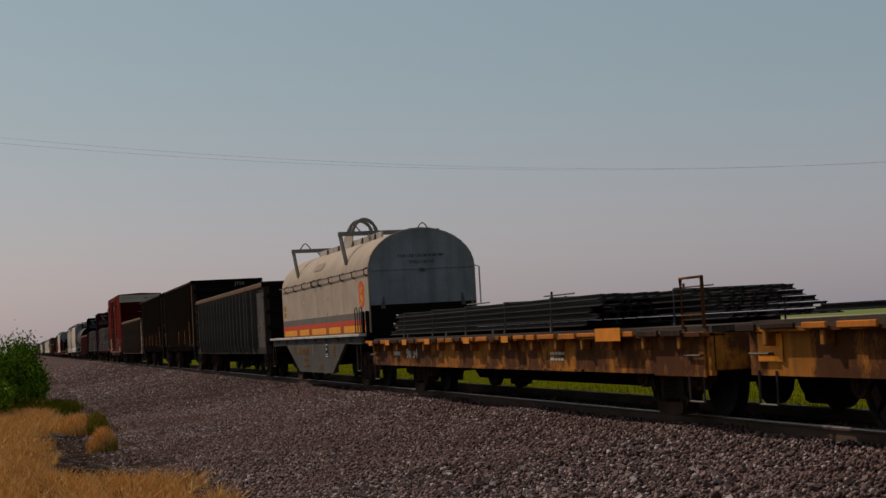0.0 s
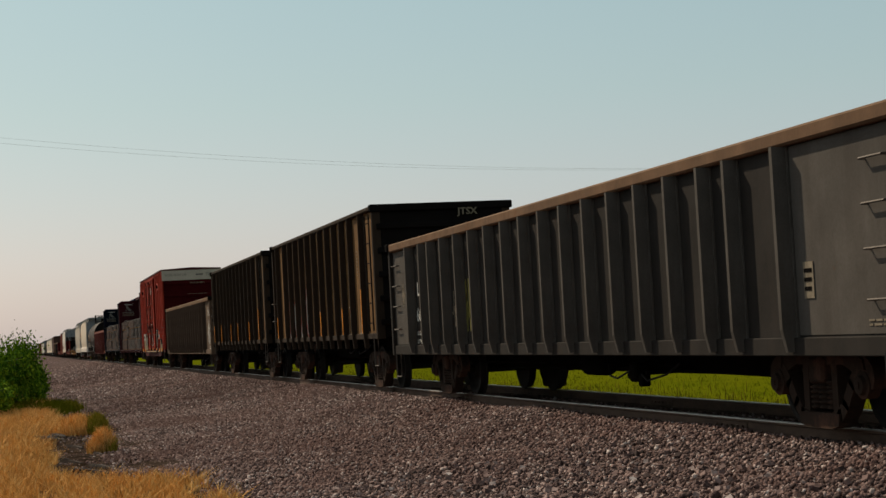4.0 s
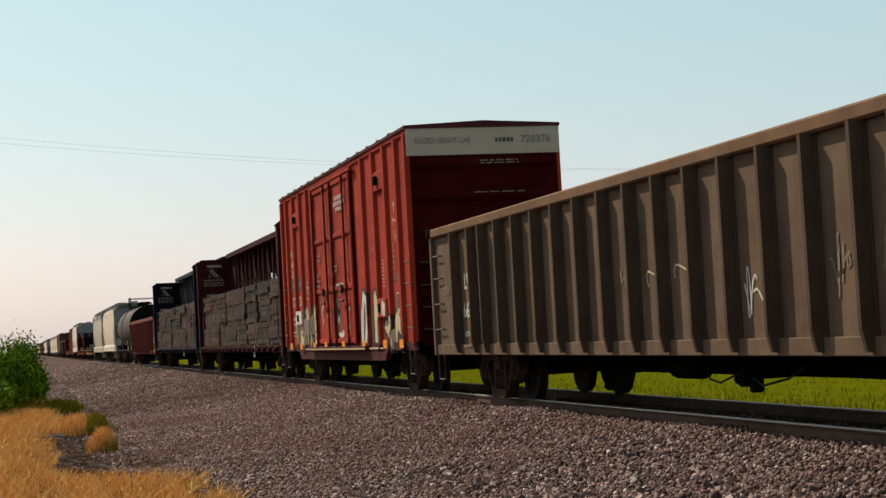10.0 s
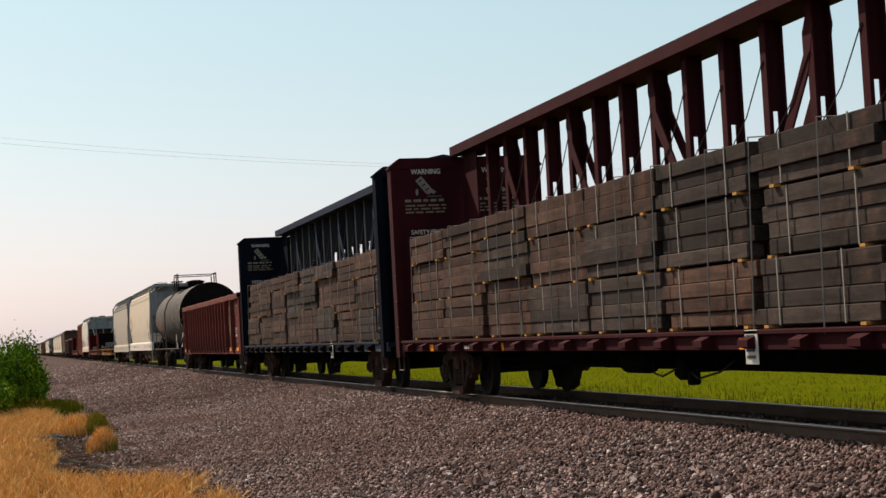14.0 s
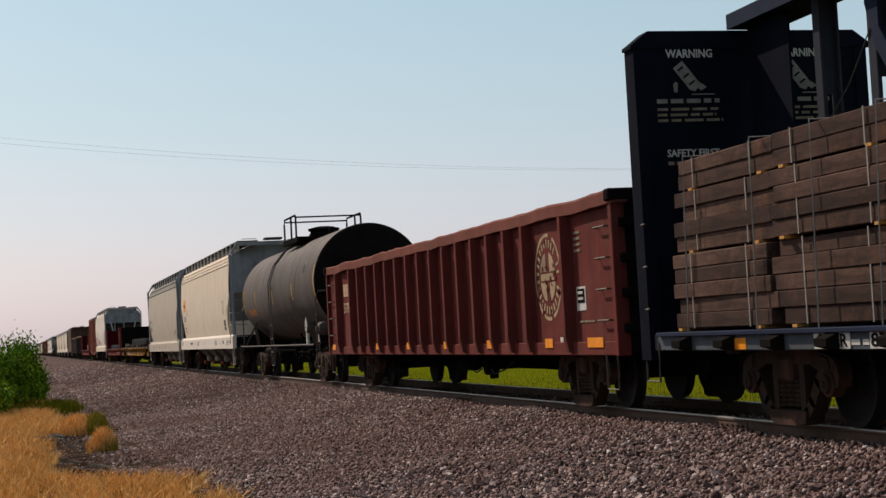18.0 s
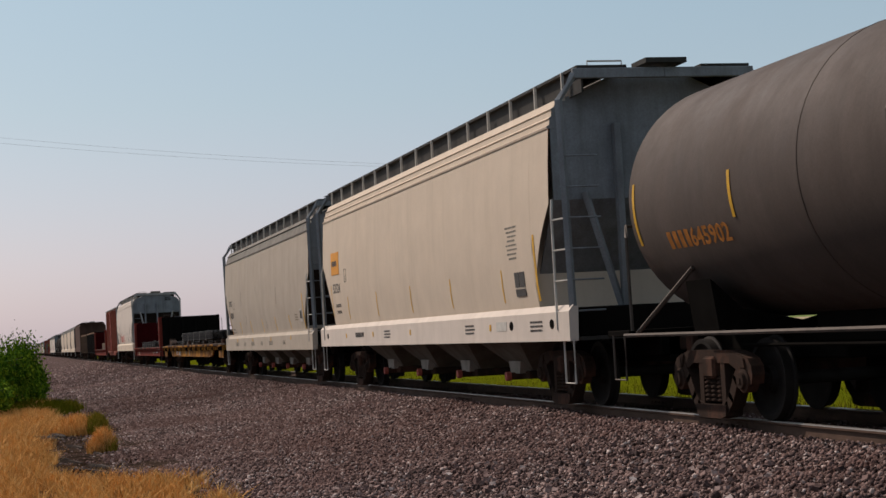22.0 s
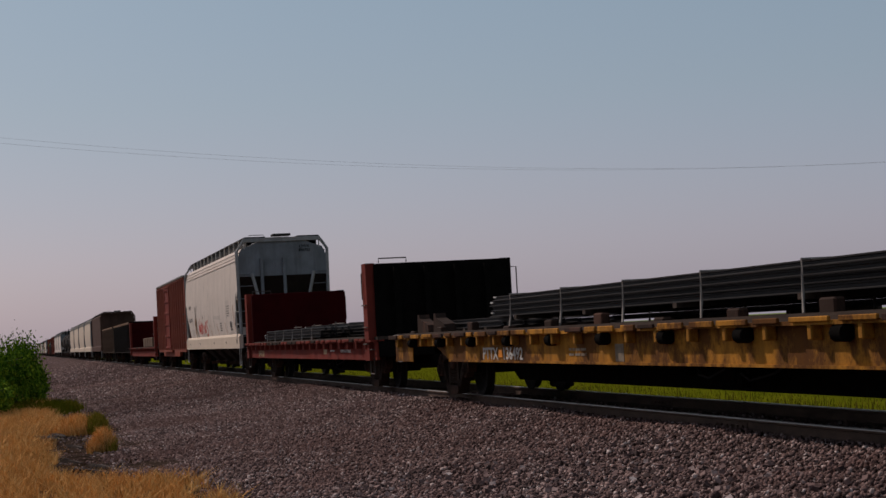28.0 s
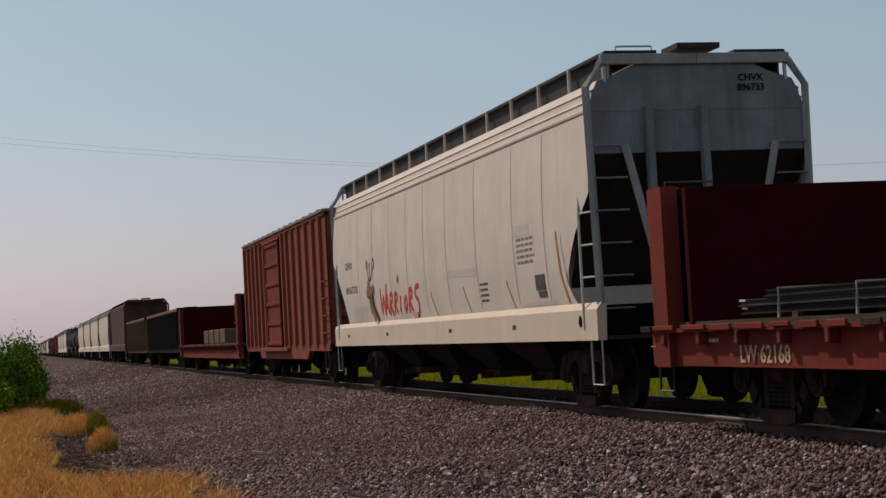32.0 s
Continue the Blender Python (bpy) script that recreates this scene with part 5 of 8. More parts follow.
    for x, z, q in ((5.08, 2.18, 0.045), (5.22, 2.24, 0.035), (5.14, 2.04, 0.05), (5.26, 1.98, 0.04), (5.1, 1.9, 0.035)):
        part("herald_mark", Geo().prism([(x - q * 2, z - q), (x + q, z - q * 1.3), (x + q * 2, z + q * 0.6), (x - q, z + q)], "y", -hw - 0.008, -hw - 0.0055), "orange_panel", hood)
    for z in (1.85, 2.04):
        part("bar_mark", Geo().box(-6.22, -5.75, -hw - 0.004, -hw - 0.001, z - 0.07, z + 0.07), "letter_orange", hood, "short dull orange bar")
    rnd = random.Random(17)
    for x, z0, z1, q in ((0.06, 2.0, 2.45, 0.03), (1.47, 1.9, 2.5, 0.035), (2.97, 1.72, 2.52, 0.06), (-1.6, 2.0, 2.3, 0.05), (-2.9, 2.0, 2.4, 0.05), (-0.6, 1.9, 2.3, 0.04), (2.0, 2.2, 2.45, 0.02)):
        strokes(hood, -hw - 0.0012, [[(x + rnd.uniform(-0.03, 0.03), z1 + (z0 - z1) * k / 4) for k in range(5)]], q, "hood_streak", "rust_run", "faint rusty run down the side")
    part("scratch", Geo().prism([(-2.78, 2.14), (-2.62, 2.16), (-2.68, 2.03)], "y", -hw - 0.004, -hw - 0.001), "letter", hood)
    part("scratch", Geo().prism([(-0.58, 1.88), (-0.46, 1.88), (-0.52, 1.76)], "y", -hw - 0.004, -hw - 0.001), "hood_patch", hood)
    for x, z in ((0.98, 2.12), (2.1, 1.72), (0.8, 1.74), (-4.6, 1.78)):
        part("scratch", Geo().box(x - 0.02, x + 0.02, -hw - 0.004, -hw - 0.001, z - 0.04, z + 0.04), "iron", hood)
    g = Geo()
    rows = [math.asin((2.9 + 0.03 * k - zs) / (zt - zs)) for k in range(7)]
    for k, (qa, qb) in enumerate(zip(rows, rows[1:])):
        ya, yb = -(hw + 0.012) * math.cos(qa), -(hw + 0.012) * math.cos(qb)
        za, zb = zs + (zt - zs + 0.012) * math.sin(qa), zs + (zt - zs + 0.012) * math.sin(qb)
        g.add([(-1.29, ya, za), (-0.05, ya, za), (-0.05, yb, zb), (-1.29, yb, zb)], [(0, 1, 2, 3)])
    part("hood_patch", g, "hood_patch", hood, "faded tan patch")
    text("FOR USE ON", 0.10, "letter_dark", car, hr + 0.033, -0.26, 2.85, near=None, align="CENTER")
    bars(car, hr + 0.033, 0.3, 2.885, 0.5, 0.12, 1, "letter_dark", end=True)
    text("THRU 720149", 0.10, "letter_dark", car, hr + 0.033, 0.0, 2.71, near=None, align="CENTER")
    bars(car, -1.86, -w - 0.048, 0.83, 0.55, 0.3, 1, "letter_brown", name="railroad_mark")
    text("720093", 0.26, "letter_brown", car, -0.9, -w - 0.048, 0.74, width=1.0)
    bars(car, -2.6, -w - 0.048, 0.88, 0.3, 0.36, 7, "letter_brown")
    text("LD LMT 228400", 0.11, "letter_brown", car, -0.85, -w - 0.048, 0.58, width=0.7)
    text("LT WT 57600", 0.11, "letter_brown", car, -0.85, -w - 0.048, 0.42, width=0.7)
    bars(car, 3.15, -w - 0.048, 0.86, 0.42, 0.4, 6, "letter_brown")
    strokes(car, -w - 0.046, [[(0.35 + 0.11 * math.cos(0.5 * k), 0.86 + 0.14 * math.sin(0.5 * k)) for k in range(14)], [(0.25, 0.95), (0.45, 0.75)], [(0.3, 0.72), (0.42, 0.98)]], 0.018, "letter_faint", "worn_herald", "worn pale round herald")
    part("data_panel", Geo().tube([(2.06, -w - 0.046, 0.7), (2.41, -w - 0.046, 0.7), (2.41, -w - 0.046, 0.98), (2.06, -w - 0.046, 0.98), (2.06, -w - 0.046, 0.7)], 0.012, 4), "letter", car, "white outlined data box")
    part("data_panel_face", Geo().box(2.1, 2.37, -w - 0.044, -w - 0.041, 0.74, 0.94), "end_dark", car)
    bars(car, 2.24, -w - 0.047, 0.76, 0.26, 0.06, 1, "letter")
    bars(car, 2.2, -w - 0.047, 0.88, 0.16, 0.12, 1, "letter")
    bars(car, 1.82, -w - 0.047, 0.92, 0.16, 0.14, 2, "letter_faint")
    bars(car, 1.4, -w - 0.048, 0.46, 0.6, 0.14, 3, "letter_brown")
    for e in (-1, 1):
        coupler(car, e * (L / 2 - 0.2), e)
        part("end_platform", Geo().box(min(e * (L / 2 - 0.7), e * L / 2), max(e * (L / 2 - 0.7), e * L / 2), -1.45, 1.45, 1.15, 1.22), "under", car)
        stirrup(car, e * (L / 2 - 0.35) - 0.2, -w - 0.06, 0.95, h=0.55)
    for xa in (5.84, 6.34):
        part("end_hand_rail", Geo().tube([(xa, -w - 0.03, 1.2), (xa, -w - 0.03, 1.73), (xa + 0.04, -w - 0.03, 1.78), (xa + 0.22, -w - 0.03, 1.78), (xa + 0.26, -w - 0.03, 1.73), (xa + 0.26, -w - 0.03, 1.2)], 0.013, 6), "iron", car)
        part("end_post", Geo().box(xa + 0.16, xa + 0.3, -w + 0.06, -w + 0.13, 1.2, 1.7, 0.02), "under", car)
    part("end_hand_rail", Geo().tube([(hr + 0.0, hw, 2.62), (hr + 0.05, hw + 0.1, 2.58), (hr + 0.05, hw + 0.1, 1.75), (hr, hw, 1.72)], 0.018, 6), "white_iron", car)
    tc = L / 2 - 2.0
    truck(car, -tc)
    truck(car, tc)
    part("center_sill", Geo().box(-L / 2, L / 2, -0.4, 0.4, 0.5, 0.95), "under", car)
    return stand(car, c)


def box_car(x0, x1, label, mat, zt, ribs, doors, zb=0.72, end_white=False, roof="grey_roof", group="box cars", panel_mat=None, turning=True, step=(-4.5, 4.5), sill=None):
    """Box car with outside posts, sliding or plug doors with lock rods, ribbed peaked roof."""
    L, c = x1 - x0, (x0 + x1) / 2
    car = thing("box_car", label, "box car", group)
    w = 1.46
    for s in (-1, 1):
        part("side_wall", Geo().box(-L / 2, L / 2, s * w - 0.02, s * w + 0.02, zb + 0.2, zt - 0.14), mat, car)
        part("top_plate", Geo().box(-L / 2, L / 2, s * w - 0.06, s * w + 0.08, zt - 0.2, zt - 0.06, 0.015), mat, car)
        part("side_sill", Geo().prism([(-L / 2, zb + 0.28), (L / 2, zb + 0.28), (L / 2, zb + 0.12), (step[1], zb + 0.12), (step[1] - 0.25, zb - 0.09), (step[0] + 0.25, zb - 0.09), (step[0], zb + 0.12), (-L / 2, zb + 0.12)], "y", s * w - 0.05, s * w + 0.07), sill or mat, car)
    post = Geo().prism([(-0.13, 0), (-0.085, -0.075), (0.085, -0.075), (0.13, 0)], "z", zb + 0.24, zt - 0.18).mesh("side_post", mat)
    for x in ribs:
        part("side_post", post, mat, car, at=(x, -w - 0.02, 0))
        if abs(x) > L / 2 - 3:
            part("side_post", post, mat, car, at=pose(x, w + 0.02, 0, 0, 0, 180))
    for e in (-1, 1):
        xe = e * (L / 2 - 0.02)
        # The red car's ends take darker wine: their shade is put into the paint.
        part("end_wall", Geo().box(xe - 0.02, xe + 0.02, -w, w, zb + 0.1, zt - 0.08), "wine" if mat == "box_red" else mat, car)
        for k in range(6):
            z = zb + 0.5 + (zt - zb - 1.3) * k / 5
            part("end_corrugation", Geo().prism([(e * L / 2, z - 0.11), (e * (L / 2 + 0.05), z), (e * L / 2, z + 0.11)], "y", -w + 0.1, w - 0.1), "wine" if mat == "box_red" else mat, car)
        if end_white:
            part("end_band", Geo().box(min(e * L / 2, e * (L / 2 + 0.012)), max(e * L / 2, e * (L / 2 + 0.012)), -w - 0.06, w + 0.06, zt - 0.62, zt - 0.06), "grey_hopper", car, "dirty white band at the top of the end")
        coupler(car, e * (L / 2 - 0.05), e)
        stirrup(car, e * (L / 2 - 0.35) - 0.2, -w - 0.06, zb + 0.12, h=0.45)
        for k in range(4):
            grab(car, e * (L / 2 - 0.3) - 0.24, -w - 0.02, zb + 0.55 + 0.42 * k, 0.48)
        for k in range(4):
            end_grab(car, e * (L / 2 + 0.02), -1.35, zb + 0.5 + 0.42 * k, 0.45, e)
    part("roof", Geo().prism([(-w - 0.09, zt - 0.10), (-w - 0.09, zt - 0.04), (0, zt + 0.03), (w + 0.09, zt - 0.04), (w + 0.09, zt - 0.10)], "x", -L / 2 - 0.03, L / 2 + 0.03), roof, car, "weathered galvanised roof")
    rr = Geo().prism([(-w - 0.08, zt - 0.05), (-w - 0.08, zt - 0.005), (0, zt + 0.06), (w + 0.08, zt - 0.005), (w + 0.08, zt - 0.05)], "x", -0.05, 0.05).mesh("roof_rib", roof)
    for k in range(int(L / 1.05)):
        part("roof_rib", rr, roof, car, at=(-L / 2 + 0.5 + 1.05 * k, 0, 0))
    for x0d, x1d in doors:
        dm = panel_mat or mat
        d = part("door", Geo().box(x0d, x1d, -w - 0.09, -w - 0.03, zb + 0.28, zt - 0.3, 0.012), dm, car, "sliding plug door")
        n = 4 if panel_mat is None else 6
        for k in range(n):
            z = zb + 0.35 + (zt - zb - 0.75) * k / (n - 1)
            part("door_brace", Geo().box(x0d + 0.03, x1d - 0.03, -w - 0.125, -w - 0.09, z - 0.055, z + 0.055, 0.012), dm, d)
        if panel_mat is None:
            for x in (x0d + 0.12, x1d - 0.6):
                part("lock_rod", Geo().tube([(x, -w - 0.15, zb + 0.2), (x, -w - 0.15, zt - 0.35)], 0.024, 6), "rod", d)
                for z in (zb + 0.45, 1.9, 2.6, 3.4, zt - 0.55):
                    part("rod_bracket", shared(("rod_bracket",), lambda: Geo().box(-0.05, 0.05, -0.045, 0.02, -0.05, 0.05, 0.01).mesh("rod_bracket", "box_red")), "box_red", d, at=(x, -w - 0.14, z))
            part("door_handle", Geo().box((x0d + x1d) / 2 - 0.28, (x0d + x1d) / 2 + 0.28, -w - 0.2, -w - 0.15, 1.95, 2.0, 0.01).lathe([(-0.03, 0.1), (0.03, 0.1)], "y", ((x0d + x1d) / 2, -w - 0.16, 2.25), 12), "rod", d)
        for x in (x0d + 0.05, x1d - 0.05):
            part("door_edge", Geo().box(x - 0.05, x + 0.05, -w - 0.12, -w - 0.03, zb + 0.25, zt - 0.28, 0.01), dm, d)
    if doors:
        a, b = min(d[0] for d in doors), max(d[1] for d in doors)
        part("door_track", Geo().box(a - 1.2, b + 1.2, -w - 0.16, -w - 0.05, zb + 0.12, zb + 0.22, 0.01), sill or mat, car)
        part("door_track", Geo().box(a - 0.3, b + 0.3, -w - 0.14, -w - 0.05, zt - 0.32, zt - 0.24, 0.01), mat, car)
    tc = L / 2 - 2.2
    truck(car, -tc, turning)
    truck(car, tc, turning)
    underbody(car, L, tc, 0.6)
    part("floor", Geo().box(-L / 2, L / 2, -w, w, zb + 0.1, zb + 0.2), "under", car)
    return stand(car, c), L, w


def centerbeam(x0, x1, label, mat, seed, gap_at=None):
    """Centerbeam flat car: end bulkheads, open truss along the middle, deck with riser plates."""
    L, c = x1 - x0, (x0 + x1) / 2
    car = thing("centerbeam_flat_car", label, "flat car", "centerbeam cars")
    w, zd, zt = 1.45, 1.0, 4.5
    dark, posts = ("navy_deep", "post_blue") if mat == "navy" else (mat, mat)
    for s in (-1, 1):
        part("side_sill", Geo().box(-L / 2, L / 2, s * w - 0.04, s * w + 0.04, zd - 0.19, zd - 0.0, 0.01), "sill_blue" if mat == "navy" else mat, car)
        ch = Geo().prism([(s * (w + 0.04), zd - 0.02), (s * (w + 0.19), zd - 0.08), (s * (w + 0.19), zd - 0.15), (s * (w + 0.04), zd - 0.19)], "x", -0.12, 0.12).mesh("winch", "end_dark" if mat == "navy" else mat)
        for k in range(18):
            part("winch", ch, mat, car, at=(-L / 2 + 1.3 + (L - 2.6) * k / 17, 0, 0))
        part("deck_edge", Geo().box(-L / 2 + 0.5, L / 2 - 0.5, s * w - 0.1, s * w + 0.10, zd - 0.03, zd + 0.02, 0.008), mat, car)
    part("deck", Geo().box(-L / 2, L / 2, -w, w, zd - 0.10, zd + 0.0), mat, car)
    part("top_chord", Geo().prism([(-0.32, zt + 0.12), (-0.32, zt + 0.3), (0, zt + 0.36), (0.32, zt + 0.3), (0.32, zt + 0.12)], "x", -L / 2 + 0.3, L / 2 - 0.3), mat, car)
    n = int((L - 3.0) / 1.19)
    zc = zt + 0.14
    post = Geo().box(-0.08, 0.08, -0.12, -0.09, zd, zc, 0.006).box(-0.08, 0.08, 0.09, 0.12, zd, zc, 0.006)
    for z0, z1 in ((zd, 2.75), (3.08, 3.24), (3.55, zc)):
        post.box(-0.012, 0.012, -0.09, 0.09, z0, z1)
    for z0, z1 in ((2.75, 3.08), (3.24, 3.55)):
        post.box(-0.012, 0.012, -0.09, -0.035, z0, z1).box(-0.012, 0.012, 0.03, 0.09, z0, z1)
    pm = post.mesh("truss_post", posts)
    xs = [-1.19 * (n - 1) / 2 + 1.19 * k for k in range(n)]
    for k, x in enumerate(xs):
        part("truss_post", pm, mat, car, at=(x, 0, 0))
    dx = xs[1] - xs[0]
    for k in range(1, n - 1, 3):
        s = 1 if k < n / 2 else -1
        a = xs[k] if s > 0 else xs[k + 1]
        pts = [(a - s * 0.04, zc), (a + s * 0.16, zc - 0.35), (a + s * 0.16, zc - 0.6), (a + s * dx * 0.97, zd + 1.75), (a + s * dx * 0.97, zd + 1.5), (a + s * 0.06, zc - 0.78), (a - s * 0.1, zc - 0.3)]
        part("truss_diagonal", Geo().prism(pts, "y", -0.125, -0.10), mat, car)
        part("truss_diagonal", Geo().prism(pts, "y", 0.10, 0.125), mat, car)
    for k in range(1, n - 1, 1):
        part("tie_down_cable", Geo().tube([(xs[k], -0.13, zt - 0.35 - 0.1 * (k % 2)), (xs[k] - 0.5, -0.14, zt - 0.95), (xs[k] - 1.05, -0.13, zt - 1.3)], 0.009, 4), "iron", car)
    for e in (-1, 1):
        xa, xb = sorted((e * (L / 2 - 0.03), e * (L / 2 - 0.32)))
        bh = part("bulkhead", Geo().box(e * (L / 2 - 0.25) - 0.05, e * (L / 2 - 0.25) + 0.05, -w, w, zd, 4.43), dark, car, "tall solid end bulkhead")
        part("bulkhead_gusset", Geo().prism([(e * (L / 2 - 0.45), zt + 0.12), (e * (L / 2 - 1.5), zt + 0.12), (e * (L / 2 - 1.5), zd + 1.6), (e * (L / 2 - 1.2), zd), (e * (L / 2 - 0.45), zd)], "y", -0.12, -0.09), dark, bh)
        for s in (-1, 1):
            part("bulkhead_post", Geo().prism([(xa, zd - 0.3), (xb, zd - 0.3), (xb, 4.41), (xa, 4.41)], "y", s * w - 0.1, s * w + 0.06), dark, bh)
        part("bulkhead_cap", Geo().prism([(-w - 0.13, 4.40), (-w - 0.13, 4.44), (-1.35, 4.61), (1.35, 4.61), (w + 0.13, 4.44), (w + 0.13, 4.40)], "x", xa, xb), dark, bh)
        coupler(car, e * (L / 2 - 0.1), e)
        stirrup(car, e * (L / 2 - 0.25) - 0.2, -w - 0.05, zd - 0.1, h=0.45)
        for k in range(3):
            part("grab_iron", Geo().tube([(e * (L / 2 - 0.05), -w - 0.06, 1.3 + 0.5 * k), (e * (L / 2 - 0.05) - e * 0.36, -w - 0.12, 1.3 + 0.5 * k)], 0.014, 5), "iron", bh)
    part("hand_hold", Geo().tube([(L / 2 - 0.5, -w - 0.07, 1.2), (L / 2 - 0.5, -w - 0.12, 1.25), (L / 2 - 0.5, -w - 0.12, 2.4), (L / 2 - 0.5, -w - 0.07, 2.45)], 0.018, 5), mat, car)
    part("reflector", Geo().box(L / 2 - 0.12, L / 2 - 0.06, -w - 0.066, -w - 0.061, 1.2, 2.05), "reflector", car, "tall amber reflective strip")
    # warning board on the inner face that looks forward
    xi = -L / 2 + 0.31
    for y in (-0.83, 0.62):
        text("WARNING", 0.14, "letter", car, xi, y, 4.29, near=None, width=0.6)
        part("pictogram", Geo().prism([(y - 0.22, 4.16), (y - 0.10, 4.25), (y + 0.12, 3.97), (y + 0.05, 3.88), (y - 0.02, 3.9)], "x", xi, xi + 0.004).prism([(y + 0.06, 3.94), (y + 0.13, 3.98), (y + 0.2, 3.93), (y + 0.13, 3.89)], "x", xi, xi + 0.0035).prism([(y - 0.22, 3.87), (y - 0.18, 3.87), (y - 0.17, 3.98), (y - 0.2, 4.0), (y - 0.23, 3.96)], "x", xi, xi + 0.004).box(xi, xi + 0.004, y, y + 0.3, 3.838, 3.85), "letter_fade", car, "worn pictogram of a tipping car")
        for k in range(3):
            part("pictogram_bar", Geo().prism([(y - 0.17 + 0.07 * k, 4.14 - 0.085 * k), (y - 0.10 + 0.07 * k, 4.19 - 0.085 * k), (y - 0.085 + 0.07 * k, 4.17 - 0.085 * k), (y - 0.155 + 0.07 * k, 4.12 - 0.085 * k)], "x", xi + 0.0045, xi + 0.006), dark, car)
        bars(car, xi + 0.002, y - 0.02, 3.765, 0.86, 0.11, 1, "letter_fade", end=True)
        bars(car, xi + 0.002, y - 0.02, 3.60, 0.86, 0.2, 3, "letter_faint", end=True)
        text("SAFETY FIRST", 0.12, "letter", car, xi, y - 0.02, 3.1, near=None, width=0.67)
        bars(car, xi + 0.002, y - 0.05, 3.02, 0.6, 0.09, 1, "letter_faint", end=True)
    for k in range(5):
        x = -L / 2 + 2.2 + (L - 4.4) * k / 4
        reflect(car, x + 0.5, -w - 0.045, zd - 0.12, 0.3, 0.12)
    part("data_panel", Geo().box(5.1, 5.4, -w - 0.10, -w - 0.09, zd - 0.33, zd + 0.02, 0.002), "letter", car, "white data placard")
    bars(car, 5.25, -w - 0.105, zd - 0.15, 0.22, 0.28, 4, "letter_dark")
    bars(car, -L / 2 + 5.5, -w - 0.045, zd - 0.12, 1.0, 0.11, 1)
    tc = L / 2 - 2.9
    truck(car, -tc)
    truck(car, tc)
    underbody(car, L, tc, 0.62)
    stand(car, c)
    # web straps from the truss over the load to the winches
    rnd = random.Random(seed + 5)
    for k in range(15):
        x = -L / 2 + 1.6 + (L - 3.4) * k / 14 + rnd.uniform(-0.25, 0.25)
        a = rnd.uniform(-0.12, 0.12)
        part("tie_down_strap", Geo().tube([(x + a * 0.7, -0.75, 3.0), (x + a * 0.6, -w - 0.02, 2.98), (x + a * 0.3, -w - 0.035, 2.1), (x, -w - 0.06, zd - 0.04)], 0.010, 4), "strap", car, "pale web strap holding the load down")
    # the load: bundles of ties on both sides of the truss
    rnd = random.Random(seed)
    tl, th, td = 2.55, 0.168, 0.22
    cols = int((L - 1.0) / (tl + 0.01))
    mes = [shared(("tie_timber", q, m), lambda: Geo().box(-tl / 2 + 0.03 * q, tl / 2 - 0.02 * q, -td / 2 + 0.01 * q, td / 2, 0, th - 0.002 - 0.002 * q, 0.006 + 0.003 * q).mesh("tie_timber", m)) for m in ("timber", "timber_black") for q in (0, 1, 2)]
    start = -(cols * tl) / 2
    for side in (-1, 1):
        for k in range(cols):
            if gap_at is not None and k >= gap_at:
                shift = 0.16
            else:
                shift = 0.0
            z = zd + 0.06
            tiers = (4, 4, 3) if rnd.random() < 0.6 else (5, 4, 2)
            for ti, layers in enumerate(tiers):
                xo = start + tl * (k + 0.5) + shift + rnd.uniform(-0.03, 0.03)
                b = thing("tie_bundle", "strapped bundle of dark creosoted railway ties", "tie bundle", "tie bundles on the centerbeam cars")
                yo = side * (1.28 + rnd.uniform(-0.05, 0.05))
                dark = 3 if rnd.random() < (0.62 if k >= cols / 2 else 0.22) else 0
                for i in range(layers):
                    part("tie_timber", mes[dark + rnd.randrange(3)], "timber", b, at=pose(rnd.uniform(-0.09, 0.09), rnd.uniform(-0.022, 0.022), i * th, 0, 0, rnd.uniform(-0.4, 0.4) + (180 if rnd.random() < 0.5 else 0)))
                part("stack_core", shared(("inner", layers), lambda: Geo().box(-tl / 2 + 0.02, tl / 2 - 0.02, -0.40, 0.40, 0, layers * th - 0.01).mesh("stack_core", "timber")), "timber", b, at=(0, -side * 0.52, 0))
                if side < 0:
                    for sx in (-0.7, 0.65):
                        part("strap", shared(("strap", layers), lambda: Geo().box(-0.012, 0.012, -0.008, 0, -0.005, layers * th + 0.005).mesh("strap", "strap")), "strap", b, at=(sx + rnd.uniform(-0.1, 0.1), -td / 2 - 0.006, 0))
                for sx in (-0.9, 0.9):
                    part("dunnage", shared(("dun",), lambda: Geo().box(-0.05, 0.05, -0.5, 0.5, -0.03, 0).mesh("dunnage", "lumber")), "lumber", b, at=(sx + rnd.uniform(-0.2, 0.1), -side * 0.36, 0))
                LOADS.append((b, c + xo, yo, z))
                b.matrix_basis = pose(c + xo, D + yo, z)
                z += layers * th + 0.03
    return car


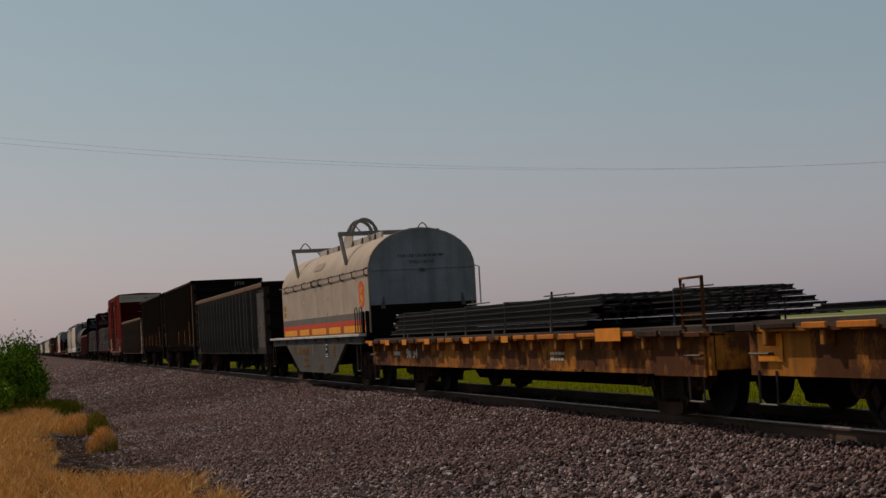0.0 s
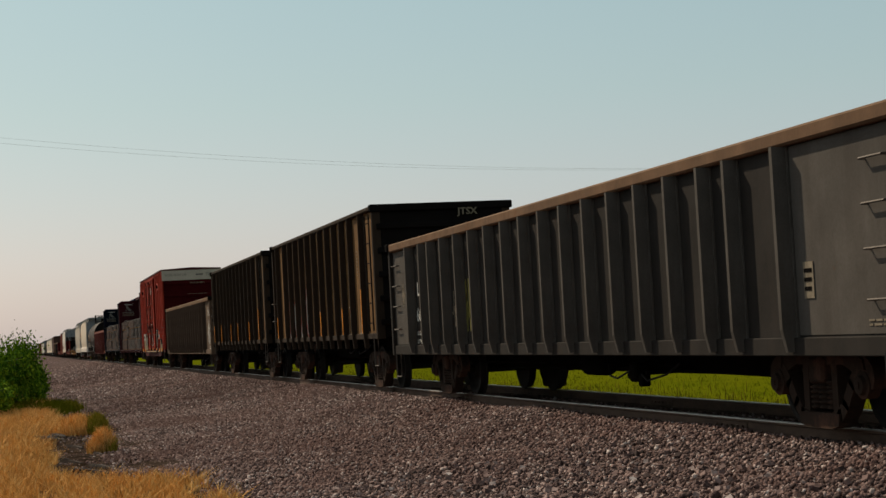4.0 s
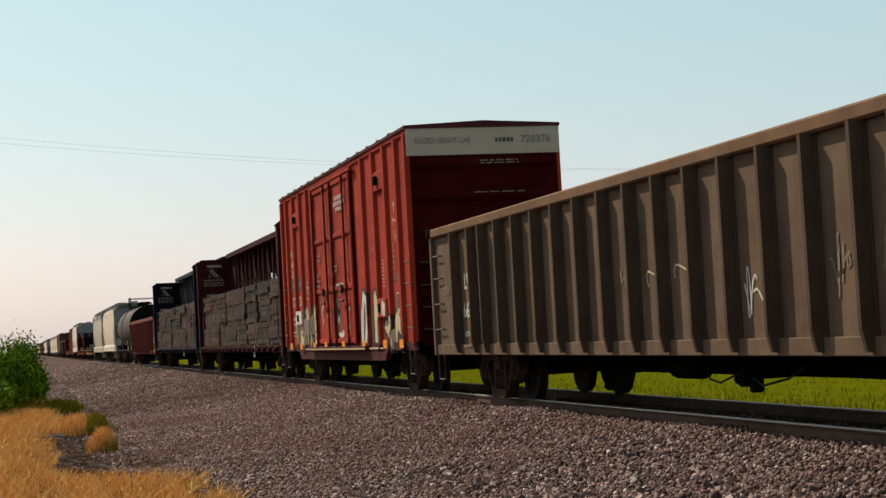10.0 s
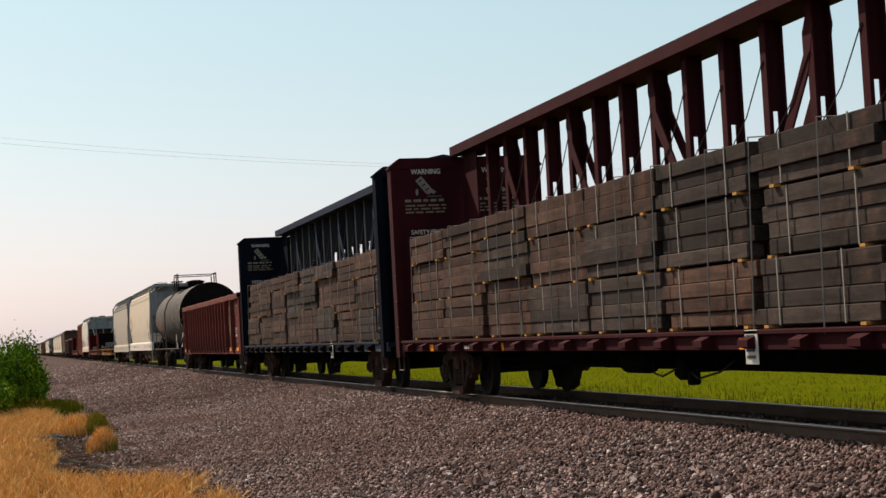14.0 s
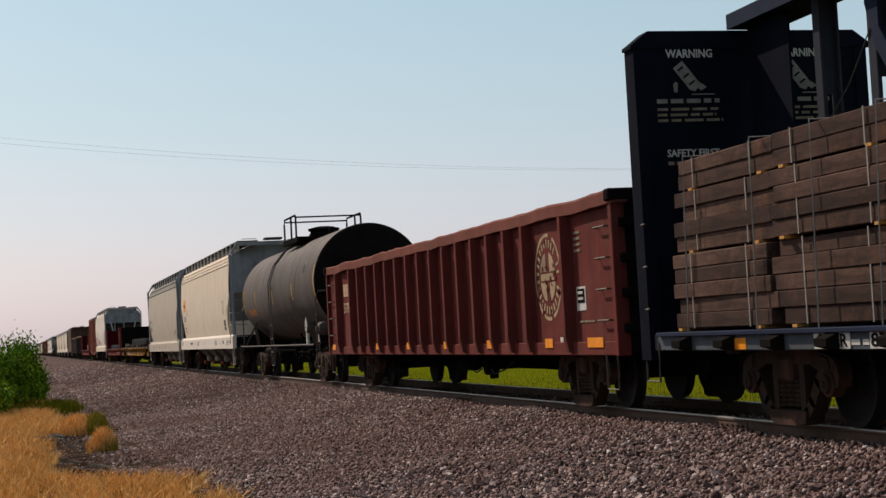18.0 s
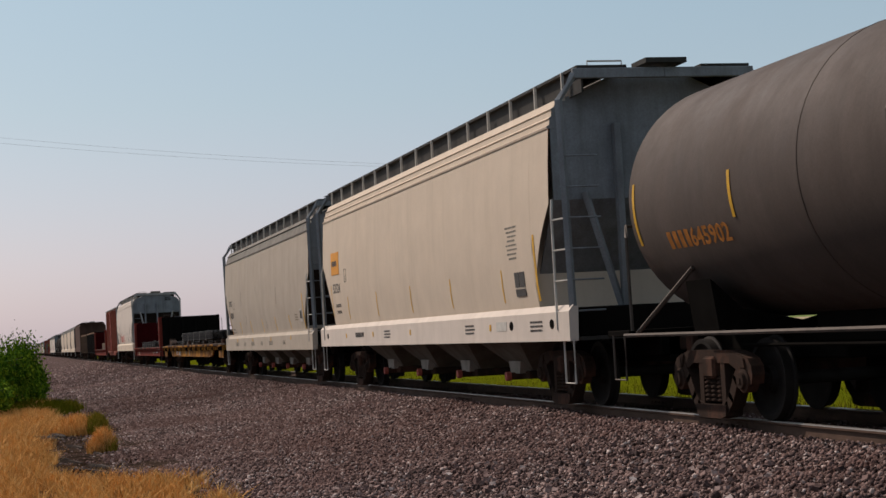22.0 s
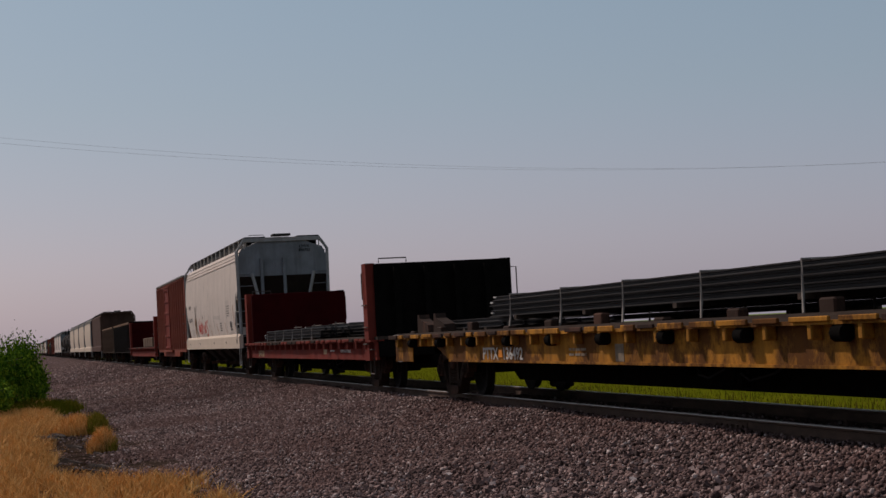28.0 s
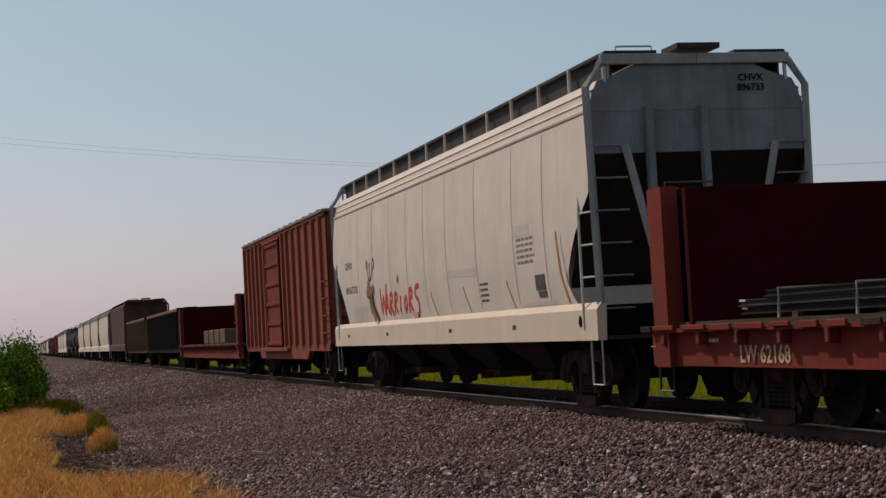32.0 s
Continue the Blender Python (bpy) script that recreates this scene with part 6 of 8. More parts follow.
def tank_car(x0, x1, label, mat="tank", r=1.455, zc=2.59, detail=True, turning=True):
    L, c = x1 - x0, (x0 + x1) / 2
    car = thing("tank_car", label, "tank car", "tank cars")
    h = L / 2 - 0.75
    ca, cb = -6.9, 6.98      # ends of the cylindrical shell
    head = [(0.0, r), (0.05, r - 0.025), (0.10, r - 0.10), (0.2, 1.1), (0.32, 0.7), (0.38, 0.3), (0.40, 0.01)]
    prof = [(ca - d, q) for d, q in reversed(head)] + [(0, r), (cb - 0.02, r)]
    tank = part("tank", Geo().lathe(prof, "x", (0, 0, zc), 56), mat, car, smooth=True)
    # The forward head faces away from the sun; its shade is painted black.
    part("tank_head", Geo().lathe([(cb - 0.02 + d, q - 0.001) for d, q in head], "x", (0, 0, zc), 56), "under", car, "rounded forward tank end, shade painted in as black", smooth=True)
    for x in (-2.4, 3.9):
        part("weld_band", Geo().lathe([(x - 0.015, r), (x - 0.015, r + 0.005), (x + 0.015, r + 0.005), (x + 0.015, r)], "x", (0, 0, zc), 56), mat, tank, smooth=True)
    for e in (-1, 1):
        part("saddle", Geo().prism([(-1.2, 1.0), (1.2, 1.0), (1.28, 1.6), (0.9, 1.25), (0, 1.05), (-0.9, 1.25), (-1.28, 1.6)], "x", e * (h - 1.7) - 0.35, e * (h - 1.7) + 0.35), "under", car)
        part("stub_sill", Geo().box(min(e * (h - 3.2), e * (L / 2)), max(e * (h - 3.2), e * (L / 2)), -0.28, 0.28, 0.66, 1.0, 0.02), "under", car)
        part("end_platform", Geo().box(min(e * (L / 2 - 0.75), e * L / 2), max(e * (L / 2 - 0.75), e * L / 2), -1.5, 1.5, 0.98, 1.06, 0.01), "under", car)
        coupler(car, e * (L / 2 - 0.1), e)
        stirrup(car, e * (L / 2 - 0.4) - 0.2, -1.5, 1.0, h=0.55)
        part("platform_rail", Geo().tube([(e * (L / 2 - 0.75), -1.45, 1.05), (e * (L / 2 - 0.72), -1.45, 2.2), (e * (L / 2 - 0.6), -1.4, 2.35), (e * (L / 2 - 0.35), -0.9, 2.35), (e * (L / 2 - 0.3), 0.9, 2.35), (e * (L / 2 - 0.6), 1.4, 2.35), (e * (L / 2 - 0.72), 1.45, 2.2), (e * (L / 2 - 0.75), 1.45, 1.05)], 0.022, 6), "iron", car)
        part("platform_brace", Geo().tube([(e * (L / 2 - 0.75), -1.4, 1.0), (e * (h - 1.4), -1.2, 1.75)], 0.03, 5), "iron", car)
    part("side_rail", Geo().tube([(-L / 2 + 0.75, -1.55, 1.0), (L / 2 - 0.75, -1.55, 1.0)], 0.026, 6), "iron", car)
    part("side_rail", Geo().tube([(-L / 2 + 0.75, 1.55, 1.0), (L / 2 - 0.75, 1.55, 1.0)], 0.03, 6), "white_iron", car)
    lx = -0.5
    for s in (-1, 1):
        path = [(0.55 * 0 + lx, s * 1.5, 0.42), (lx, s * 1.52, 1.6)] + [(lx, s * (r + 0.1) * math.cos(a), zc + (r + 0.1) * math.sin(a)) for a in [radians(q) for q in (-10, 10, 30, 50, 64)]]
        lad = part("ladder", Geo().tube(path, 0.02, 5).tube([(x + 0.42, y, z) for x, y, z in path], 0.02, 5), "iron", car)
        for k, (x, y, z) in enumerate(path[:-1]):
            x2, y2, z2 = path[k + 1]
            steps = max(1, int(math.dist((x, y, z), (x2, y2, z2)) / 0.38))
            for q in range(steps):
                u = q / steps
                part("rung", Geo().tube([(lx, y + (y2 - y) * u, z + (z2 - z) * u), (lx + 0.42, y + (y2 - y) * u, z + (z2 - z) * u)], 0.014, 5), "iron", lad)
    for dx in (0.05, 0.35):
        part("ladder_brace", Geo().tube([(lx + dx, -1.5, 0.5), (lx + dx + 0.82, -1.53, 1.02)], 0.018, 5), "iron", car)
    zt = zc + r
    pl = part("top_platform", Geo().box(-0.5, 2.0, -0.95, 0.95, zt - 0.04, zt + 0.02).box(-0.55, 2.05, -1.0, -0.9, zt - 0.12, zt + 0.02), "under", car)
    for s in (-1, 1):
        part("hand_rail", Geo().tube([(-0.5, s * 0.95, zt), (-0.5, s * 0.95, zt + 0.52), (-0.42, s * 0.95, zt + 0.66), (1.52, s * 0.95, zt + 0.66), (1.6, s * 0.95, zt + 0.58), (1.6, s * 0.95, zt - 0.15)], 0.028, 6), "under", pl)
        part("hand_rail_post", Geo().tube([(0.75, s * 0.95, zt), (0.75, s * 0.95, zt + 0.66)], 0.028, 6), "under", pl)
    for x in (-0.5, 1.6):
        part("hand_rail", Geo().tube([(x, -0.95, zt + 0.6), (x, 0.95, zt + 0.6)], 0.025, 6), "under", pl)
    part("manway", Geo().lathe([(zt - 0.1, 0.4), (zt + 0.22, 0.4), (zt + 0.24, 0.46), (zt + 0.3, 0.46), (zt + 0.36, 0.2)], "z", (0.8, 0, 0), 20), "under", pl, smooth=True)
    part("valve", Geo().lathe([(zt - 0.05, 0.1), (zt + 0.25, 0.1), (zt + 0.3, 0.05)], "z", (1.6, 0.1, 0), 10).lathe([(zt - 0.05, 0.1), (zt + 0.2, 0.1)], "z", (0.0, -0.2, 0), 10), "under", pl, smooth=True)

    def on_tank(x, z, w, hh, matn, name, label=""):
        """A marking that follows the curve of the shell."""
        g = Geo()
        m = 8
        v = []
        for i in range(m + 1):
            zz = z - hh / 2 + hh * i / m
            y = -math.sqrt(max(0.01, (r + 0.006) ** 2 - (zz - zc) ** 2))
            v += [(x - w / 2, y, zz), (x + w / 2, y, zz)]
        g.add(v, [(2 * i, 2 * i + 1, 2 * i + 3, 2 * i + 2) for i in range(m)])
        part(name, g, matn, tank, label)
    if detail:
        for x, z, hh in ((-6.75, 2.45, 0.75), (-3.97, 2.46, 0.5), (-0.35, 2.43, 0.42), (3.34, 2.47, 0.45), (6.86, 2.54, 0.95)):
            on_tank(x, z, 0.07, hh, "reflector_y", "reflector", "yellow reflective strip")
        lean = math.asin((zc - 2.1) / r)
        for k in range(4):
            on_tank(-5.85 + 0.17 * k, 2.08, 0.11, 0.2, "letter_rust", "railroad_mark")
        num = text("645902", 0.3, "letter_rust", car, -4.7, 0, 0, name="car_number", width=1.05, label="worn orange painted digits")
        num.matrix_basis = pose(-4.7, -(r + 0.012) * math.cos(lean) + 0.035, 1.98, 90 + math.degrees(lean), 0, 0)
        on_tank(5.0, 2.1, 0.9, 0.42, "tank_patch", "worn_patch", "faded stencil panel")
        on_tank(4.2, 1.98, 0.4, 0.26, "tank_patch", "worn_patch")
        on_tank(4.2, 1.98, 0.3, 0.18, "tank", "worn_patch")
        on_tank(3.0, 2.15, 0.6, 0.4, "tank_dark", "worn_patch", "darker repainted square")
        on_tank(3.3, 1.85, 0.25, 0.12, "tank_patch", "worn_patch")
        on_tank(5.2, 3.0, 0.3, 0.22, "tank_dark", "worn_patch")
        part("placard", Geo().prism([(6.1, 1.3), (6.26, 1.5), (6.1, 1.7), (5.94, 1.5)], "y", -1.57, -1.55), "letter", car, "white diamond hazard placard")
        part("placard_holder", Geo().box(6.03, 6.17, -1.56, -1.5, 1.0, 1.3), "white_iron", car)
        bars(car, 6.1, -1.575, 1.5, 0.16, 0.13, 2, "letter_dark")
        part("air_reservoir", Geo().lathe([(-0.42, 0.05), (-0.37, 0.17), (0.22, 0.17), (0.27, 0.05)], "x", (7.0, -1.25, 1.40), 16), mat, car, smooth=True)
        for dx in (-0.35, 0.1):
            part("reservoir_band", Geo().lathe([(dx * 0.8 - 0.02, 0.18), (dx * 0.8 + 0.02, 0.18)], "x", (7.0, -1.25, 1.40), 16), "iron", car)
        part("bottom_outlet", Geo().lathe([(0.62, 0.06), (0.7, 0.16), (1.0, 0.18)], "z", (0.3, 0, 0), 14).box(0.1, 0.5, -0.5, -0.1, 0.7, 0.9), "under", car)
        part("brake_pipe", Geo().tube([(-h + 2, -0.9, 0.84), (0.3, -0.9, 0.84), (0.5, -0.9, 0.78), (2.6, -0.9, 0.78), (2.8, -0.9, 0.84), (h - 2, -0.9, 0.84)], 0.022, 5).tube([(1.9, -0.9, 0.84), (1.9, -0.9, 0.66), (2.4, -0.9, 0.66)], 0.02, 5), "under", car)
        part("brake_valve", Geo().box(1.0, 1.3, -0.9, -0.6, 0.6, 0.85, 0.03).box(1.08, 1.2, -0.98, -0.9, 0.5, 0.66, 0.02), "under", car)
        for x in (0.5, 3.4, 4.6):
            part("pipe_bracket", Geo().box(x - 0.03, x + 0.03, -0.95, -0.85, 0.7, 1.15).box(x - 0.1, x + 0.1, -0.95, -0.87, 0.68, 0.74), "under", car)
        part("outlet_handle", Geo().tube([(2.6, -0.6, 1.12), (3.0, -1.15, 1.2), (3.25, -1.22, 1.3)], 0.03, 6), "under", car)
        part("outlet_handle", Geo().tube([(4.4, -0.6, 1.12), (4.8, -1.15, 1.2), (5.05, -1.22, 1.3)], 0.03, 6), "under", car)
        part("brake_reservoir", Geo().box(2.0, 2.35, -0.85, -0.6, 0.55, 0.85, 0.03), "under", car)
    part("center_sill", Geo().box(-h + 2.6, h - 2.6, -0.3, 0.3, 0.84, 1.2, 0.02), "under", car)
    tc = L / 2 - 2.2
    truck(car, -tc, turning)
    truck(car, tc, turning)
    return stand(car, c), L, h


# ---- the train, front to rear ----
# lead flat car, mostly past the camera
lead, L, w = flat_car(133.2, 155.0, "rusty orange flat car loaded with steel rails", "flat_orange", pockets=18, zs=0.56, zd=1.06)
rail_bundle(144.1, -10.2, 9.6, -1.35, 1.3, 1.17, 11, 1, "flat layer of dark steel rails", seed=2)
reflect(lead, -L / 2 + 0.5, -w - 0.045, 0.84, 0.55, 0.28)
# first flat car with stacks of rails
flat1, L, w = flat_car(114.55, 132.2, "rusty yellow-orange flat car stacked with steel rails", "flat_orange", pockets=16, zs=0.54, zd=1.03)
rail_bundle(123.37, -7.7, 4.4, -1.38, -0.35, 1.14, 6, 5, "banded near stack of long dark steel rails", seed=3, bands=5)
rail_bundle(123.37, -8.0, 6.5, -0.25, 1.3, 1.14, 9, 5, "long dark rail stack overhanging the car end", seed=4, bands=5, tip=-0.28, stagger=0.12)
bars(flat1, -L / 2 + 2.35, -w - 0.035, 0.78, 0.6, 0.16, 1, name="railroad_mark")
text("90 34", 0.24, "letter", flat1, -L / 2 + 3.6, -w - 0.035, 0.70, width=0.9)
bars(flat1, 3.6, -w - 0.035, 0.74, 0.7, 0.16, 2)
for x in (-8.2, -6.6, -5.1, -3.3, -0.6, 1.6):
    reflect(flat1, x, -w - 0.205, 1.0, 0.36, 0.1)
reflect(flat1, 6.1, -w - 0.205, 1.02, 0.9, 0.16)
part("hand_brake_frame", Geo().tube([(L / 2 - 0.75, -w - 0.02, 1.05), (L / 2 - 0.75, -w - 0.02, 1.62), (L / 2 - 0.15, -w - 0.02, 1.62), (L / 2 - 0.15, -w - 0.02, 1.05)], 0.022, 6).tube([(L / 2 - 0.75, -w - 0.02, 1.2), (L / 2 - 0.15, -w - 0.02, 1.2)], 0.018, 5), "flat_orange", flat1)
part("end_plate", Geo().box(L / 2 - 1.6, L / 2 - 0.1, -w - 0.06, -w - 0.03, 0.52, 1.02, 0.008), "flat_orange", flat1)

coil_car(100.4, 113.55, "light grey coil car with rounded hood and orange stripe")

# black gondola
gon, L, w = gondola(78.75, 98.75, "black ribbed mill gondola with worn pale rim", 0.79, 2.95, [-8.2, -7.1] + [-6.44 + 0.945 * k for k in range(14)] + [6.55, 7.7], "gon_black", "chord", "gondola cars", rib_mat="gon_black_rib", rib_w=0.06, rib_d=0.165)
for x in (-L / 2 + 0.25, L / 2 - 0.75):
    for z in (1.25, 1.7, 2.1, 2.5):
        grab(gon, x, -w - 0.012, z, 0.4)
for xa, xb in ((7.78, L / 2 - 0.125), (-L / 2 + 0.125, -8.3)):
    part("corner_plate", Geo().box(xa, xb, -w - 0.019, -w - 0.0125, 0.95, 2.78), "gon_black_rib", gon, "corner plate, paler with sunlight put into its paint")
text("LW", 0.36, "letter", gon, -7.66, -w - 0.02, 1.86)
text("6665", 0.36, "letter", gon, -7.66, -w - 0.02, 1.38, width=0.75)
text("LD LMT 2099", 0.11, "letter", gon, -7.7, -w - 0.02, 1.12, width=0.72)
text("LT WT  761", 0.11, "letter", gon, -7.7, -w - 0.02, 0.96, width=0.72)
rnd = random.Random(71)
strokes(gon, -w - 0.02, scribble(rnd, -8.95, 1.9, 0.5, 0.5, 4, 6), 0.012, "letter_faint", label="pale chalk scrawl")
strokes(gon, -w - 0.02, scribble(rnd, -4.25, 1.6, 0.5, 1.0, 3, 7), 0.03, "spray_lime", label="yellow-green spray scrawl")
strokes(gon, -w - 0.02, scribble(rnd, -5.2, 1.5, 0.3, 0.8, 2, 6), 0.015, "letter_faint")
part("data_panel", Geo().box(7.95, 8.15, -w - 0.03, -w - 0.022, 1.3, 1.65), "letter_faint", gon)
bars(gon, 8.05, -w - 0.033, 1.48, 0.16, 0.26, 3, "end_dark")
bars(gon, L / 2 - 0.6, -w - 0.024, 1.05, 0.5, 0.08, 2, "letter_faint")

# two tall coal gondolas
for (a, b), mat, seed in (((63.13, 77.38), "coal_brown", 11), ((47.28, 61.28), "coal_dark", 12)):
    hi, L, w = gondola(a, b, "tall brown ribbed coal gondola with spray paint on the side" if seed == 11 else "tall dark olive ribbed coal gondola with white numbers", 1.12, 3.88,
                       [-6.15] + [-4.865 + 0.945 * k for k in range(11)] + [5.85], mat, "coal_rib", "tall coal gondolas", rib_mat="coal_rib", base_mat="coal_rib", rib_w=0.045, rib_d=0.13, w=1.42, drop=0.24, tc_in=2.0, chord_h=0.1, tall=True, end_mat="end_dark")
    text("JTSX", 0.2, "letter_faint", hi, L / 2 + 0.085, 0.55, 3.62, near=None, width=0.45)
    ladder(hi, L / 2 - 0.62, -w - 0.02, 1.25, 3.7, 0.42, 0.42, "end_dark")
    for k in range(2):
        grab(hi, -L / 2 + 0.12, -w - 0.09, 1.7 + 0.5 * k, 0.4)
    for x in ((-6.15, 0.805, 3.64) if seed == 11 else (-6.15, -3.92, -1.085, 0.805, 3.64)):
        reflect(hi, x, -w - 0.147, 1.5, 0.05, 0.6)
    reflect(hi, 5.85, -w - 0.147, 1.68, 0.05, 0.95)
    part("sticker", Geo().box(5.0, 5.16, -w - 0.018, -w - 0.014, 1.13, 1.24), "letter_faint", hi)
    text("JT", 0.40, "letter", hi, -4.40, -w - 0.02, 2.34, width=0.5)
    text("SX", 0.40, "letter", hi, -3.45, -w - 0.02, 2.34, width=0.5)
    if seed == 12:
        text("79", 0.40, "letter", hi, -4.40, -w - 0.02, 1.98, width=0.5)
        text("088", 0.40, "letter", hi, -3.41, -w - 0.02, 1.98, width=0.58)
        spray(hi, [[(-3.72, 1.9), (-3.55, 1.78), (-3.62, 1.62), (-3.5, 1.55)]], 0.1, 0.0, lambda q: -w - 0.012, [], ("spray_lime", "spray_lime"), "yellowish paint stain")
        text("20500", 0.11, "letter", hi, -3.66, -w - 0.02, 1.42, width=0.3)
        text("5500", 0.11, "letter", hi, -3.66, -w - 0.02, 1.26, width=0.28)
        spray(hi, [[(-6.7, 2.9), (-6.5, 2.98), (-6.6, 3.15), (-6.35, 3.1)]], 0.11, 0.0, lambda q: -w - 0.012, [], ("flat_red", "flat_red"), "faded red paint patch")
    bars(hi, 5.02, -w - 0.02, 2.76, 0.1, 0.6, 8, "letter_faint")
    bars(hi, 3.95, -w - 0.02, 1.82, 0.14, 0.05, 1, "letter")
    for x in (3.04, 3.98):
        part("stencil_frame", Geo().tube([(x - 0.2, -w - 0.016, 1.2), (x + 0.2, -w - 0.016, 1.2), (x + 0.2, -w - 0.016, 1.62), (x - 0.2, -w - 0.016, 1.62), (x - 0.2, -w - 0.016, 1.2)], 0.009, 4), "letter_faint", hi)
    if seed == 11:
        for k, top in enumerate((2.28, 2.26, 2.2, 2.46)):
            x = -4.41 + 0.945 * k
            bow = (0.05, -0.08, 0.1, -0.04)[k]
            spray(hi, [[(x - 0.22, 1.25 + 0.1 * (k % 2)), (x - 0.24 + bow, 1.7), (x - 0.16, top - 0.12), (x + bow, top + 0.05), (x + 0.2, top - 0.1), (x + 0.22 + bow, 1.75), (x + 0.2, 1.25)], [(x - 0.05, 1.35), (x + bow, 1.9), (x + 0.08, 1.6)]], 0.13, 0.04, lambda q: -w - 0.012, [], ("spray_white", "spray_red"), "white sprayed letter with a red rim")
        spray(hi, [[(4.0, 2.2), (4.1, 1.9), (3.95, 1.7)], [(2.9, 2.0), (3.0, 1.8)], [(-1.2, 1.9), (-1.1, 1.6)]], 0.03, 0.0, lambda q: -w - 0.012, [], ("flat_red", "flat_red"), "faint red spray marks")

# grey gondola with scrap
gon2, L, w = gondola(26.3, 46.2, "grey-brown ribbed mill gondola with chalk graffiti", 0.79, 3.0, [-8.2, -7.1] + [-6.44 + 0.945 * k for k in range(14)] + [6.55, 7.7], "gon_grey", "chord", "gondola cars", rib_mat="gon_rib", rib_w=0.06, rib_d=0.165)
for x in (-L / 2 + 0.2, L / 2 - 0.75):
    for z in (1.2, 1.65, 2.1, 2.5):
        grab(gon2, x, -w - 0.012, z, 0.4)
text("LW", 0.36, "letter", gon2, -7.66, -w - 0.02, 1.86)
text("6643", 0.36, "letter", gon2, -7.66, -w - 0.02, 1.38, width=0.75)
text("LD LMT", 0.12, "letter", gon2, -7.72, -w - 0.02, 1.06, width=0.6)
bars(gon2, -7.72, -w - 0.07, 0.9, 0.5, 0.08, 1, "letter_faint")
bars(gon2, L / 2 - 0.85, -w - 0.02, 1.0, 0.5, 0.14, 2)
rnd = random.Random(21)
strokes(gon2, -w - 0.02, scribble(rnd, 8.85, 1.6, 0.95, 1.1, 4, 7), 0.020, "spray_white", label="white scrawled graffiti")
strokes(gon2, -w - 0.02, scribble(rnd, 8.9, 2.4, 0.8, 0.4, 3, 5), 0.016, "spray_white")
strokes(gon2, -w - 0.02, [[(8.9 + 0.3 * math.cos(q), 1.5 + 0.32 * math.sin(q)) for q in [0.4 * k for k in range(17)]]], 0.022, "spray_white")
strokes(gon2, -w - 0.02, scribble(rnd, 7.25, 1.5, 0.55, 1.0, 3, 7), 0.014, "letter", label="whitish sprayed scrawl")
strokes(gon2, -w - 0.02, scribble(rnd, 6.2, 1.6, 0.3, 0.7, 2, 6), 0.016, "letter_faint")
strokes(gon2, -w - 0.02, scribble(rnd, 5.3, 1.6, 0.4, 0.7, 2, 5), 0.014, "letter_faint")
strokes(gon2, -w - 0.02, scribble(rnd, 3.45, 1.4, 0.6, 0.6, 2, 6), 0.014, "spray_white")
strokes(gon2, -w - 0.02, scribble(rnd, 0.8, 1.7, 0.6, 0.7, 1, 6), 0.012, "spray_tan")
strokes(gon2, -w - 0.02, scribble(rnd, 1.65, 1.75, 0.6, 0.7, 1, 6), 0.012, "spray_tan")
strokes(gon2, -w - 0.02, scribble(rnd, -0.3, 1.7, 0.3, 0.4, 2, 5), 0.012, "letter_faint")
strokes(gon2, -w - 0.02, scribble(rnd, -8.85, 1.95, 0.9, 0.35, 6, 5), 0.012, "letter_faint")

# red high-cube box car
POSTS = [-7.65, -6.85, -5.75, -4.65, -3.55, 3.5, 4.65, 5.75, 6.8, 7.65]
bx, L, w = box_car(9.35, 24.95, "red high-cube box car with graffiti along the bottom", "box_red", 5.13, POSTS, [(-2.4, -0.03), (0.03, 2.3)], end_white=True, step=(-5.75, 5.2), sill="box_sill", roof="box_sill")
text("EXCESS HEIGHT CAR", 0.15, "letter_fade", bx, L / 2 + 0.015, -0.8, 4.74, near=None, width=1.1)
text("728376", 0.2, "letter_fade", bx, L / 2 + 0.015, 1.05, 4.72, near=None, width=0.6)
bars(bx, L / 2 + 0.015, 0.45, 4.78, 0.42, 0.18, 1, "letter_dark", end=True)
bars(bx, L / 2 + 0.06, 0.3, 4.36, 0.8, 0.1, 2, "letter_faint", end=True)
bars(bx, L / 2 + 0.06, 0.3, 3.78, 1.1, 0.04, 1, "letter_faint", end=True)
for x, z in ((3.3, 3.55), (3.3, 2.55)):
    strokes(bx, -w - 0.03, scribble(random.Random(int(z * 10)), x, z, 0.5, 0.7, 3, 6), 0.012, "cap_pink", "chalk_scrawl", "thin pale pink chalk scrawl")
text("CLOSE AND LOCK\nBOTH DOORS BEFORE\nMOVING CAR", 0.13, "letter", bx, 1.15, -w - 0.13, 4.3)
text("728", 0.36, "letter_buff", bx, -6.28, -w - 0.024, 2.03, width=0.66)
text("376", 0.36, "letter_buff", bx, -5.18, -w - 0.024, 2.03, width=0.66)
for x in (-6.3, -5.2):
    part("mark_patch", Geo().box(x - 0.33, x + 0.33, -w - 0.026, -w - 0.021, 2.44, 2.8), "mark_patch", bx, "grey-blue repainted patch")
    bars(bx, x + 0.02, -w - 0.028, 2.6, 0.32, 0.24, 1, "letter_faint", "railroad_mark")
text("PLATE\nF", 0.13, "letter", bx, -4.12, -w - 0.024, 2.42)
part("plate_frame", Geo().tube([(-4.3, -w - 0.025, 2.18), (-3.94, -w - 0.025, 2.18), (-3.94, -w - 0.025, 2.6), (-4.3, -w - 0.025, 2.6), (-4.3, -w - 0.025, 2.18)], 0.012, 4), "letter", bx)
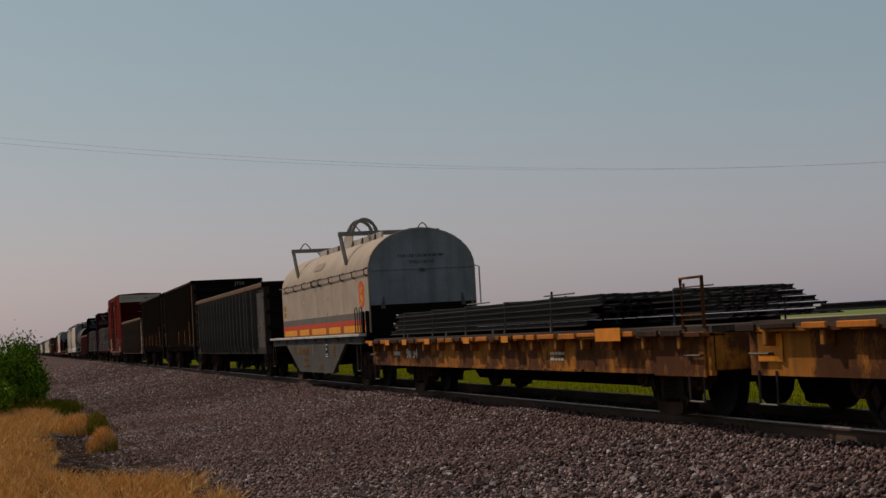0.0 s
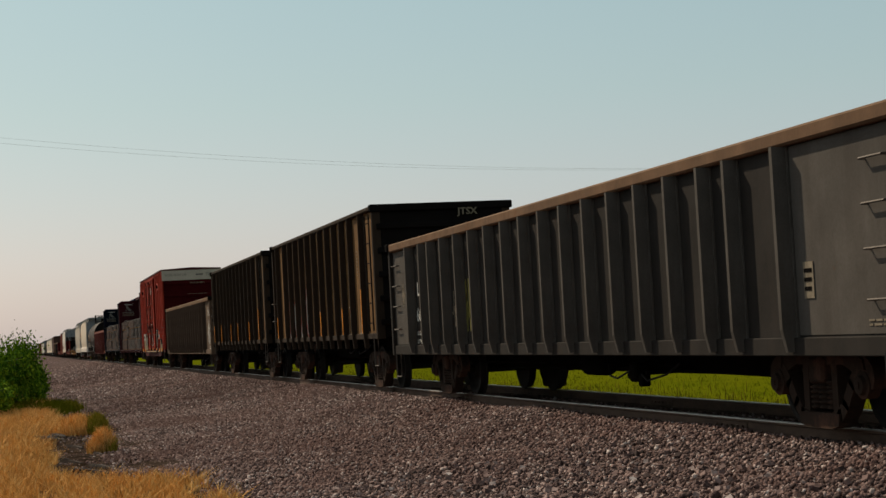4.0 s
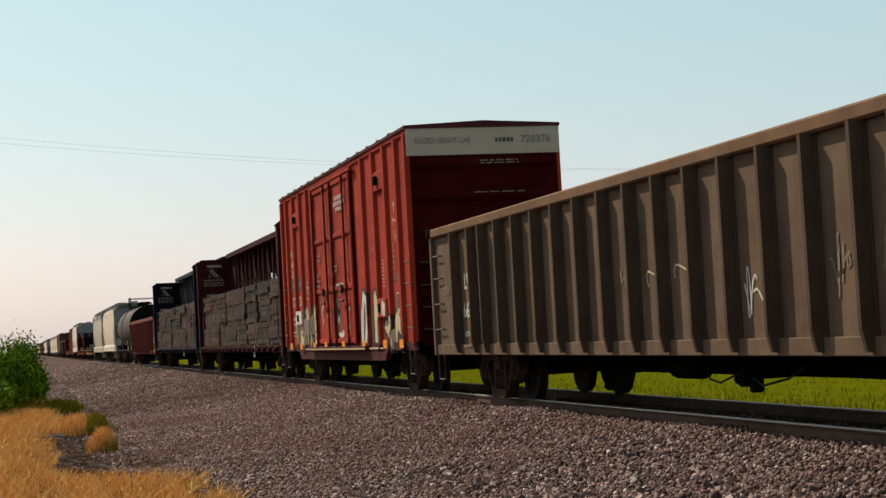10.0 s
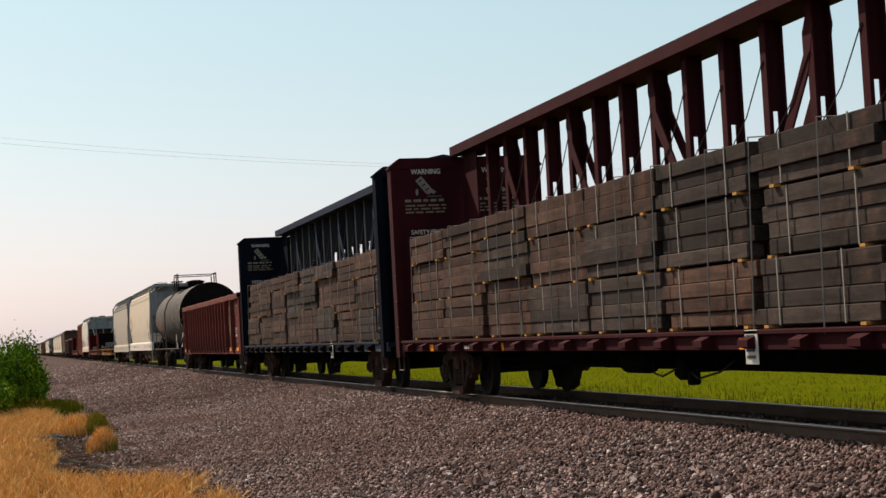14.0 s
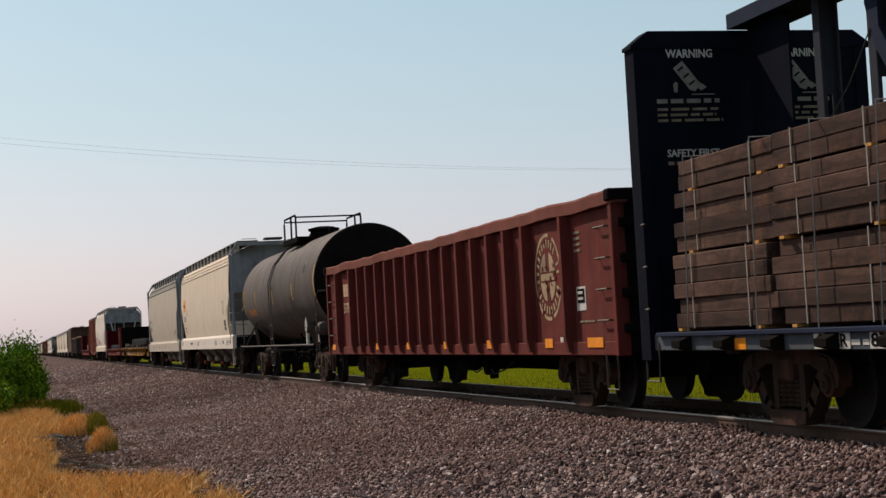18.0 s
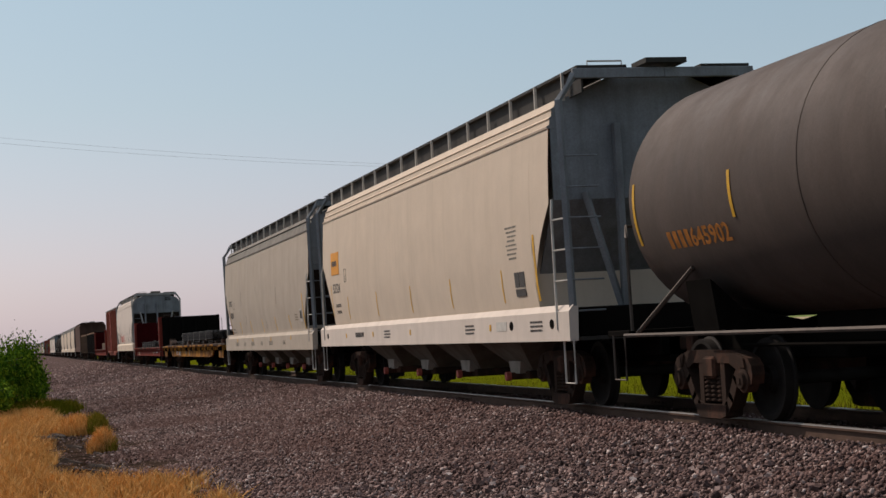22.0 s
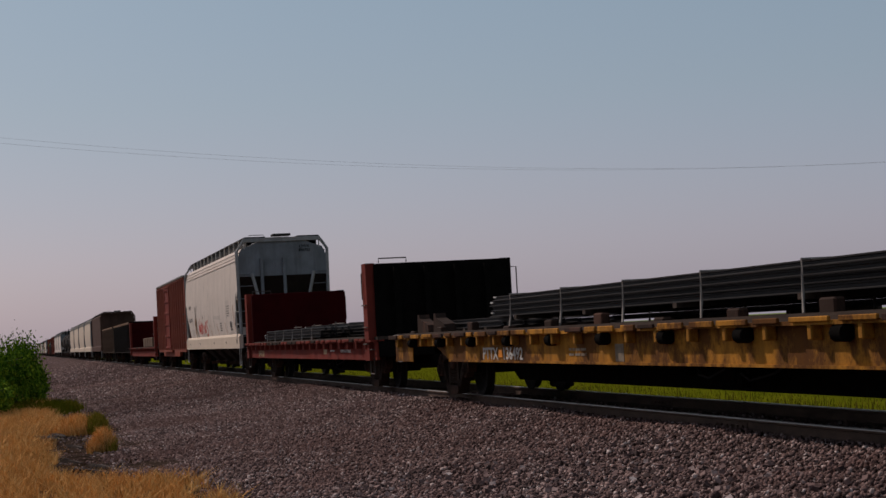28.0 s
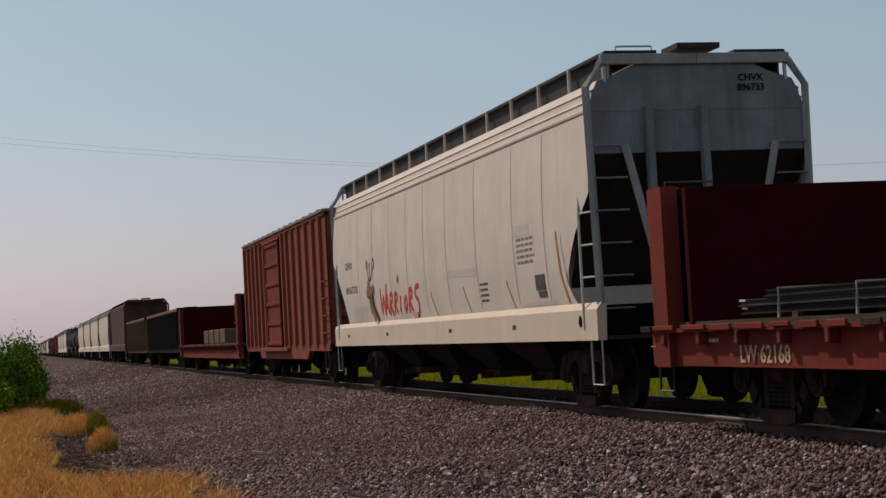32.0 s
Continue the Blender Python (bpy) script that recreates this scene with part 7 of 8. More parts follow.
text("LD LMT 212400", 0.12, "letter", bx, -6.25, -w - 0.024, 1.66, width=0.72)
text("LT WT 73600", 0.12, "letter", bx, -6.25, -w - 0.024, 1.5, width=0.7)
part("yellow_bar", Geo().tube([(-6.58, -w - 0.026, 1.24), (-6.0, -w - 0.026, 1.24), (-6.0, -w - 0.026, 1.34), (-6.58, -w - 0.026, 1.34), (-6.58, -w - 0.026, 1.24)], 0.012, 4), "spray_tan", bx, "yellow outlined bar")
bars(bx, -6.2, -w - 0.024, 1.08, 0.4, 0.14, 3, "letter_faint")
bars(bx, 6.1, -w - 0.024, 2.7, 0.12, 0.55, 5, "letter_faint")
text("EMPTY-CG ABOVE RAIL 63\nFLOOR HT ABOVE RAIL 44", 0.085, "letter_faint", bx, 6.35, -w - 0.024, 2.3, width=0.75)
part("data_panel", Geo().box(6.22, 6.56, -w - 0.03, -w - 0.022, 1.56, 1.98), "letter_buff", bx, "framed data panel")
for x in (6.25, 6.4):
    part("data_panel_face", Geo().box(x, x + 0.13, -w - 0.034, -w - 0.03, 1.66, 1.95), "letter_dark", bx)
text("OPEN THIS DOOR FIRST", 0.085, "letter", bx, 0.85, -w - 0.13, 2.33, width=0.9)
text("OPEN\nCLOSE", 0.085, "letter_faint", bx, 0.8, -w - 0.13, 2.2, width=0.3)
text("OPEN\nCLOSE", 0.085, "letter_faint", bx, -1.5, -w - 0.13, 2.1, width=0.3)
bars(bx, 0.45, -w - 0.13, 2.75, 0.3, 0.2, 2, "letter_faint")
bars(bx, -1.9, -w - 0.13, 2.55, 0.32, 0.4, 3, "letter_faint")
bars(bx, -1.1, -w - 0.13, 2.2, 0.7, 0.06, 1, "letter_faint")
bars(bx, -1.7, -w - 0.13, 3.1, 0.35, 0.22, 2, "letter_faint")
for x in (-6.55, -4.95, -2.95, -1.35, 0.9, 3.2, 5.35, 6.85):
    reflect(bx, x, -w - 0.125, 0.97, 0.34, 0.17)


def box_relief(x):
    """How far the box car's side stands out at x: panel, post flank, post face or door."""
    if -2.4 < x < 2.3:
        return -w - 0.09
    d = min(abs(x - q) for q in POSTS)
    return -w - 0.02 - 0.075 * min(1.0, max(0.0, (0.13 - d) / 0.045))


FOLDS = sorted([q + s for q in POSTS for s in (-0.13, -0.085, 0.085, 0.13)] + [-2.4, 2.3])
GLYPHS = {"E": [(0.6, 0.95), (0.1, 0.9), (0.0, 0.5), (0.45, 0.5), (0.0, 0.5), (0.05, 0.05), (0.65, 0.0)], "M": [(0, 0), (0.1, 1), (0.35, 0.35), (0.55, 1), (0.75, 0)], "B": [(0, 0), (0.1, 1), (0.08, 0.45), (0.55, 0.6), (0.6, 0.1), (0.1, 0.05)]}
for q, x, z, hgt, wd, r, mat in (("E", -5.6, 1.08, 0.68, 1.25, 0.15, "spray_tan"), ("M", -4.5, 1.1, 0.72, 1.2, 0.13, "spray_tan"), ("B", -3.4, 1.1, 0.72, 0.85, 0.14, "spray_tan")):
    line = [(x + a * wd, z + b * hgt) for a, b in GLYPHS[q]]
    spray(bx, [line], r, 0.065, box_relief, FOLDS, (mat, "spray_grey"), "pale sprayed bubble letter with grey shadow")
# the tall letters ahead of the doors, and the arch at the front corner
for lines, r, rim, mats, label in (
        ([[(2.9, 1.98), (2.84, 1.78), (2.68, 1.4), (2.6, 1.02)]], 0.13, 0.09, ("spray_white", "spray_black"), "tall white sprayed letter with dark edge"),
        ([[(2.98, 1.02), (3.08, 1.35), (3.12, 1.72)], [(3.14, 1.72), (3.24, 1.3), (3.3, 1.02)], [(3.34, 1.02), (3.44, 1.5), (3.48, 1.95)]], 0.10, 0.085, ("spray_white", "spray_black"), "tall white sprayed letter with dark edge"),
        ([[(3.82, 1.02), (3.82, 1.4), (3.8, 1.6)]], 0.10, 0.05, ("spray_dark", "spray_grey"), "dark purple sprayed block"),
        ([[(4.04, 1.02), (4.1, 1.5), (4.14, 1.98)], [(4.14, 1.98), (4.5, 1.86), (4.62, 1.7), (4.5, 1.56), (4.22, 1.5)], [(4.26, 1.48), (4.42, 1.25), (4.46, 1.02)]], 0.125, 0.10, ("spray_tan", "spray_black"), "tan sprayed letter with dark edge"),
        ([[(5.12, 1.34), (5.26, 1.24), (5.42, 1.12), (5.58, 1.26), (5.72, 1.4)], [(5.42, 1.1), (5.43, 1.02)]], 0.14, 0.10, ("spray_tan", "spray_black"), "tan sprayed letter with dark edge"),
        ([[(5.92, 1.02), (5.96, 1.3), (6.14, 1.42), (6.38, 1.36), (6.56, 1.2), (6.6, 1.02)]], 0.15, 0.10, ("spray_tan", "spray_black"), "tan sprayed arch with dark edge"),
        ([[(0.12, 1.2), (0.16, 1.6), (0.2, 1.98), (0.34, 1.9), (0.5, 1.6), (0.6, 1.35)]], 0.075, 0.03, ("spray_grey", "spray_dark"), "grey sprayed figure on the door"),
        ([[(0.2, 1.22), (0.5, 1.2), (0.85, 1.24)], [(0.3, 1.5), (0.4, 1.75)]], 0.07, 0.0, ("spray_white", "spray_black"), "white sprayed patches on the door"),
        ([[(1.5, 1.3), (1.62, 1.55), (1.5, 1.7), (1.7, 1.8)]], 0.03, 0.0, ("spray_white", "spray_black"), "thin white sprayed line"),
        ([[(-1.9, 1.35), (-1.7, 1.55), (-1.85, 1.8), (-1.6, 1.95)], [(-1.1, 1.3), (-1.25, 1.6), (-1.05, 1.7)]], 0.025, 0.0, ("spray_white", "spray_black"), "thin white sprayed line")):
    spray(bx, lines, r, rim, box_relief, FOLDS, mats, label)
for x0, x1, z0, z1 in ((-5.15, -3.6, 0.868, 0.905), (-3.6, 3.5, 0.868, 0.900), (3.5, 4.9, 0.868, 0.905)):
    yy = -w - (0.165 if x0 == -3.6 else 0.074)
    part("overspray_strip", Geo().box(x0, x1, yy - 0.003, yy, z0, z1), "letter_buff", bx, "pale overspray along the sill")
part("tow_bracket", Geo().box(4.78, 5.64, -w - 0.125, -w - 0.02, 1.5, 1.9, 0.02), "box_red", bx, "raised red tow bracket")
part("tow_eye", Geo().box(4.9, 5.06, -w - 0.15, -w - 0.12, 1.62, 1.8, 0.01), "under", bx)
spray(bx, [[(5.2, 1.58), (5.28, 1.78), (5.45, 1.74), (5.4, 1.6)]], 0.05, 0.03, lambda q: -w - 0.125, [], ("spray_white", "spray_grey"), "white sprayed mark on the bracket")
for k in range(8):
    bars(bx, 5.08, -w - 0.024, 2.68 - 0.075 * k, 0.11, 0.05, 1, "letter")
    bars(bx, 5.58, -w - 0.024, 2.70 - 0.075 * k, 0.13, 0.05, 1, "letter")
rnd = random.Random(33)
for x, z, words, wd in ((-6.3, 3.45, 5, 0.55), (-6.3, 3.15, 4, 0.5), (-6.35, 2.9, 2, 0.25), (-7.25, 3.05, 3, 0.4), (-7.2, 2.7, 3, 0.35), (-7.1, 1.7, 2, 0.25), (-7.15, 1.35, 2, 0.25), (6.35, 3.7, 1, 0.25), (6.3, 3.4, 1, 0.3), (6.35, 3.1, 1, 0.25)):
    strokes(bx, -w - 0.026, scribble(rnd, x, z, wd, 0.26, words, 4), 0.016, "spray_tan", "chalk_scrawl", "tan handwritten scrawl")
strokes(bx, -w - 0.026, scribble(rnd, 4.1, 3.0, 0.5, 1.1, 3, 6), 0.010, "cap_pink", "chalk_scrawl")
for x0, x1 in ((-5.75, -4.65), (4.65, 5.75)):
    part("roping_bracket", Geo().box(x0 + 0.1, x1 - 0.1, -w - 0.085, -w - 0.02, 4.1, 4.5, 0.02), "box_red", bx)
    part("roping_eye", Geo().box(x0 + 0.4, x0 + 0.58, -w - 0.16, -w - 0.085, 4.22, 4.4, 0.02), "under", bx)
part("jacking_pocket", Geo().box(-4.42, -3.72, -w - 0.115, -w - 0.02, 1.22, 1.66, 0.02), "grey_roof", bx, "grey steel jacking pad")
part("tow_bracket", Geo().box(-5.7, -4.78, -w - 0.11, -w - 0.095, 1.55, 1.9, 0.02), "spray_white", bx, "pale painted tow bracket")
part("tow_eye", Geo().box(-5.4, -5.22, -w - 0.14, -w - 0.11, 1.62, 1.8, 0.01), "under", bx)

centerbeam(-13.6, 8.75, "maroon centerbeam flat car loaded with tie bundles", "maroon", 61, gap_at=6)
cb2 = centerbeam(-36.9, -14.7, "dark navy centerbeam flat car loaded with tie bundles", "navy", 62)
part("mark_panel", Geo().box(-6.72, -6.02, -1.505, -1.497, 0.822, 0.985), "letter", cb2, "white painted panel")
text("COER", 0.17, "end_dark", cb2, -6.37, -1.508, 0.842, width=0.6)
part("mark_panel", Geo().box(-5.66, -4.72, -1.505, -1.497, 0.822, 0.985), "letter", cb2)
text("875251", 0.17, "end_dark", cb2, -5.2, -1.508, 0.842, width=0.82)
text("LD LMT 220500", 0.075, "letter", cb2, -2.85, -1.5, 0.91, width=0.9)
text("LT WT 61900", 0.075, "letter", cb2, -2.9, -1.5, 0.83, width=0.8)

# mineral red gondola with a round herald
sf, L, w = gondola(-57.8, -37.8, "mineral red ribbed gondola with round buff herald", 0.79, 2.84, [-8.5] + [-6.874 + 0.944 * k for k in range(15)] + [8.12], "sf_red", "sf_rim", "gondola cars", rib_mat="sf_rib", rib_w=0.10, rib_d=0.15, w=1.41, chord_h=0.2)
for ob in list(sf.children):
    if ob.name.startswith("top_chord"):
        side_s = -1 if min(v.co.y for v in ob.data.vertices) < -1 else 1
        rings = []
        for k in range(81):
            x = -L / 2 - 0.05 + (L + 0.1) * k / 80
            dz = 0.035 * noise.noise(Vector((x * 0.75, side_s, 2.0))) + 0.018 * noise.noise(Vector((x * 2.1, side_s, 5.0)))
            dy = 0.05 * noise.noise(Vector((x * 0.6, side_s, 8.0)))
            rings.append([(x, side_s * w + q + dy, z + dz) for q, z in ((-0.10, 2.66), (0.11, 2.66), (0.13, 2.69), (0.13, 2.80), (0.10, 2.84), (-0.08, 2.84), (-0.10, 2.81))])
        ob.data = Geo().loft(rings).mesh("top_chord", "sf_rim")
bumps = Geo()
rnd = random.Random(9)
for k in range(60):
    x = rnd.uniform(-L / 2 + 0.6, L / 2 - 0.6)
    y = rnd.uniform(-1.12, -0.4)
    s = rnd.uniform(0.15, 0.4)
    bumps.box(x - s, x + s, y - 0.2, y + 0.2, 2.4, 2.83 + rnd.uniform(0, 0.09), 0.05)
tagged(part("scrap_heap", bumps, "scrap", sf, "rusty scrap showing just over the rim"), kind="stuff")
hx, hz = 7.1, 1.86
m = 40
ring = Geo()
v = []
for k in range(m):
    a = 2 * math.pi * k / m
    q = 1 + 0.03 * noise.noise(Vector((math.cos(a) * 3, math.sin(a) * 3, 0)))
    v += [(hx + 0.60 * q * math.cos(a), -w - 0.016, hz + 0.62 * q * math.sin(a)), (hx + 0.55 * math.cos(a), -w - 0.016, hz + 0.57 * math.sin(a))]
ring.add(v, [(2 * k, 2 * ((k + 1) % m), 2 * ((k + 1) % m) + 1, 2 * k + 1) for k in range(m) if k not in (7, 8, 23, 31)])
herald = part("herald", ring, "herald", sf, "worn buff ring of a round herald")
rnd = random.Random(33)
for k in range(26):                     # worn remains of the lettering round the ring
    a = 2 * math.pi * (k + 0.5) / 26
    if rnd.random() < 0.8:
        part("herald_letter", Geo().prism([(hx + (0.46 + dr) * math.cos(a + da), hz + (0.48 + dr) * math.sin(a + da)) for dr, da in ((-0.055, -0.05), (0.055, -0.06 + rnd.uniform(0, 0.03)), (0.055, 0.06 - rnd.uniform(0, 0.04)), (-0.055, 0.05))], "y", -w - 0.017, -w - 0.014), "herald", herald)
for sx, sz in ((-1, -1), (1, -1), (1, 1), (-1, 1)):      # four quarters between the arms of the cross
    pts = [(hx + sx * 0.075, hz + sz * 0.075), (hx + sx * 0.33, hz + sz * 0.075)] + [(hx + sx * 0.345 * math.cos(q), hz + sz * 0.36 * math.sin(q)) for q in (0.35, 0.6, 0.85, 1.1, 1.25)] + [(hx + sx * 0.075, hz + sz * 0.34)]
    part("herald_quarter", Geo().prism(pts if sx * sz > 0 else pts[::-1], "y", -w - 0.017, -w - 0.014), "letter_faint" if sx < 0 < sz else "herald", herald)
part("herald_cross", Geo().box(hx - 0.3, hx + 0.3, -w - 0.021, -w - 0.018, hz - 0.05, hz + 0.05), "herald", herald)
for k in range(22):                     # paint flaked off the herald
    a, q = rnd.uniform(0, 6.28), rnd.uniform(0.1, 0.6)
    x, z, r = hx + q * math.cos(a), hz + q * math.sin(a), rnd.uniform(0.02, 0.06)
    part("flaked_spot", Geo().prism([(x + r * rnd.uniform(0.5, 1.2) * math.cos(j * 1.05), z + r * rnd.uniform(0.5, 1.3) * math.sin(j * 1.05)) for j in range(6)], "y", -w - 0.025, -w - 0.022), "sf_red", herald)
bars(sf, -7.75, -w - 0.02, 2.22, 0.85, 0.62, 1, "letter_buff", "railroad_mark")
text("517994", 0.33, "letter_buff", sf, -7.75, -w - 0.02, 1.7, width=0.9)
part("data_panel", Geo().box(8.32, 8.68, -w - 0.02, -w - 0.014, 1.35, 1.67), "letter", sf, "white framed data box")
part("data_panel_centre", Geo().box(8.36, 8.64, -w - 0.025, -w - 0.021, 1.45, 1.64), "end_dark", sf)
bars(sf, 8.5, -w - 0.028, 1.55, 0.22, 0.16, 2)
bars(sf, 8.45, -w - 0.02, 2.28, 0.28, 0.32, 4, "letter_faint")
bars(sf, 8.7, -w - 0.02, 1.2, 0.6, 0.06, 1, "letter_faint")
part("tag_card", Geo().box(7.52, 7.64, -w - 0.02, -w - 0.014, 0.9, 1.0), "letter", sf)
for x in (-L / 2 + 0.6, -4.45, -1.6, 1.3, 4.1, 7.15, 9.1):
    reflect(sf, x, -w - 0.07, 0.92, 0.34 if x < 8 else 0.6, 0.13)
for k, (x, z, sz) in enumerate(((-2.5, 1.7, 0.36), (-5.3, 1.55, 0.34), (-4.35, 1.65, 0.3), (-3.4, 1.65, 0.3), (-9.25, 1.5, 0.34), (-7.5, 1.45, 0.22))):
    strokes(sf, -w - 0.02, scribble(random.Random(61 + k), x, z, sz, sz * 0.9, 2, 6), 0.009, "letter_faint", "chalk_scrawl")
for x in (-L / 2 + 0.2, L / 2 - 0.7):
    for z in (1.2, 1.6, 2.0, 2.4):
        grab(sf, x, -w - 0.012, z, 0.4)

tk, L, h = tank_car(-74.5, -58.9, "dark grey tank car with yellow reflector strips")


def side_marks(car, L, xs, y=-1.60, z=1.62):
    for x in xs:
        reflect(car, x, y + 0.035, z, 0.055, 0.5, "reflector_y")


h1, L = hopper(-94.7, -75.6, "clean cream covered hopper with orange company panel", "cream", "cream", "end_grey", 4.71, slope_mat="end_grey")
side_marks(h1, L, (-6.0, -2.95, 0.12, 3.12, 6.25), z=1.8)
reflect(h1, 8.0, -1.592, 2.0, 0.085, 0.95, "reflector_y")
reflect(h1, -7.85, -1.585, 2.0, 0.05, 0.75, "reflector_y")
part("company_panel", Geo().box(-7.75, -6.8, -1.60, -1.583, 2.6, 3.12, 0.004), "orange_panel", h1, "orange company panel")
bars(h1, -7.28, -1.604, 2.86, 0.7, 0.26, 1, "letter_dark", "railroad_mark")
text("53524", 0.3, "letter_dark", h1, -7.2, -1.60, 2.18, width=0.85)
text("LD LMT 220700", 0.1, "letter_dark", h1, -7.15, -1.585, 1.85, width=0.6)
text("LT WT 65300", 0.1, "letter_dark", h1, -7.15, -1.58, 1.7, width=0.55)
text("C", 0.14, "letter_dark", h1, -6.1, -1.60, 2.45)
part("plate_frame", Geo().tube([(-6.22, -1.595, 2.4), (-5.98, -1.595, 2.4), (-5.98, -1.595, 2.68), (-6.22, -1.595, 2.68), (-6.22, -1.595, 2.4)], 0.008, 4), "letter_dark", h1)
text("CENTER FLOW", 0.14, "letter_dark", h1, -4.7, -1.605, 1.14, width=0.9)
for k in range(8):
    bars(h1, 6.92 + 0.03 * (k % 3), -1.592, 2.66 - 0.066 * k, 0.62 - 0.07 * ((k * 5) % 4), 0.055, 1, "letter_fade")
part("data_panel", Geo().box(6.93, 7.15, -1.60, -1.583, 1.76, 1.98), "letter_dark", h1)
part("data_panel", Geo().box(7.19, 7.42, -1.60, -1.583, 1.76, 1.98), "letter_dark", h1)
part("data_panel", Geo().box(6.93, 7.42, -1.60, -1.58, 1.62, 1.73), "letter_dark", h1)
for x in (-1.9, 4.4, 8.0):
    bars(h1, x, -1.604, 1.17, 0.6, 0.18, 3, "letter_dark")
for x in (-6.2, -3.3, 0.1, 5.6):
    reflect(h1, x, -1.603, 1.18, 0.09, 0.1, "reflector_y")
for x in (-8.5, 6.75, 8.7):
    part("sill_hole", Geo().prism([(x + 0.1 * math.cos(k * 0.7), 1.19 + 0.07 * math.sin(k * 0.7)) for k in range(9)], "y", -1.604, -1.6), "under", h1)
part("consignment_sticker", Geo().box(5.95, 6.5, -1.604, -1.6, 1.12, 1.26), "letter", h1)

h2, L = hopper(-114.0, -95.75, "grimy grey covered hopper with grey roof", "grey_hopper", "grey_roof", "end_grey", 4.71, sill="grey_hopper", inset=0.34, cut=0.95, cut_w=1.3, lips=False, drop=0.07)
for x in (-5.14, -2.62, 0.0, 2.63, 5.2):
    part("reflector", Geo().prism([(x - 0.14, 1.83), (x - 0.07, 1.83), (x + 0.14, 1.42), (x + 0.07, 1.42)], "y", -1.568, -1.562), "reflector_y", h2, "slim yellow reflective strip")
part("reflector", Geo().prism([(7.58, 1.42), (7.66, 1.42), (7.6, 2.35), (7.52, 2.35)], "y", -1.592, -1.584), "reflector_y", h2, "long yellow reflective strip")
part("reflector", Geo().prism([(-7.5, 1.42), (-7.43, 1.42), (-7.78, 2.27), (-7.84, 2.27)], "y", -1.592, -1.584), "letter_orange", h2, "long tarnished yellow strip")
text("UTCX", 0.26, "letter_dark", h2, -7.38, -1.60, 2.40, width=0.68)
text("48206", 0.28, "letter_dark", h2, -7.16, -1.60, 1.98, width=0.88)
part("plate_frame", Geo().tube([(-6.6, -1.59, 2.28), (-6.25, -1.59, 2.28), (-6.25, -1.59, 2.48), (-6.6, -1.59, 2.48), (-6.6, -1.59, 2.28)], 0.007, 4), "letter_fade", h2)
bars(h2, -6.95, -1.575, 1.54, 0.8, 0.2, 2, "letter_fade")
for x, za, zb in ((-4.55, 2.35, 2.81), (-1.07, 2.64, 2.9), (0.8, 1.5, 1.75), (3.1, 2.2, 2.7), (-3.6, 1.7, 2.0)):
    part("scuff", Geo().prism([(x - 0.01, za), (x + 0.03, za), (x + 0.015, zb), (x - 0.025, zb)], "y", -1.592, -1.586), "bay_light", h2)
for x in (-5.76, -2.0, 1.9, 5.6):
    part("lifting_mark", Geo().prism([(x - 0.09, 1.2), (x, 1.14), (x + 0.09, 1.2), (x + 0.03, 1.2), (x + 0.03, 1.27), (x - 0.03, 1.27), (x - 0.03, 1.2)], "y", -1.606, -1.601), "reflector_y", h2, "yellow arrow mark")
part("data_panel", Geo().box(7.02, 7.36, -1.60, -1.585, 1.62, 1.95), "letter", h2)
for x in (7.06, 7.2):
    part("data_panel_face", Geo().box(x, x + 0.12, -1.606, -1.6, 1.7, 1.91), "letter_dark", h2)
bars(h2, 6.4, -1.59, 1.75, 0.5, 0.2, 3, "letter_faint")
for x, q in ((-5.75, 0.85), (-3.9, 0.4), (-2.0, 0.85), (0.0, 0.5), (1.9, 0.85), (4.4, 0.5)):
    bars(h2, x, -1.604, 1.09, q, 0.12, 3, "letter_fade")

# long yellow flat car
fl, L, w = flat_car(-140.6, -115.3, "long faded yellow flat car with steel rails", "flat_yellow", zs=0.64, zd=1.11, pockets=26, fish=0.27, tc_in=2.6)
rail_bundle(-127.95, -7.0, 6.0, -1.25, 0.2, 1.36, 7, 4, "banded near stack of dark steel rails", seed=5, stakes=False)
rail_bundle(-127.95, -5.0, 11.9, 0.1, 1.3, 1.2, 6, 4, "dark stack of steel rails further across", seed=6, stakes=False)
rail_bundle(-127.95, -12.1, -6.6, -1.2, 1.2, 1.2, 7, 2, "low double layer of black bars on the deck", seed=16, bands=0)
text("PTTX", 0.26, "letter", fl, -5.9, -w - 0.035, 0.69, width=0.85)
reflect(fl, -5.32, -w - 0.036, 0.78, 0.2, 0.12)
text("136492", 0.26, "letter", fl, -4.68, -w - 0.035, 0.69, width=1.0)
part("notice_panel", Geo().box(-0.2, 0.1, -w - 0.037, -w - 0.031, 0.68, 0.9), "letter_faint", fl, "dirty pale notice panel")
bars(fl, -1.6, -w - 0.035, 0.8, 0.8, 0.14, 2, "letter_faint")
for x in (-L / 2 + 0.75, L / 2 - 0.75):
    part("sill_face", Geo().box(x - 0.72, x + 0.72, -w - 0.05, -w - 0.03, 0.62, 1.06, 0.008), "flat_yellow", fl)
for x in (-11.0, -9.75):
    part("load_chock", Geo().prism([(x - 0.3, 1.14), (x + 0.55, 1.14), (x + 0.5, 1.3), (x - 0.1, 1.42), (x - 0.14, 1.5), (x - 0.26, 1.5)], "y", -w + 0.1, -w + 0.3), "truck", fl, "rusty wedge-shaped chock")
for k, x in enumerate(np.linspace(-L / 2 + 1.2, L / 2 - 1.0, 12)):
    part("deck_lug", Geo().box(x - 0.16, x + 0.16, -w + 0.02, -w + 0.14, 1.14, 1.2 + 0.05 * (k % 3), 0.02), "truck", fl)
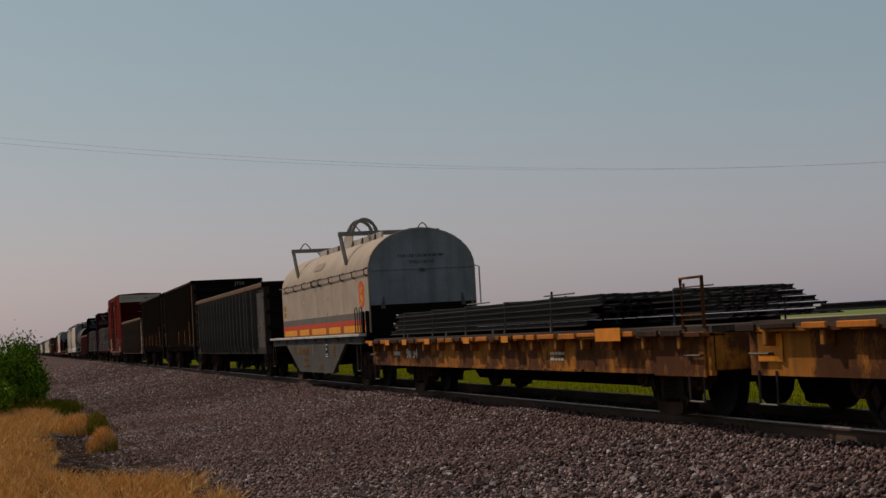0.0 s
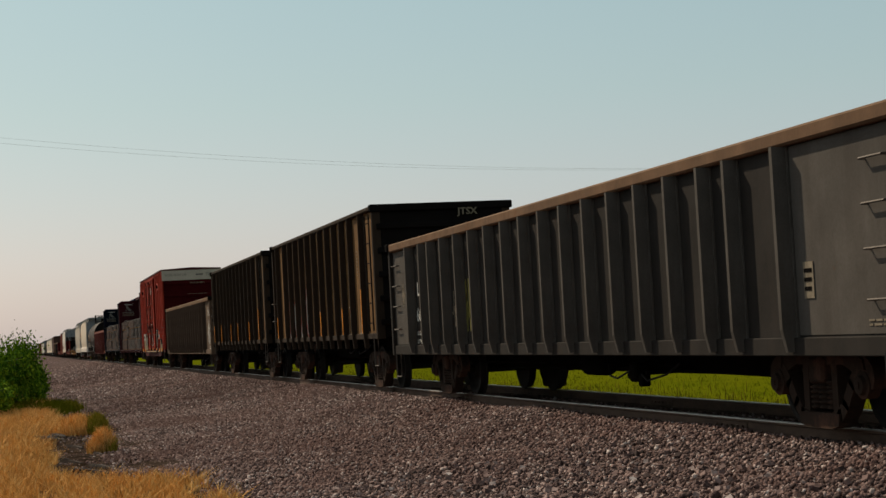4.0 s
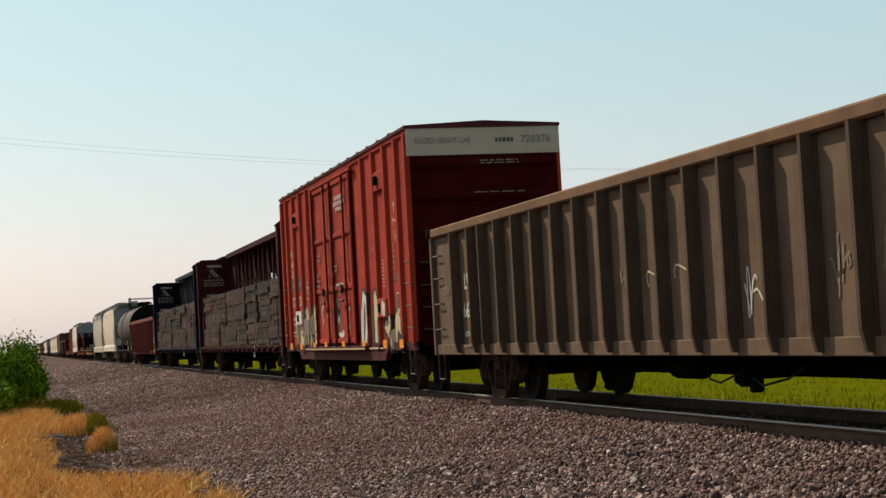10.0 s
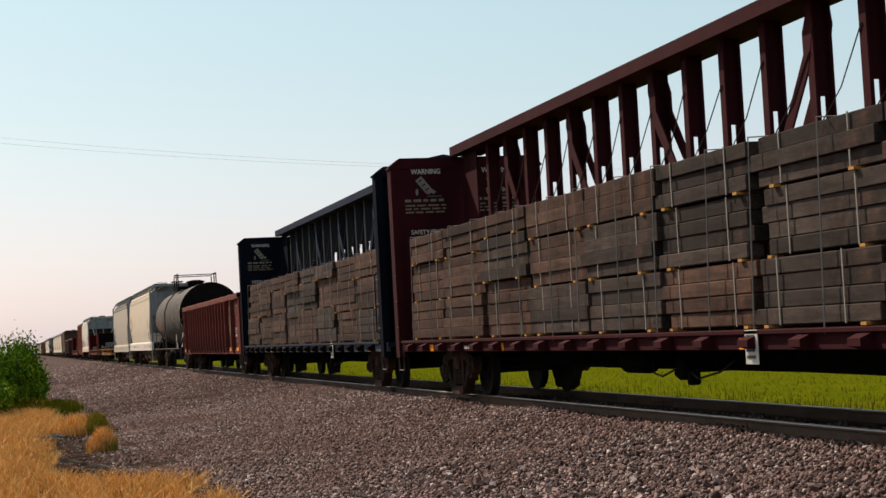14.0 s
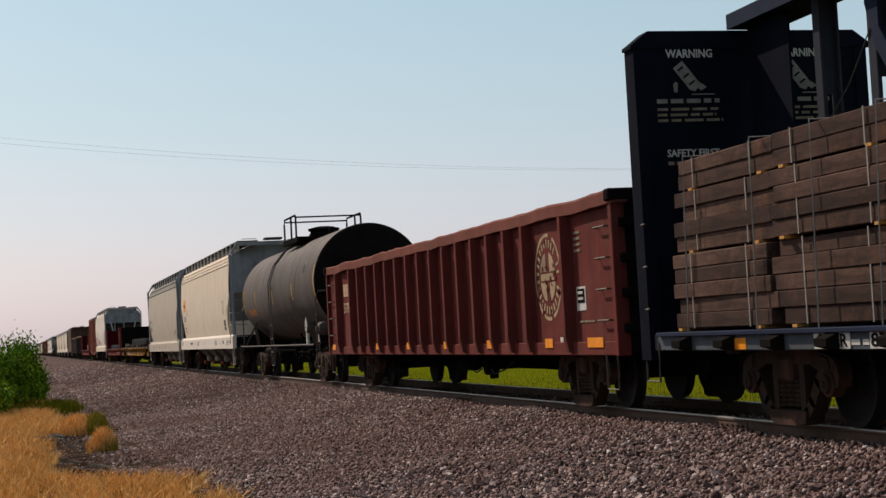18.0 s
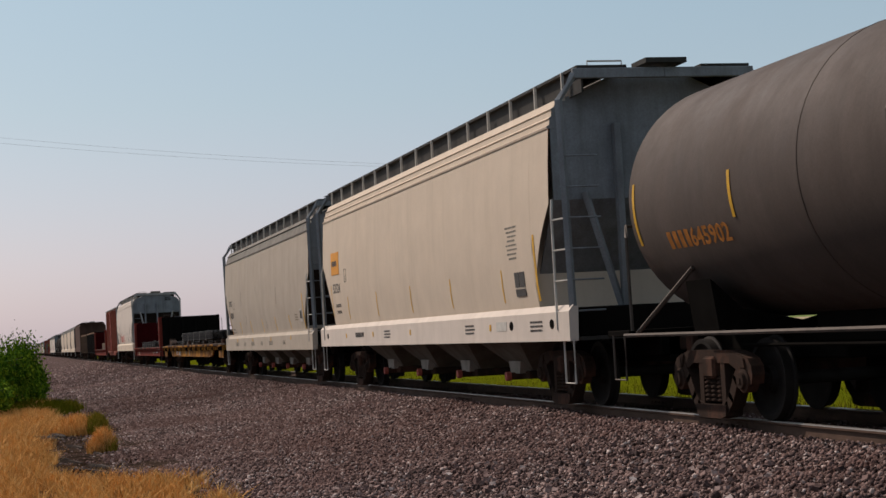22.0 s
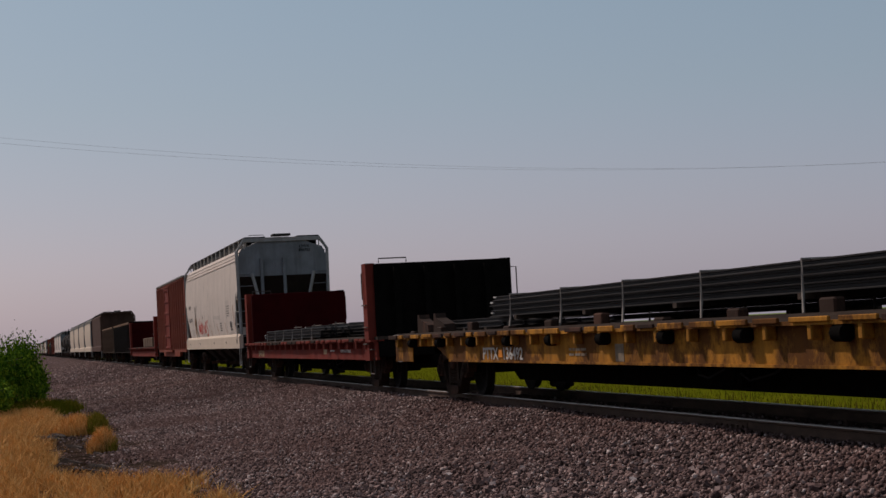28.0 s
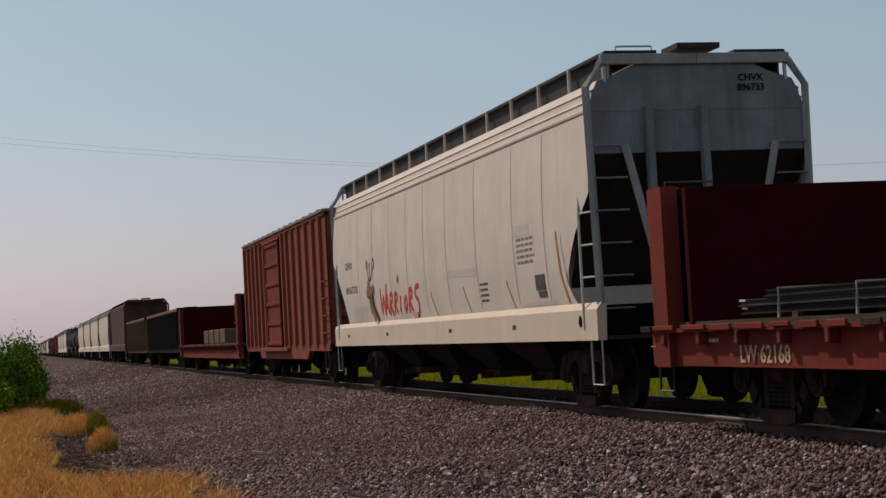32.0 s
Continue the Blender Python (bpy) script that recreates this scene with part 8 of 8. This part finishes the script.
    part("lashing_winch", Geo().lathe([(-0.1, 0.05), (-0.1, 0.085), (0.1, 0.085), (0.1, 0.05)], "x", (x + 0.5, -w - 0.1, 0.97), 10), "under", fl, smooth=True)

# red bulkhead flat car
bf, L, w = flat_car(-162.5, -142.5, "oxide red bulkhead flat car with rails and bars", "flat_red", zs=0.64, zd=1.08, pockets=20, bulk=(2.68, "wine"), fish=0.0)
rail_bundle(-152.5, -8.0, 2.0, -1.3, -0.4, 1.18, 5, 3, "low near stack of steel bars tied with bands", seed=7, bands=6)
rail_bundle(-152.5, -6.5, 8.6, -0.3, 1.3, 1.18, 8, 4, "low dark rail stack further across the deck", seed=8)
text("LW 62168", 0.25, "letter_buff", bf, -L / 2 + 3.0, -w - 0.036, 0.69, width=1.15)
bars(bf, -L / 2 + 1.7, -w - 0.035, 0.92, 0.4, 0.08, 1, "spray_tan")
text("DO NOT WELD OR RIGGER", 0.09, "letter", bf, L / 2 - 3.4, -w - 0.035, 0.80, width=1.2)
bars(bf, L / 2 - 5.0, -w - 0.035, 0.84, 0.6, 0.07, 1)
part("data_panel", Geo().box(L / 2 - 6.2, L / 2 - 5.8, -w - 0.036, -w - 0.031, 0.76, 1.0), "herald", bf)

h3, L = hopper(-182.4, -164.1, "white covered hopper with red spray-painted word", "white", "white", "end_grey", 4.71, sill="cream", inset=0.2, cut=0.6, cut_w=1.25, slope_z=3.35, posts=(-0.72, 0.05), frame_mat="frame_grey", bay="shade_brown")
part("corner_skirt", Geo().add([(x, -float(np.interp(z, (1.40, 1.75, 2.3), (1.503, 1.553, 1.588))), z) for x, z in ((7.68, 1.41), (8.12, 1.41), (7.68, 1.55), (7.95, 1.55), (7.68, 1.75), (7.82, 1.75), (7.68, 2.2), (7.73, 2.2))], [(0, 1, 3, 2), (2, 3, 5, 4), (4, 5, 7, 6)]), "white", h3)
for x in (0.3, 2.55, 5.08):
    part("reflector", Geo().prism([(x - 0.14, 1.89), (x - 0.09, 1.89), (x + 0.19, 1.46), (x + 0.14, 1.46)], "y", -1.568, -1.562), "letter_orange", h3, "slim tarnished orange strip")
part("reflector", Geo().prism([(7.74, 1.45), (7.84, 1.45), (7.62, 1.9), (7.56, 2.45), (7.5, 2.45), (7.54, 1.9)], "y", -1.595, -1.588), "letter_orange", h3, "long curved orange strip")
rnd = random.Random(51)
deer = [[(-5.0, 2.3), (-5.15, 2.2), (-5.2, 2.05), (-5.0, 1.95), (-4.8, 2.1), (-4.6, 2.15)], [(-4.85, 2.1), (-4.8, 1.8), (-4.6, 1.6), (-4.42, 1.45)], [(-5.0, 2.0), (-4.9, 1.75), (-4.75, 1.6)], [(-4.95, 2.2), (-4.9, 1.9)], [(-5.05, 2.1), (-4.75, 1.98)]]
strokes(h3, -1.592, deer, 0.075, "spray_tan_dark", label="brown spray drawing with horns")
horns = [[(-5.0, 2.3), (-5.15, 2.5), (-5.1, 2.68), (-5.2, 2.72), (-5.25, 2.6), (-5.12, 2.52)], [(-4.95, 2.3), (-4.9, 2.5), (-4.95, 2.62), (-4.85, 2.66)], [(-4.9, 2.28), (-4.7, 2.45), (-4.62, 2.68), (-4.5, 2.75), (-4.45, 2.6), (-4.6, 2.52)], [(-5.2, 2.0), (-5.35, 2.1), (-5.4, 2.0), (-5.28, 1.95)]]
strokes(h3, -1.594, horns, 0.03, "spray_dark", label="dark sprayed outline")
text("CHVX", 0.22, "letter_dark", h3, -7.15, -1.60, 2.64, width=0.8)
text("896733", 0.22, "letter_dark", h3, -6.95, -1.60, 2.1, width=1.25)
text("CHVX\n896733", 0.13, "end_dark", h3, L / 2 - 0.185, 0.77, 4.27, near=None)
# a sprayed word in slanting capitals of uneven height
WORD = {"W": [[(0, 1), (0.25, 0), (0.5, 0.7), (0.75, 0), (1, 1.15)]], "A": [[(0, 0), (0.45, 0.95), (0.85, 0)], [(0.2, 0.35), (0.7, 0.4)]], "R": [[(0.1, -0.05), (0.15, 0.9), (0.6, 0.95), (0.75, 0.7), (0.2, 0.45), (0.85, -0.05)]],
        "I": [[(0.4, 0), (0.45, 0.9)]], "O": [[(0.4, 0), (0.1, 0.4), (0.4, 0.85), (0.75, 0.5), (0.4, 0)]], "S": [[(0.8, 0.95), (0.3, 0.9), (0.25, 0.6), (0.8, 0.35), (0.7, -0.1), (0.1, -0.2)]]}
lines = []
for k, ch in enumerate("WARRIORS"):
    x0, wd = -4.2 + 0.42 * k, (0.62, 0.42, 0.38, 0.4, 0.3, 0.4, 0.42, 0.55)[k]
    z0, hh = 1.58 - 0.015 * (k % 3), (0.52, 0.42, 0.44, 0.4, 0.38, 0.4, 0.44, 0.5)[k]
    lines += [[(x0 + a * wd + 0.16 * b, z0 + hh * b) for a, b in s] for s in WORD[ch]]
strokes(h3, -1.592, lines, 0.052, "spray_red", label="red spray-painted word")
spray(h3, [[(-1.3, 1.52), (-1.0, 1.48), (-1.25, 1.46)]], 0.06, 0.0, lambda q: -1.535, [], ("hood_streak", "hood_streak"), "faint pink overspray")
for x in (-6.1, -4.6, -3.0, -1.5, -0.1, 1.5, 3.4, 5.5, 7.0):
    part("sheet_seam", Geo().box(x - 0.008, x + 0.008, -1.588, -1.586, 1.5, 3.86), "letter_fade", h3)
for pts in ([(-7.0, 1.45), (-5.6, 1.45), (-5.5, 1.78), (-6.9, 1.8)], [(-2.6, 1.45), (-1.6, 1.45), (-1.7, 1.6), (-2.5, 1.62)], [(1.4, 2.08), (3.4, 2.02), (3.4, 2.16), (1.5, 2.2)], [(5.6, 1.46), (7.3, 1.46), (7.3, 1.52), (5.7, 1.52)]):
    part("paint_patch", Geo().prism(pts, "y", -1.588, -1.586), "white_patch", h3, "slightly darker repainted patch")
strokes(h3, -1.592, [[(-2.4, 2.16), (-2.32, 2.3), (-2.28, 2.2), (-2.4, 2.18)]], 0.03, "spray_dark")
bars(h3, 6.1, -1.592, 2.28, 0.9, 0.42, 5, "letter_fade")
part("paint_patch", Geo().box(5.56, 6.3, -1.588, -1.586, 2.5, 2.66), "white_patch", h3, "slightly darker repainted patch")
bars(h3, 3.72, -1.592, 1.75, 0.5, 0.35, 4, "letter_dark")
part("data_panel", Geo().box(6.42, 6.85, -1.60, -1.58, 1.68, 1.9), "letter_dark", h3)
part("data_panel", Geo().box(6.5, 6.85, -1.60, -1.58, 1.58, 1.66), "letter_dark", h3)
for x in (-7.4, -3.4, 1.6, 5.4):
    bars(h3, x, -1.604, 1.17, 0.2, 0.14, 1, "letter_dark")
part("sill_hole", Geo().prism([(8.4 + 0.07 * math.cos(k * 0.7), 1.2 + 0.08 * math.sin(k * 0.7)) for k in range(9)], "y", -1.604, -1.6), "under", h3)


SHELL_Z, SHELL_Y = (1.40, 1.75, 2.3, 2.9, 3.4, 3.9), (1.50, 1.55, 1.585, 1.585, 1.565, 1.53)


def hug_shell(car):
    """Lays the flat markings of a hopper onto its bulging side."""
    for ob in car.children:
        kind = ob.name.split(".")[0]
        if kind not in ("reflector", "company_panel", "railroad_mark", "lettering", "plate_frame", "stencil_block", "data_panel", "data_panel_face", "graffiti", "sheet_seam", "paint_patch", "scuff"):
            continue
        me = ob.data.copy()
        me.transform(ob.matrix_basis)
        zs = [v.co.z for v in me.vertices]
        ys = [v.co.y for v in me.vertices]
        if min(zs) < 1.41 or max(ys) > -1.5:
            bpy.data.meshes.remove(me)
            continue
        bm = bmesh.new()
        bm.from_mesh(me)
        for z in SHELL_Z[1:5]:
            if min(zs) < z < max(zs):
                bmesh.ops.bisect_plane(bm, geom=bm.verts[:] + bm.edges[:] + bm.faces[:], plane_co=(0, 0, z), plane_no=(0, 0, 1))
        back = max(ys)
        for v in bm.verts:
            v.co.y = -float(np.interp(v.co.z, SHELL_Z, SHELL_Y)) - 0.002 - 0.35 * (back - v.co.y) - (0.008 if kind in ("data_panel_face", "railroad_mark") else 0.0)
        bm.to_mesh(me)
        bm.free()
        ob.data = me
        ob.matrix_basis = Matrix.Identity(4)


for car in (h1, h2, h3):
    hug_shell(car)

bx2, L, w = box_car(-198.5, -183.6, "brown-red box car with paler ribbed door", "box_brown", 4.32,
                    [-7.2, -6.3, -5.4, -4.5, -3.6, -2.8, 0.75, 1.55, 2.55, 3.6, 4.7, 5.8, 6.8], [(-2.3, 0.35)], panel_mat="flat_red", roof="grey_roof")

bf2, L, w = flat_car(-221.2, -199.7, "oxide red bulkhead flat car with pale crate load", "flat_red", zs=0.6, zd=1.1, pockets=18, bulk=(2.8, "wine"))
crate = thing("steel_crates", "grey steel frames stacked on the flat car", "crates", "steel on the flat cars")
for k in range(4):
    part("crate_side", Geo().box(-4.0 + 1.9 * k, -2.4 + 1.9 * k, -1.2, 1.2, 0, 0.55, 0.03), "gon_grey", crate)
crate.matrix_basis = pose(-210.5, D, 1.15)
LOADS.append((crate, -210.5, 0, 1.15))

g5, L, w = gondola(-242.3, -222.5, "black ribbed gondola with worn rim", 0.84, 2.9, ribs_at(19.8, 14, 1.2), "gon_black", "chord", "gondola cars")
g6, L, w = gondola(-261.2, -243.5, "dark ribbed gondola with worn rim", 0.84, 2.9, ribs_at(17.7, 13, 1.2), "gon_grey", "chord", "gondola cars")
hb, L = hopper(-282.3, -262.3, "dark brown straight-sided covered hopper", "hop_brown", "hop_brown", "hop_brown", 4.55, sill="hop_brown", curve=False, detail=False)

# the rest of the train, far down the line
cr, L = hopper(-302.0, -284.2, "cream rounded covered hopper in the far part of the train", "cream", "grey_roof", "end_grey", 4.5, sill="cream", detail=False, turning=False)
dt, L, h = tank_car(-377.0, -360.0, "dark tank car in the far part of the train", "gon_black", detail=False, turning=False)
wt, L = hopper(-433.5, -415.5, "white covered hopper in the far part of the train", "white", "grey_roof", "end_grey", 4.71, sill="white", detail=False, turning=False)
bk, L, w = box_car(-495.0, -477.0, "brown box car in the far part of the train", "box_brown", 4.5, [-7, -5.5, -4, 4, 5.5, 7], [(-1.5, 1.5)], turning=False)
far = [(cr, -293.1 - 18.7 * k) for k in (1, 2, 3)] + [(dt, -368.5 - 18.2 * k) for k in (1, 2)] + [(wt, -424.5 - 19.3 * k) for k in (1, 2)]
far += [(dt if k % 3 else bk, -505.5 - 18.7 * k) for k in range(5)] + [((wt, cr, bk, wt, dt)[k % 5], -599.5 - 18.9 * k) for k in range(14)]
for src, m in far:
    CARS.append((copy_thing(src, pose(m, D, 0)), m))


# ---- vegetation and wires ----
def blades(name, places, h, wd, mat, seed, label, category, lean=0.5, bend=True):
    """Thin upright blades, two leaf quads each, joined into one sheet of stuff."""
    r = np.random.default_rng(seed)
    p = np.asarray(places, float)
    n = len(p)
    a = r.uniform(0, 2 * math.pi, n)
    hh = h * r.uniform(0.5, 1.25, n)
    ww = wd * r.uniform(0.6, 1.3, n)
    side = np.stack([np.cos(a), np.sin(a), np.zeros(n)], 1) * ww[:, None] / 2
    b = r.uniform(0, 2 * math.pi, n)
    tip = np.stack([np.cos(b), np.sin(b), np.zeros(n)], 1) * (hh * lean * r.uniform(0.1, 1, n))[:, None]
    up = np.stack([np.zeros(n), np.zeros(n), hh], 1)
    v = np.stack([p - side, p + side, p + side * 0.8 + up * 0.55 + tip * 0.3, p - side * 0.8 + up * 0.55 + tip * 0.3, p + up + tip], 1).reshape(-1, 3)
    k = 5 * np.arange(n)[:, None]
    loops = np.concatenate([k + 0, k + 1, k + 2, k + 3, k + 3, k + 2, k + 4], 1).ravel()
    me = bpy.data.meshes.new(name)
    me.vertices.add(n * 5)
    me.vertices.foreach_set("co", v.astype(np.float32).ravel())
    me.loops.add(n * 7)
    me.loops.foreach_set("vertex_index", loops.astype(np.int32))
    me.polygons.add(n * 2)
    me.polygons.foreach_set("loop_start", (7 * np.arange(n)[:, None] + np.array([[0, 4]])).ravel().astype(np.int32))
    me.update(calc_edges=True)
    me.materials.append(M[mat])
    return tagged(new(name, me), label, category, kind="stuff")


r = np.random.default_rng(77)


def verge(n, x0, x1, y0, keep=0.0):
    out = []
    while len(out) < n:
        x, y = r.uniform(x0, x1), r.uniform(y0, 2.7)
        if y > verge_edge(x):
            continue
        if noise.noise(Vector((x * 0.9, y * 2.2, 9.0))) < -0.24:
            continue
        out.append((x, y, ground_z(y) - 0.02 + 0.07 * noise.noise(Vector((x * 0.35, y * 0.5, 3.1)))))
    return out


blades("dry_grass", verge(80000, -62, -17, -2.6), 0.24, 0.014, "dry_grass", 1, "golden-brown dry grass along the verge", "grass", 1.3)
blades("dry_grass_far", verge(9000, -120, -60, -4.0), 0.34, 0.02, "dry_grass", 2, "golden-brown dry grass further along the verge", "grass", 0.9)
def dome(x, y, z, rx, ry, h, n):
    """Places filling a rounded clump."""
    out = []
    while len(out) < n:
        u, w, k = r.uniform(-1, 1), r.uniform(-1, 1), r.uniform(0, 1)
        if u * u + w * w + k * k < 1:
            out.append((x + u * rx, y + w * ry, z + k * h))
    return out


blades("grass_tuft", dome(-31.4, 1.43, -0.76, 0.42, 0.23, 0.40, 2600) + dome(-31.2, 1.25, -0.76, 0.3, 0.14, 0.22, 700) + dome(-38.5, 1.2, -0.76, 0.9, 0.45, 0.42, 3200), 0.17, 0.013, "dry_grass", 3, "rounded tufts of tall dry grass at the edge of the ballast", "grass", 0.9)
blades("green_tuft", dome(-38.2, 1.6, -0.76, 0.8, 0.3, 0.42, 1900) + dome(-31.3, 1.52, -0.76, 0.35, 0.16, 0.2, 500) + dome(-54, 1.45, -0.76, 2.0, 0.42, 0.25, 1800), 0.17, 0.016, "weed_green", 7, "yellow-green tufts among the dry grass", "grass", 0.9)
litter = []
while len(litter) < 2600:
    x, y = r.uniform(-38, -23.5), r.uniform(0, 2.2)
    if noise.noise(Vector((x * 0.8, y * 2.5, 5.0))) > 0.12:
        litter.append((x, y, ground_z(y) - 0.03 + 0.07 * noise.noise(Vector((x * 0.35, y * 0.5, 3.1)))))
blades("dead_litter", litter, 0.07, 0.016, "litter", 8, "dark dead stalks and litter on the bare soil", "grass litter", 1.6)
blades("green_weeds", [(-53.5 + r.normal() * 1.6, 1.0 + r.normal() * 0.3, -0.74) for _ in range(1500)] + [(-57 + r.normal() * 2.0, -0.3 + r.normal() * 0.4, -0.74) for _ in range(4500)],
       0.36, 0.03, "green_grass", 4, "green weeds at the foot of the bush", "weeds", 0.8)
field = []
for _ in range(42000):
    u = r.uniform(0, 1)
    x = -14 - 150 * u ** 1.6
    field.append((x - 10, D + 5.0 + 24 * r.uniform(0, 1) ** 1.3, -1.08))
blades("field_grass", field, 0.12, 0.02, "green_grass", 5, "bright green grass of the field", "grass", 0.5)
weeds = []
for _ in range(15000):
    u = r.uniform(0, 1)
    x = -14 - 110 * u ** 1.7
    y = D + 4.3 + abs(r.normal()) * 2.4
    if noise.noise(Vector((x * 0.3, y * 0.3, 2.0))) > (-0.1 if x < -54 else -0.45):
        weeds.append((x, y, -1.05))
blades("dry_weeds", weeds, 0.30, 0.014, "weed", 6, "brown weed stalks beyond the track", "weeds", 0.25)


def bush(at, size, seed, label, n_leaf=5200):
    """Many-stemmed bush: tapered limbs and a ragged crown of small leaves."""
    rr = random.Random(seed)
    b = thing("bush", label, "bush", "bushes on the verge", at=pose(*at))
    limbs, tips = Geo(), []
    for k in range(9):
        a = rr.uniform(0, 2 * math.pi)
        reach = rr.uniform(0.25, 0.8)
        top = Vector((math.cos(a) * reach * size[0], math.sin(a) * reach * size[1], size[2] * rr.uniform(0.55, 0.98)))
        path = [Vector((math.cos(a) * 0.1, math.sin(a) * 0.1, -0.1))]
        for q in (0.35, 0.7, 1.0):
            path.append(Vector((top.x * q ** 1.3, top.y * q ** 1.3, top.z * q)) + Vector((rr.uniform(-0.1, 0.1), rr.uniform(-0.1, 0.1), 0)))
        limbs.tube(path, [0.05, 0.035, 0.022, 0.008], 6)
        for q in range(4):
            base = path[2].lerp(path[3], rr.random())
            tip = base + Vector((rr.uniform(-0.5, 0.5) * size[0], rr.uniform(-0.5, 0.5) * size[1], rr.uniform(-0.15, 0.3) * size[2]))
            limbs.tube([base, base.lerp(tip, 0.5) + Vector((0, 0, 0.08)), tip], [0.02, 0.013, 0.005], 5)
            tips.append(tip)
        tips += [path[3], path[2]]
    tagged(part("branchwork", limbs, "bark", b), kind="stuff")
    v, f = [], []
    for i in range(n_leaf):
        t = tips[rr.randrange(len(tips))]
        c = t + Vector((rr.gauss(0, 0.17) * size[0], rr.gauss(0, 0.17) * size[1], rr.gauss(-0.05, 0.14) * size[2]))
        if c.z < 0.05:
            c.z = rr.uniform(0.05, 0.5)
        s = rr.uniform(0.035, 0.075)
        e = Euler((rr.uniform(0, 6.3), rr.uniform(0, 6.3), rr.uniform(0, 6.3))).to_matrix()
        k = len(v)
        v += [tuple(c + e @ Vector(q) * s) for q in ((-1, 0, 0), (0, 0.5, 0.15), (1, 0, 0), (0, -0.5, 0.15))]
        f.append((k, k + 1, k + 2, k + 3))
    me = bpy.data.meshes.new("crown")
    me.from_pydata(v, [], f)
    me.materials.append(M["leaf"])
    tagged(part("crown", me, "leaf", b, "dense ragged green foliage"), kind="stuff")
    return b


bush((-56.0, -0.30, -0.75), (1.6, 0.85, 2.1), 1, "dense green bush at the edge of the gravel", 7500)
bush((-54.0, -1.6, -0.75), (1.6, 1.2, 2.5), 2, "tall leafy green bush beside the line", 6500)
bush((-60.0, 0.35, -0.75), (1.3, 0.55, 1.5), 3, "low green bush at the edge of the gravel", 5000)
bush((-75.0, -0.6, -0.75), (2.0, 0.9, 2.0), 4, "green bush further along the verge", 4500)
bush((-50.0, -0.9, -0.75), (1.2, 0.6, 1.0), 5, "low bright green bush in front of taller ones", 3500)

for x, y, a, ln, wd in ((-36.2, 0.55, -70, 0.8, 0.16), (-36.6, 0.8, -48, 0.5, 0.1), (-26.3, 1.0, -68, 0.75, 0.13), (-27.4, 1.2, -75, 0.6, 0.12), (-25.4, 0.8, -70, 0.5, 0.12), (-37.6, 0.5, -65, 1.0, 0.2), (-38.2, 0.75, -80, 0.7, 0.2), (-33.2, 0.95, -75, 0.5, 0.1), (-31.0, 1.25, -80, 0.5, 0.1), (-29.0, 0.75, -70, 0.5, 0.1), (-26.3, 0.85, -35, 0.4, 0.08), (-24.8, 0.72, -75, 0.35, 0.09), (-30.0, 0.5, -60, 0.5, 0.1)):
    g = Geo().loft([[(q, -wd / 2 * k, 0), (q, wd / 2 * k, 0), (q, wd / 2 * k * 0.9, 0.05 * k), (q, -wd / 2 * k * 0.85, 0.06 * k)] for q, k in ((-ln, 0.5), (-ln * 0.9, 0.9), (-ln * 0.2, 1.0), (ln * 0.5, 0.85), (ln, 0.4))])
    b = tagged(new("old_board", g.mesh("old_board", "old_wood")), "rotten dark board lying on the gravel beside the dry grass", "board", "discarded boards")
    b.matrix_basis = pose(x, y, ground_z(y) + 0.07 * noise.noise(Vector((x * 0.35, y * 0.5, 3.1))) - 0.004, 0, 0, a + 90)

def wire_line(a, b, c, off, label):
    """A sagging span across the line, z = a y^2 + b y + c, between two poles that stand out of view."""
    pts = [Vector((-150 + off, y, a * y * y + b * y + c)) for y in [-45 + 210 * i / 48 for i in range(49)]]
    tagged(new("power_line", Geo().tube(pts, 0.008, 5).mesh("power_line", "wire")), label, "power line", "overhead wires")
    return pts[0], pts[-1]


ends = [wire_line(0.00081, -0.121, 20.12, 0, "thin overhead wire crossing above the railway"), wire_line(0.00081, -0.114, 19.5, 1.0, "thin overhead wire just under the other")]
for i in (0, 1):
    e = [q[i] for q in ends]
    p = thing("utility_pole", "grey wooden utility pole holding the wires", "utility pole", "utility poles")
    x, y = (e[0].x + e[1].x) / 2, e[0].y
    part("shaft", Geo().tube([(x, y, -1.0), (x, y, e[0].z + 0.5)], [0.2, 0.12], 10), "pole", p)
    part("cross_arm", Geo().box(x - 1.2, x + 1.2, y - 0.06, y + 0.06, min(e[0].z, e[1].z) - 0.3, min(e[0].z, e[1].z) - 0.12), "pole", p)
    part("insulator", Geo().tube([(q.x, q.y, min(e[0].z, e[1].z) - 0.12) for q in e[:1]] + [tuple(e[0])], 0.04, 6), "wire", p)
    part("insulator", Geo().tube([(e[1].x, e[1].y, min(e[0].z, e[1].z) - 0.12), tuple(e[1] + Vector((0, 0, 0.02)))], 0.04, 6), "wire", p)


# ---- movement ----
def run(t):
    """How far the train has gone at t seconds, against its place at 16 s."""
    return 9.1576 * (t - 16) - 0.00893 * (t - 16) ** 2


def motions():
    times = [2.0 * k for k in range(17)]
    for car, x in CARS:
        walk(car, [(t, pose(x + run(t), D, 0)) for t in times])
    for load, x, y, z in LOADS:
        walk(load, [(t, pose(x + run(t), D + y, z)) for t in times])
    spins = [k / 15 for k in range(481)]
    for wheel, x in WHEELS:
        walk(wheel, [(t, pose(x, 0, R_WHEEL, 0, math.degrees(run(t) / R_WHEEL) % 360, 0)) for t in spins])


motions()
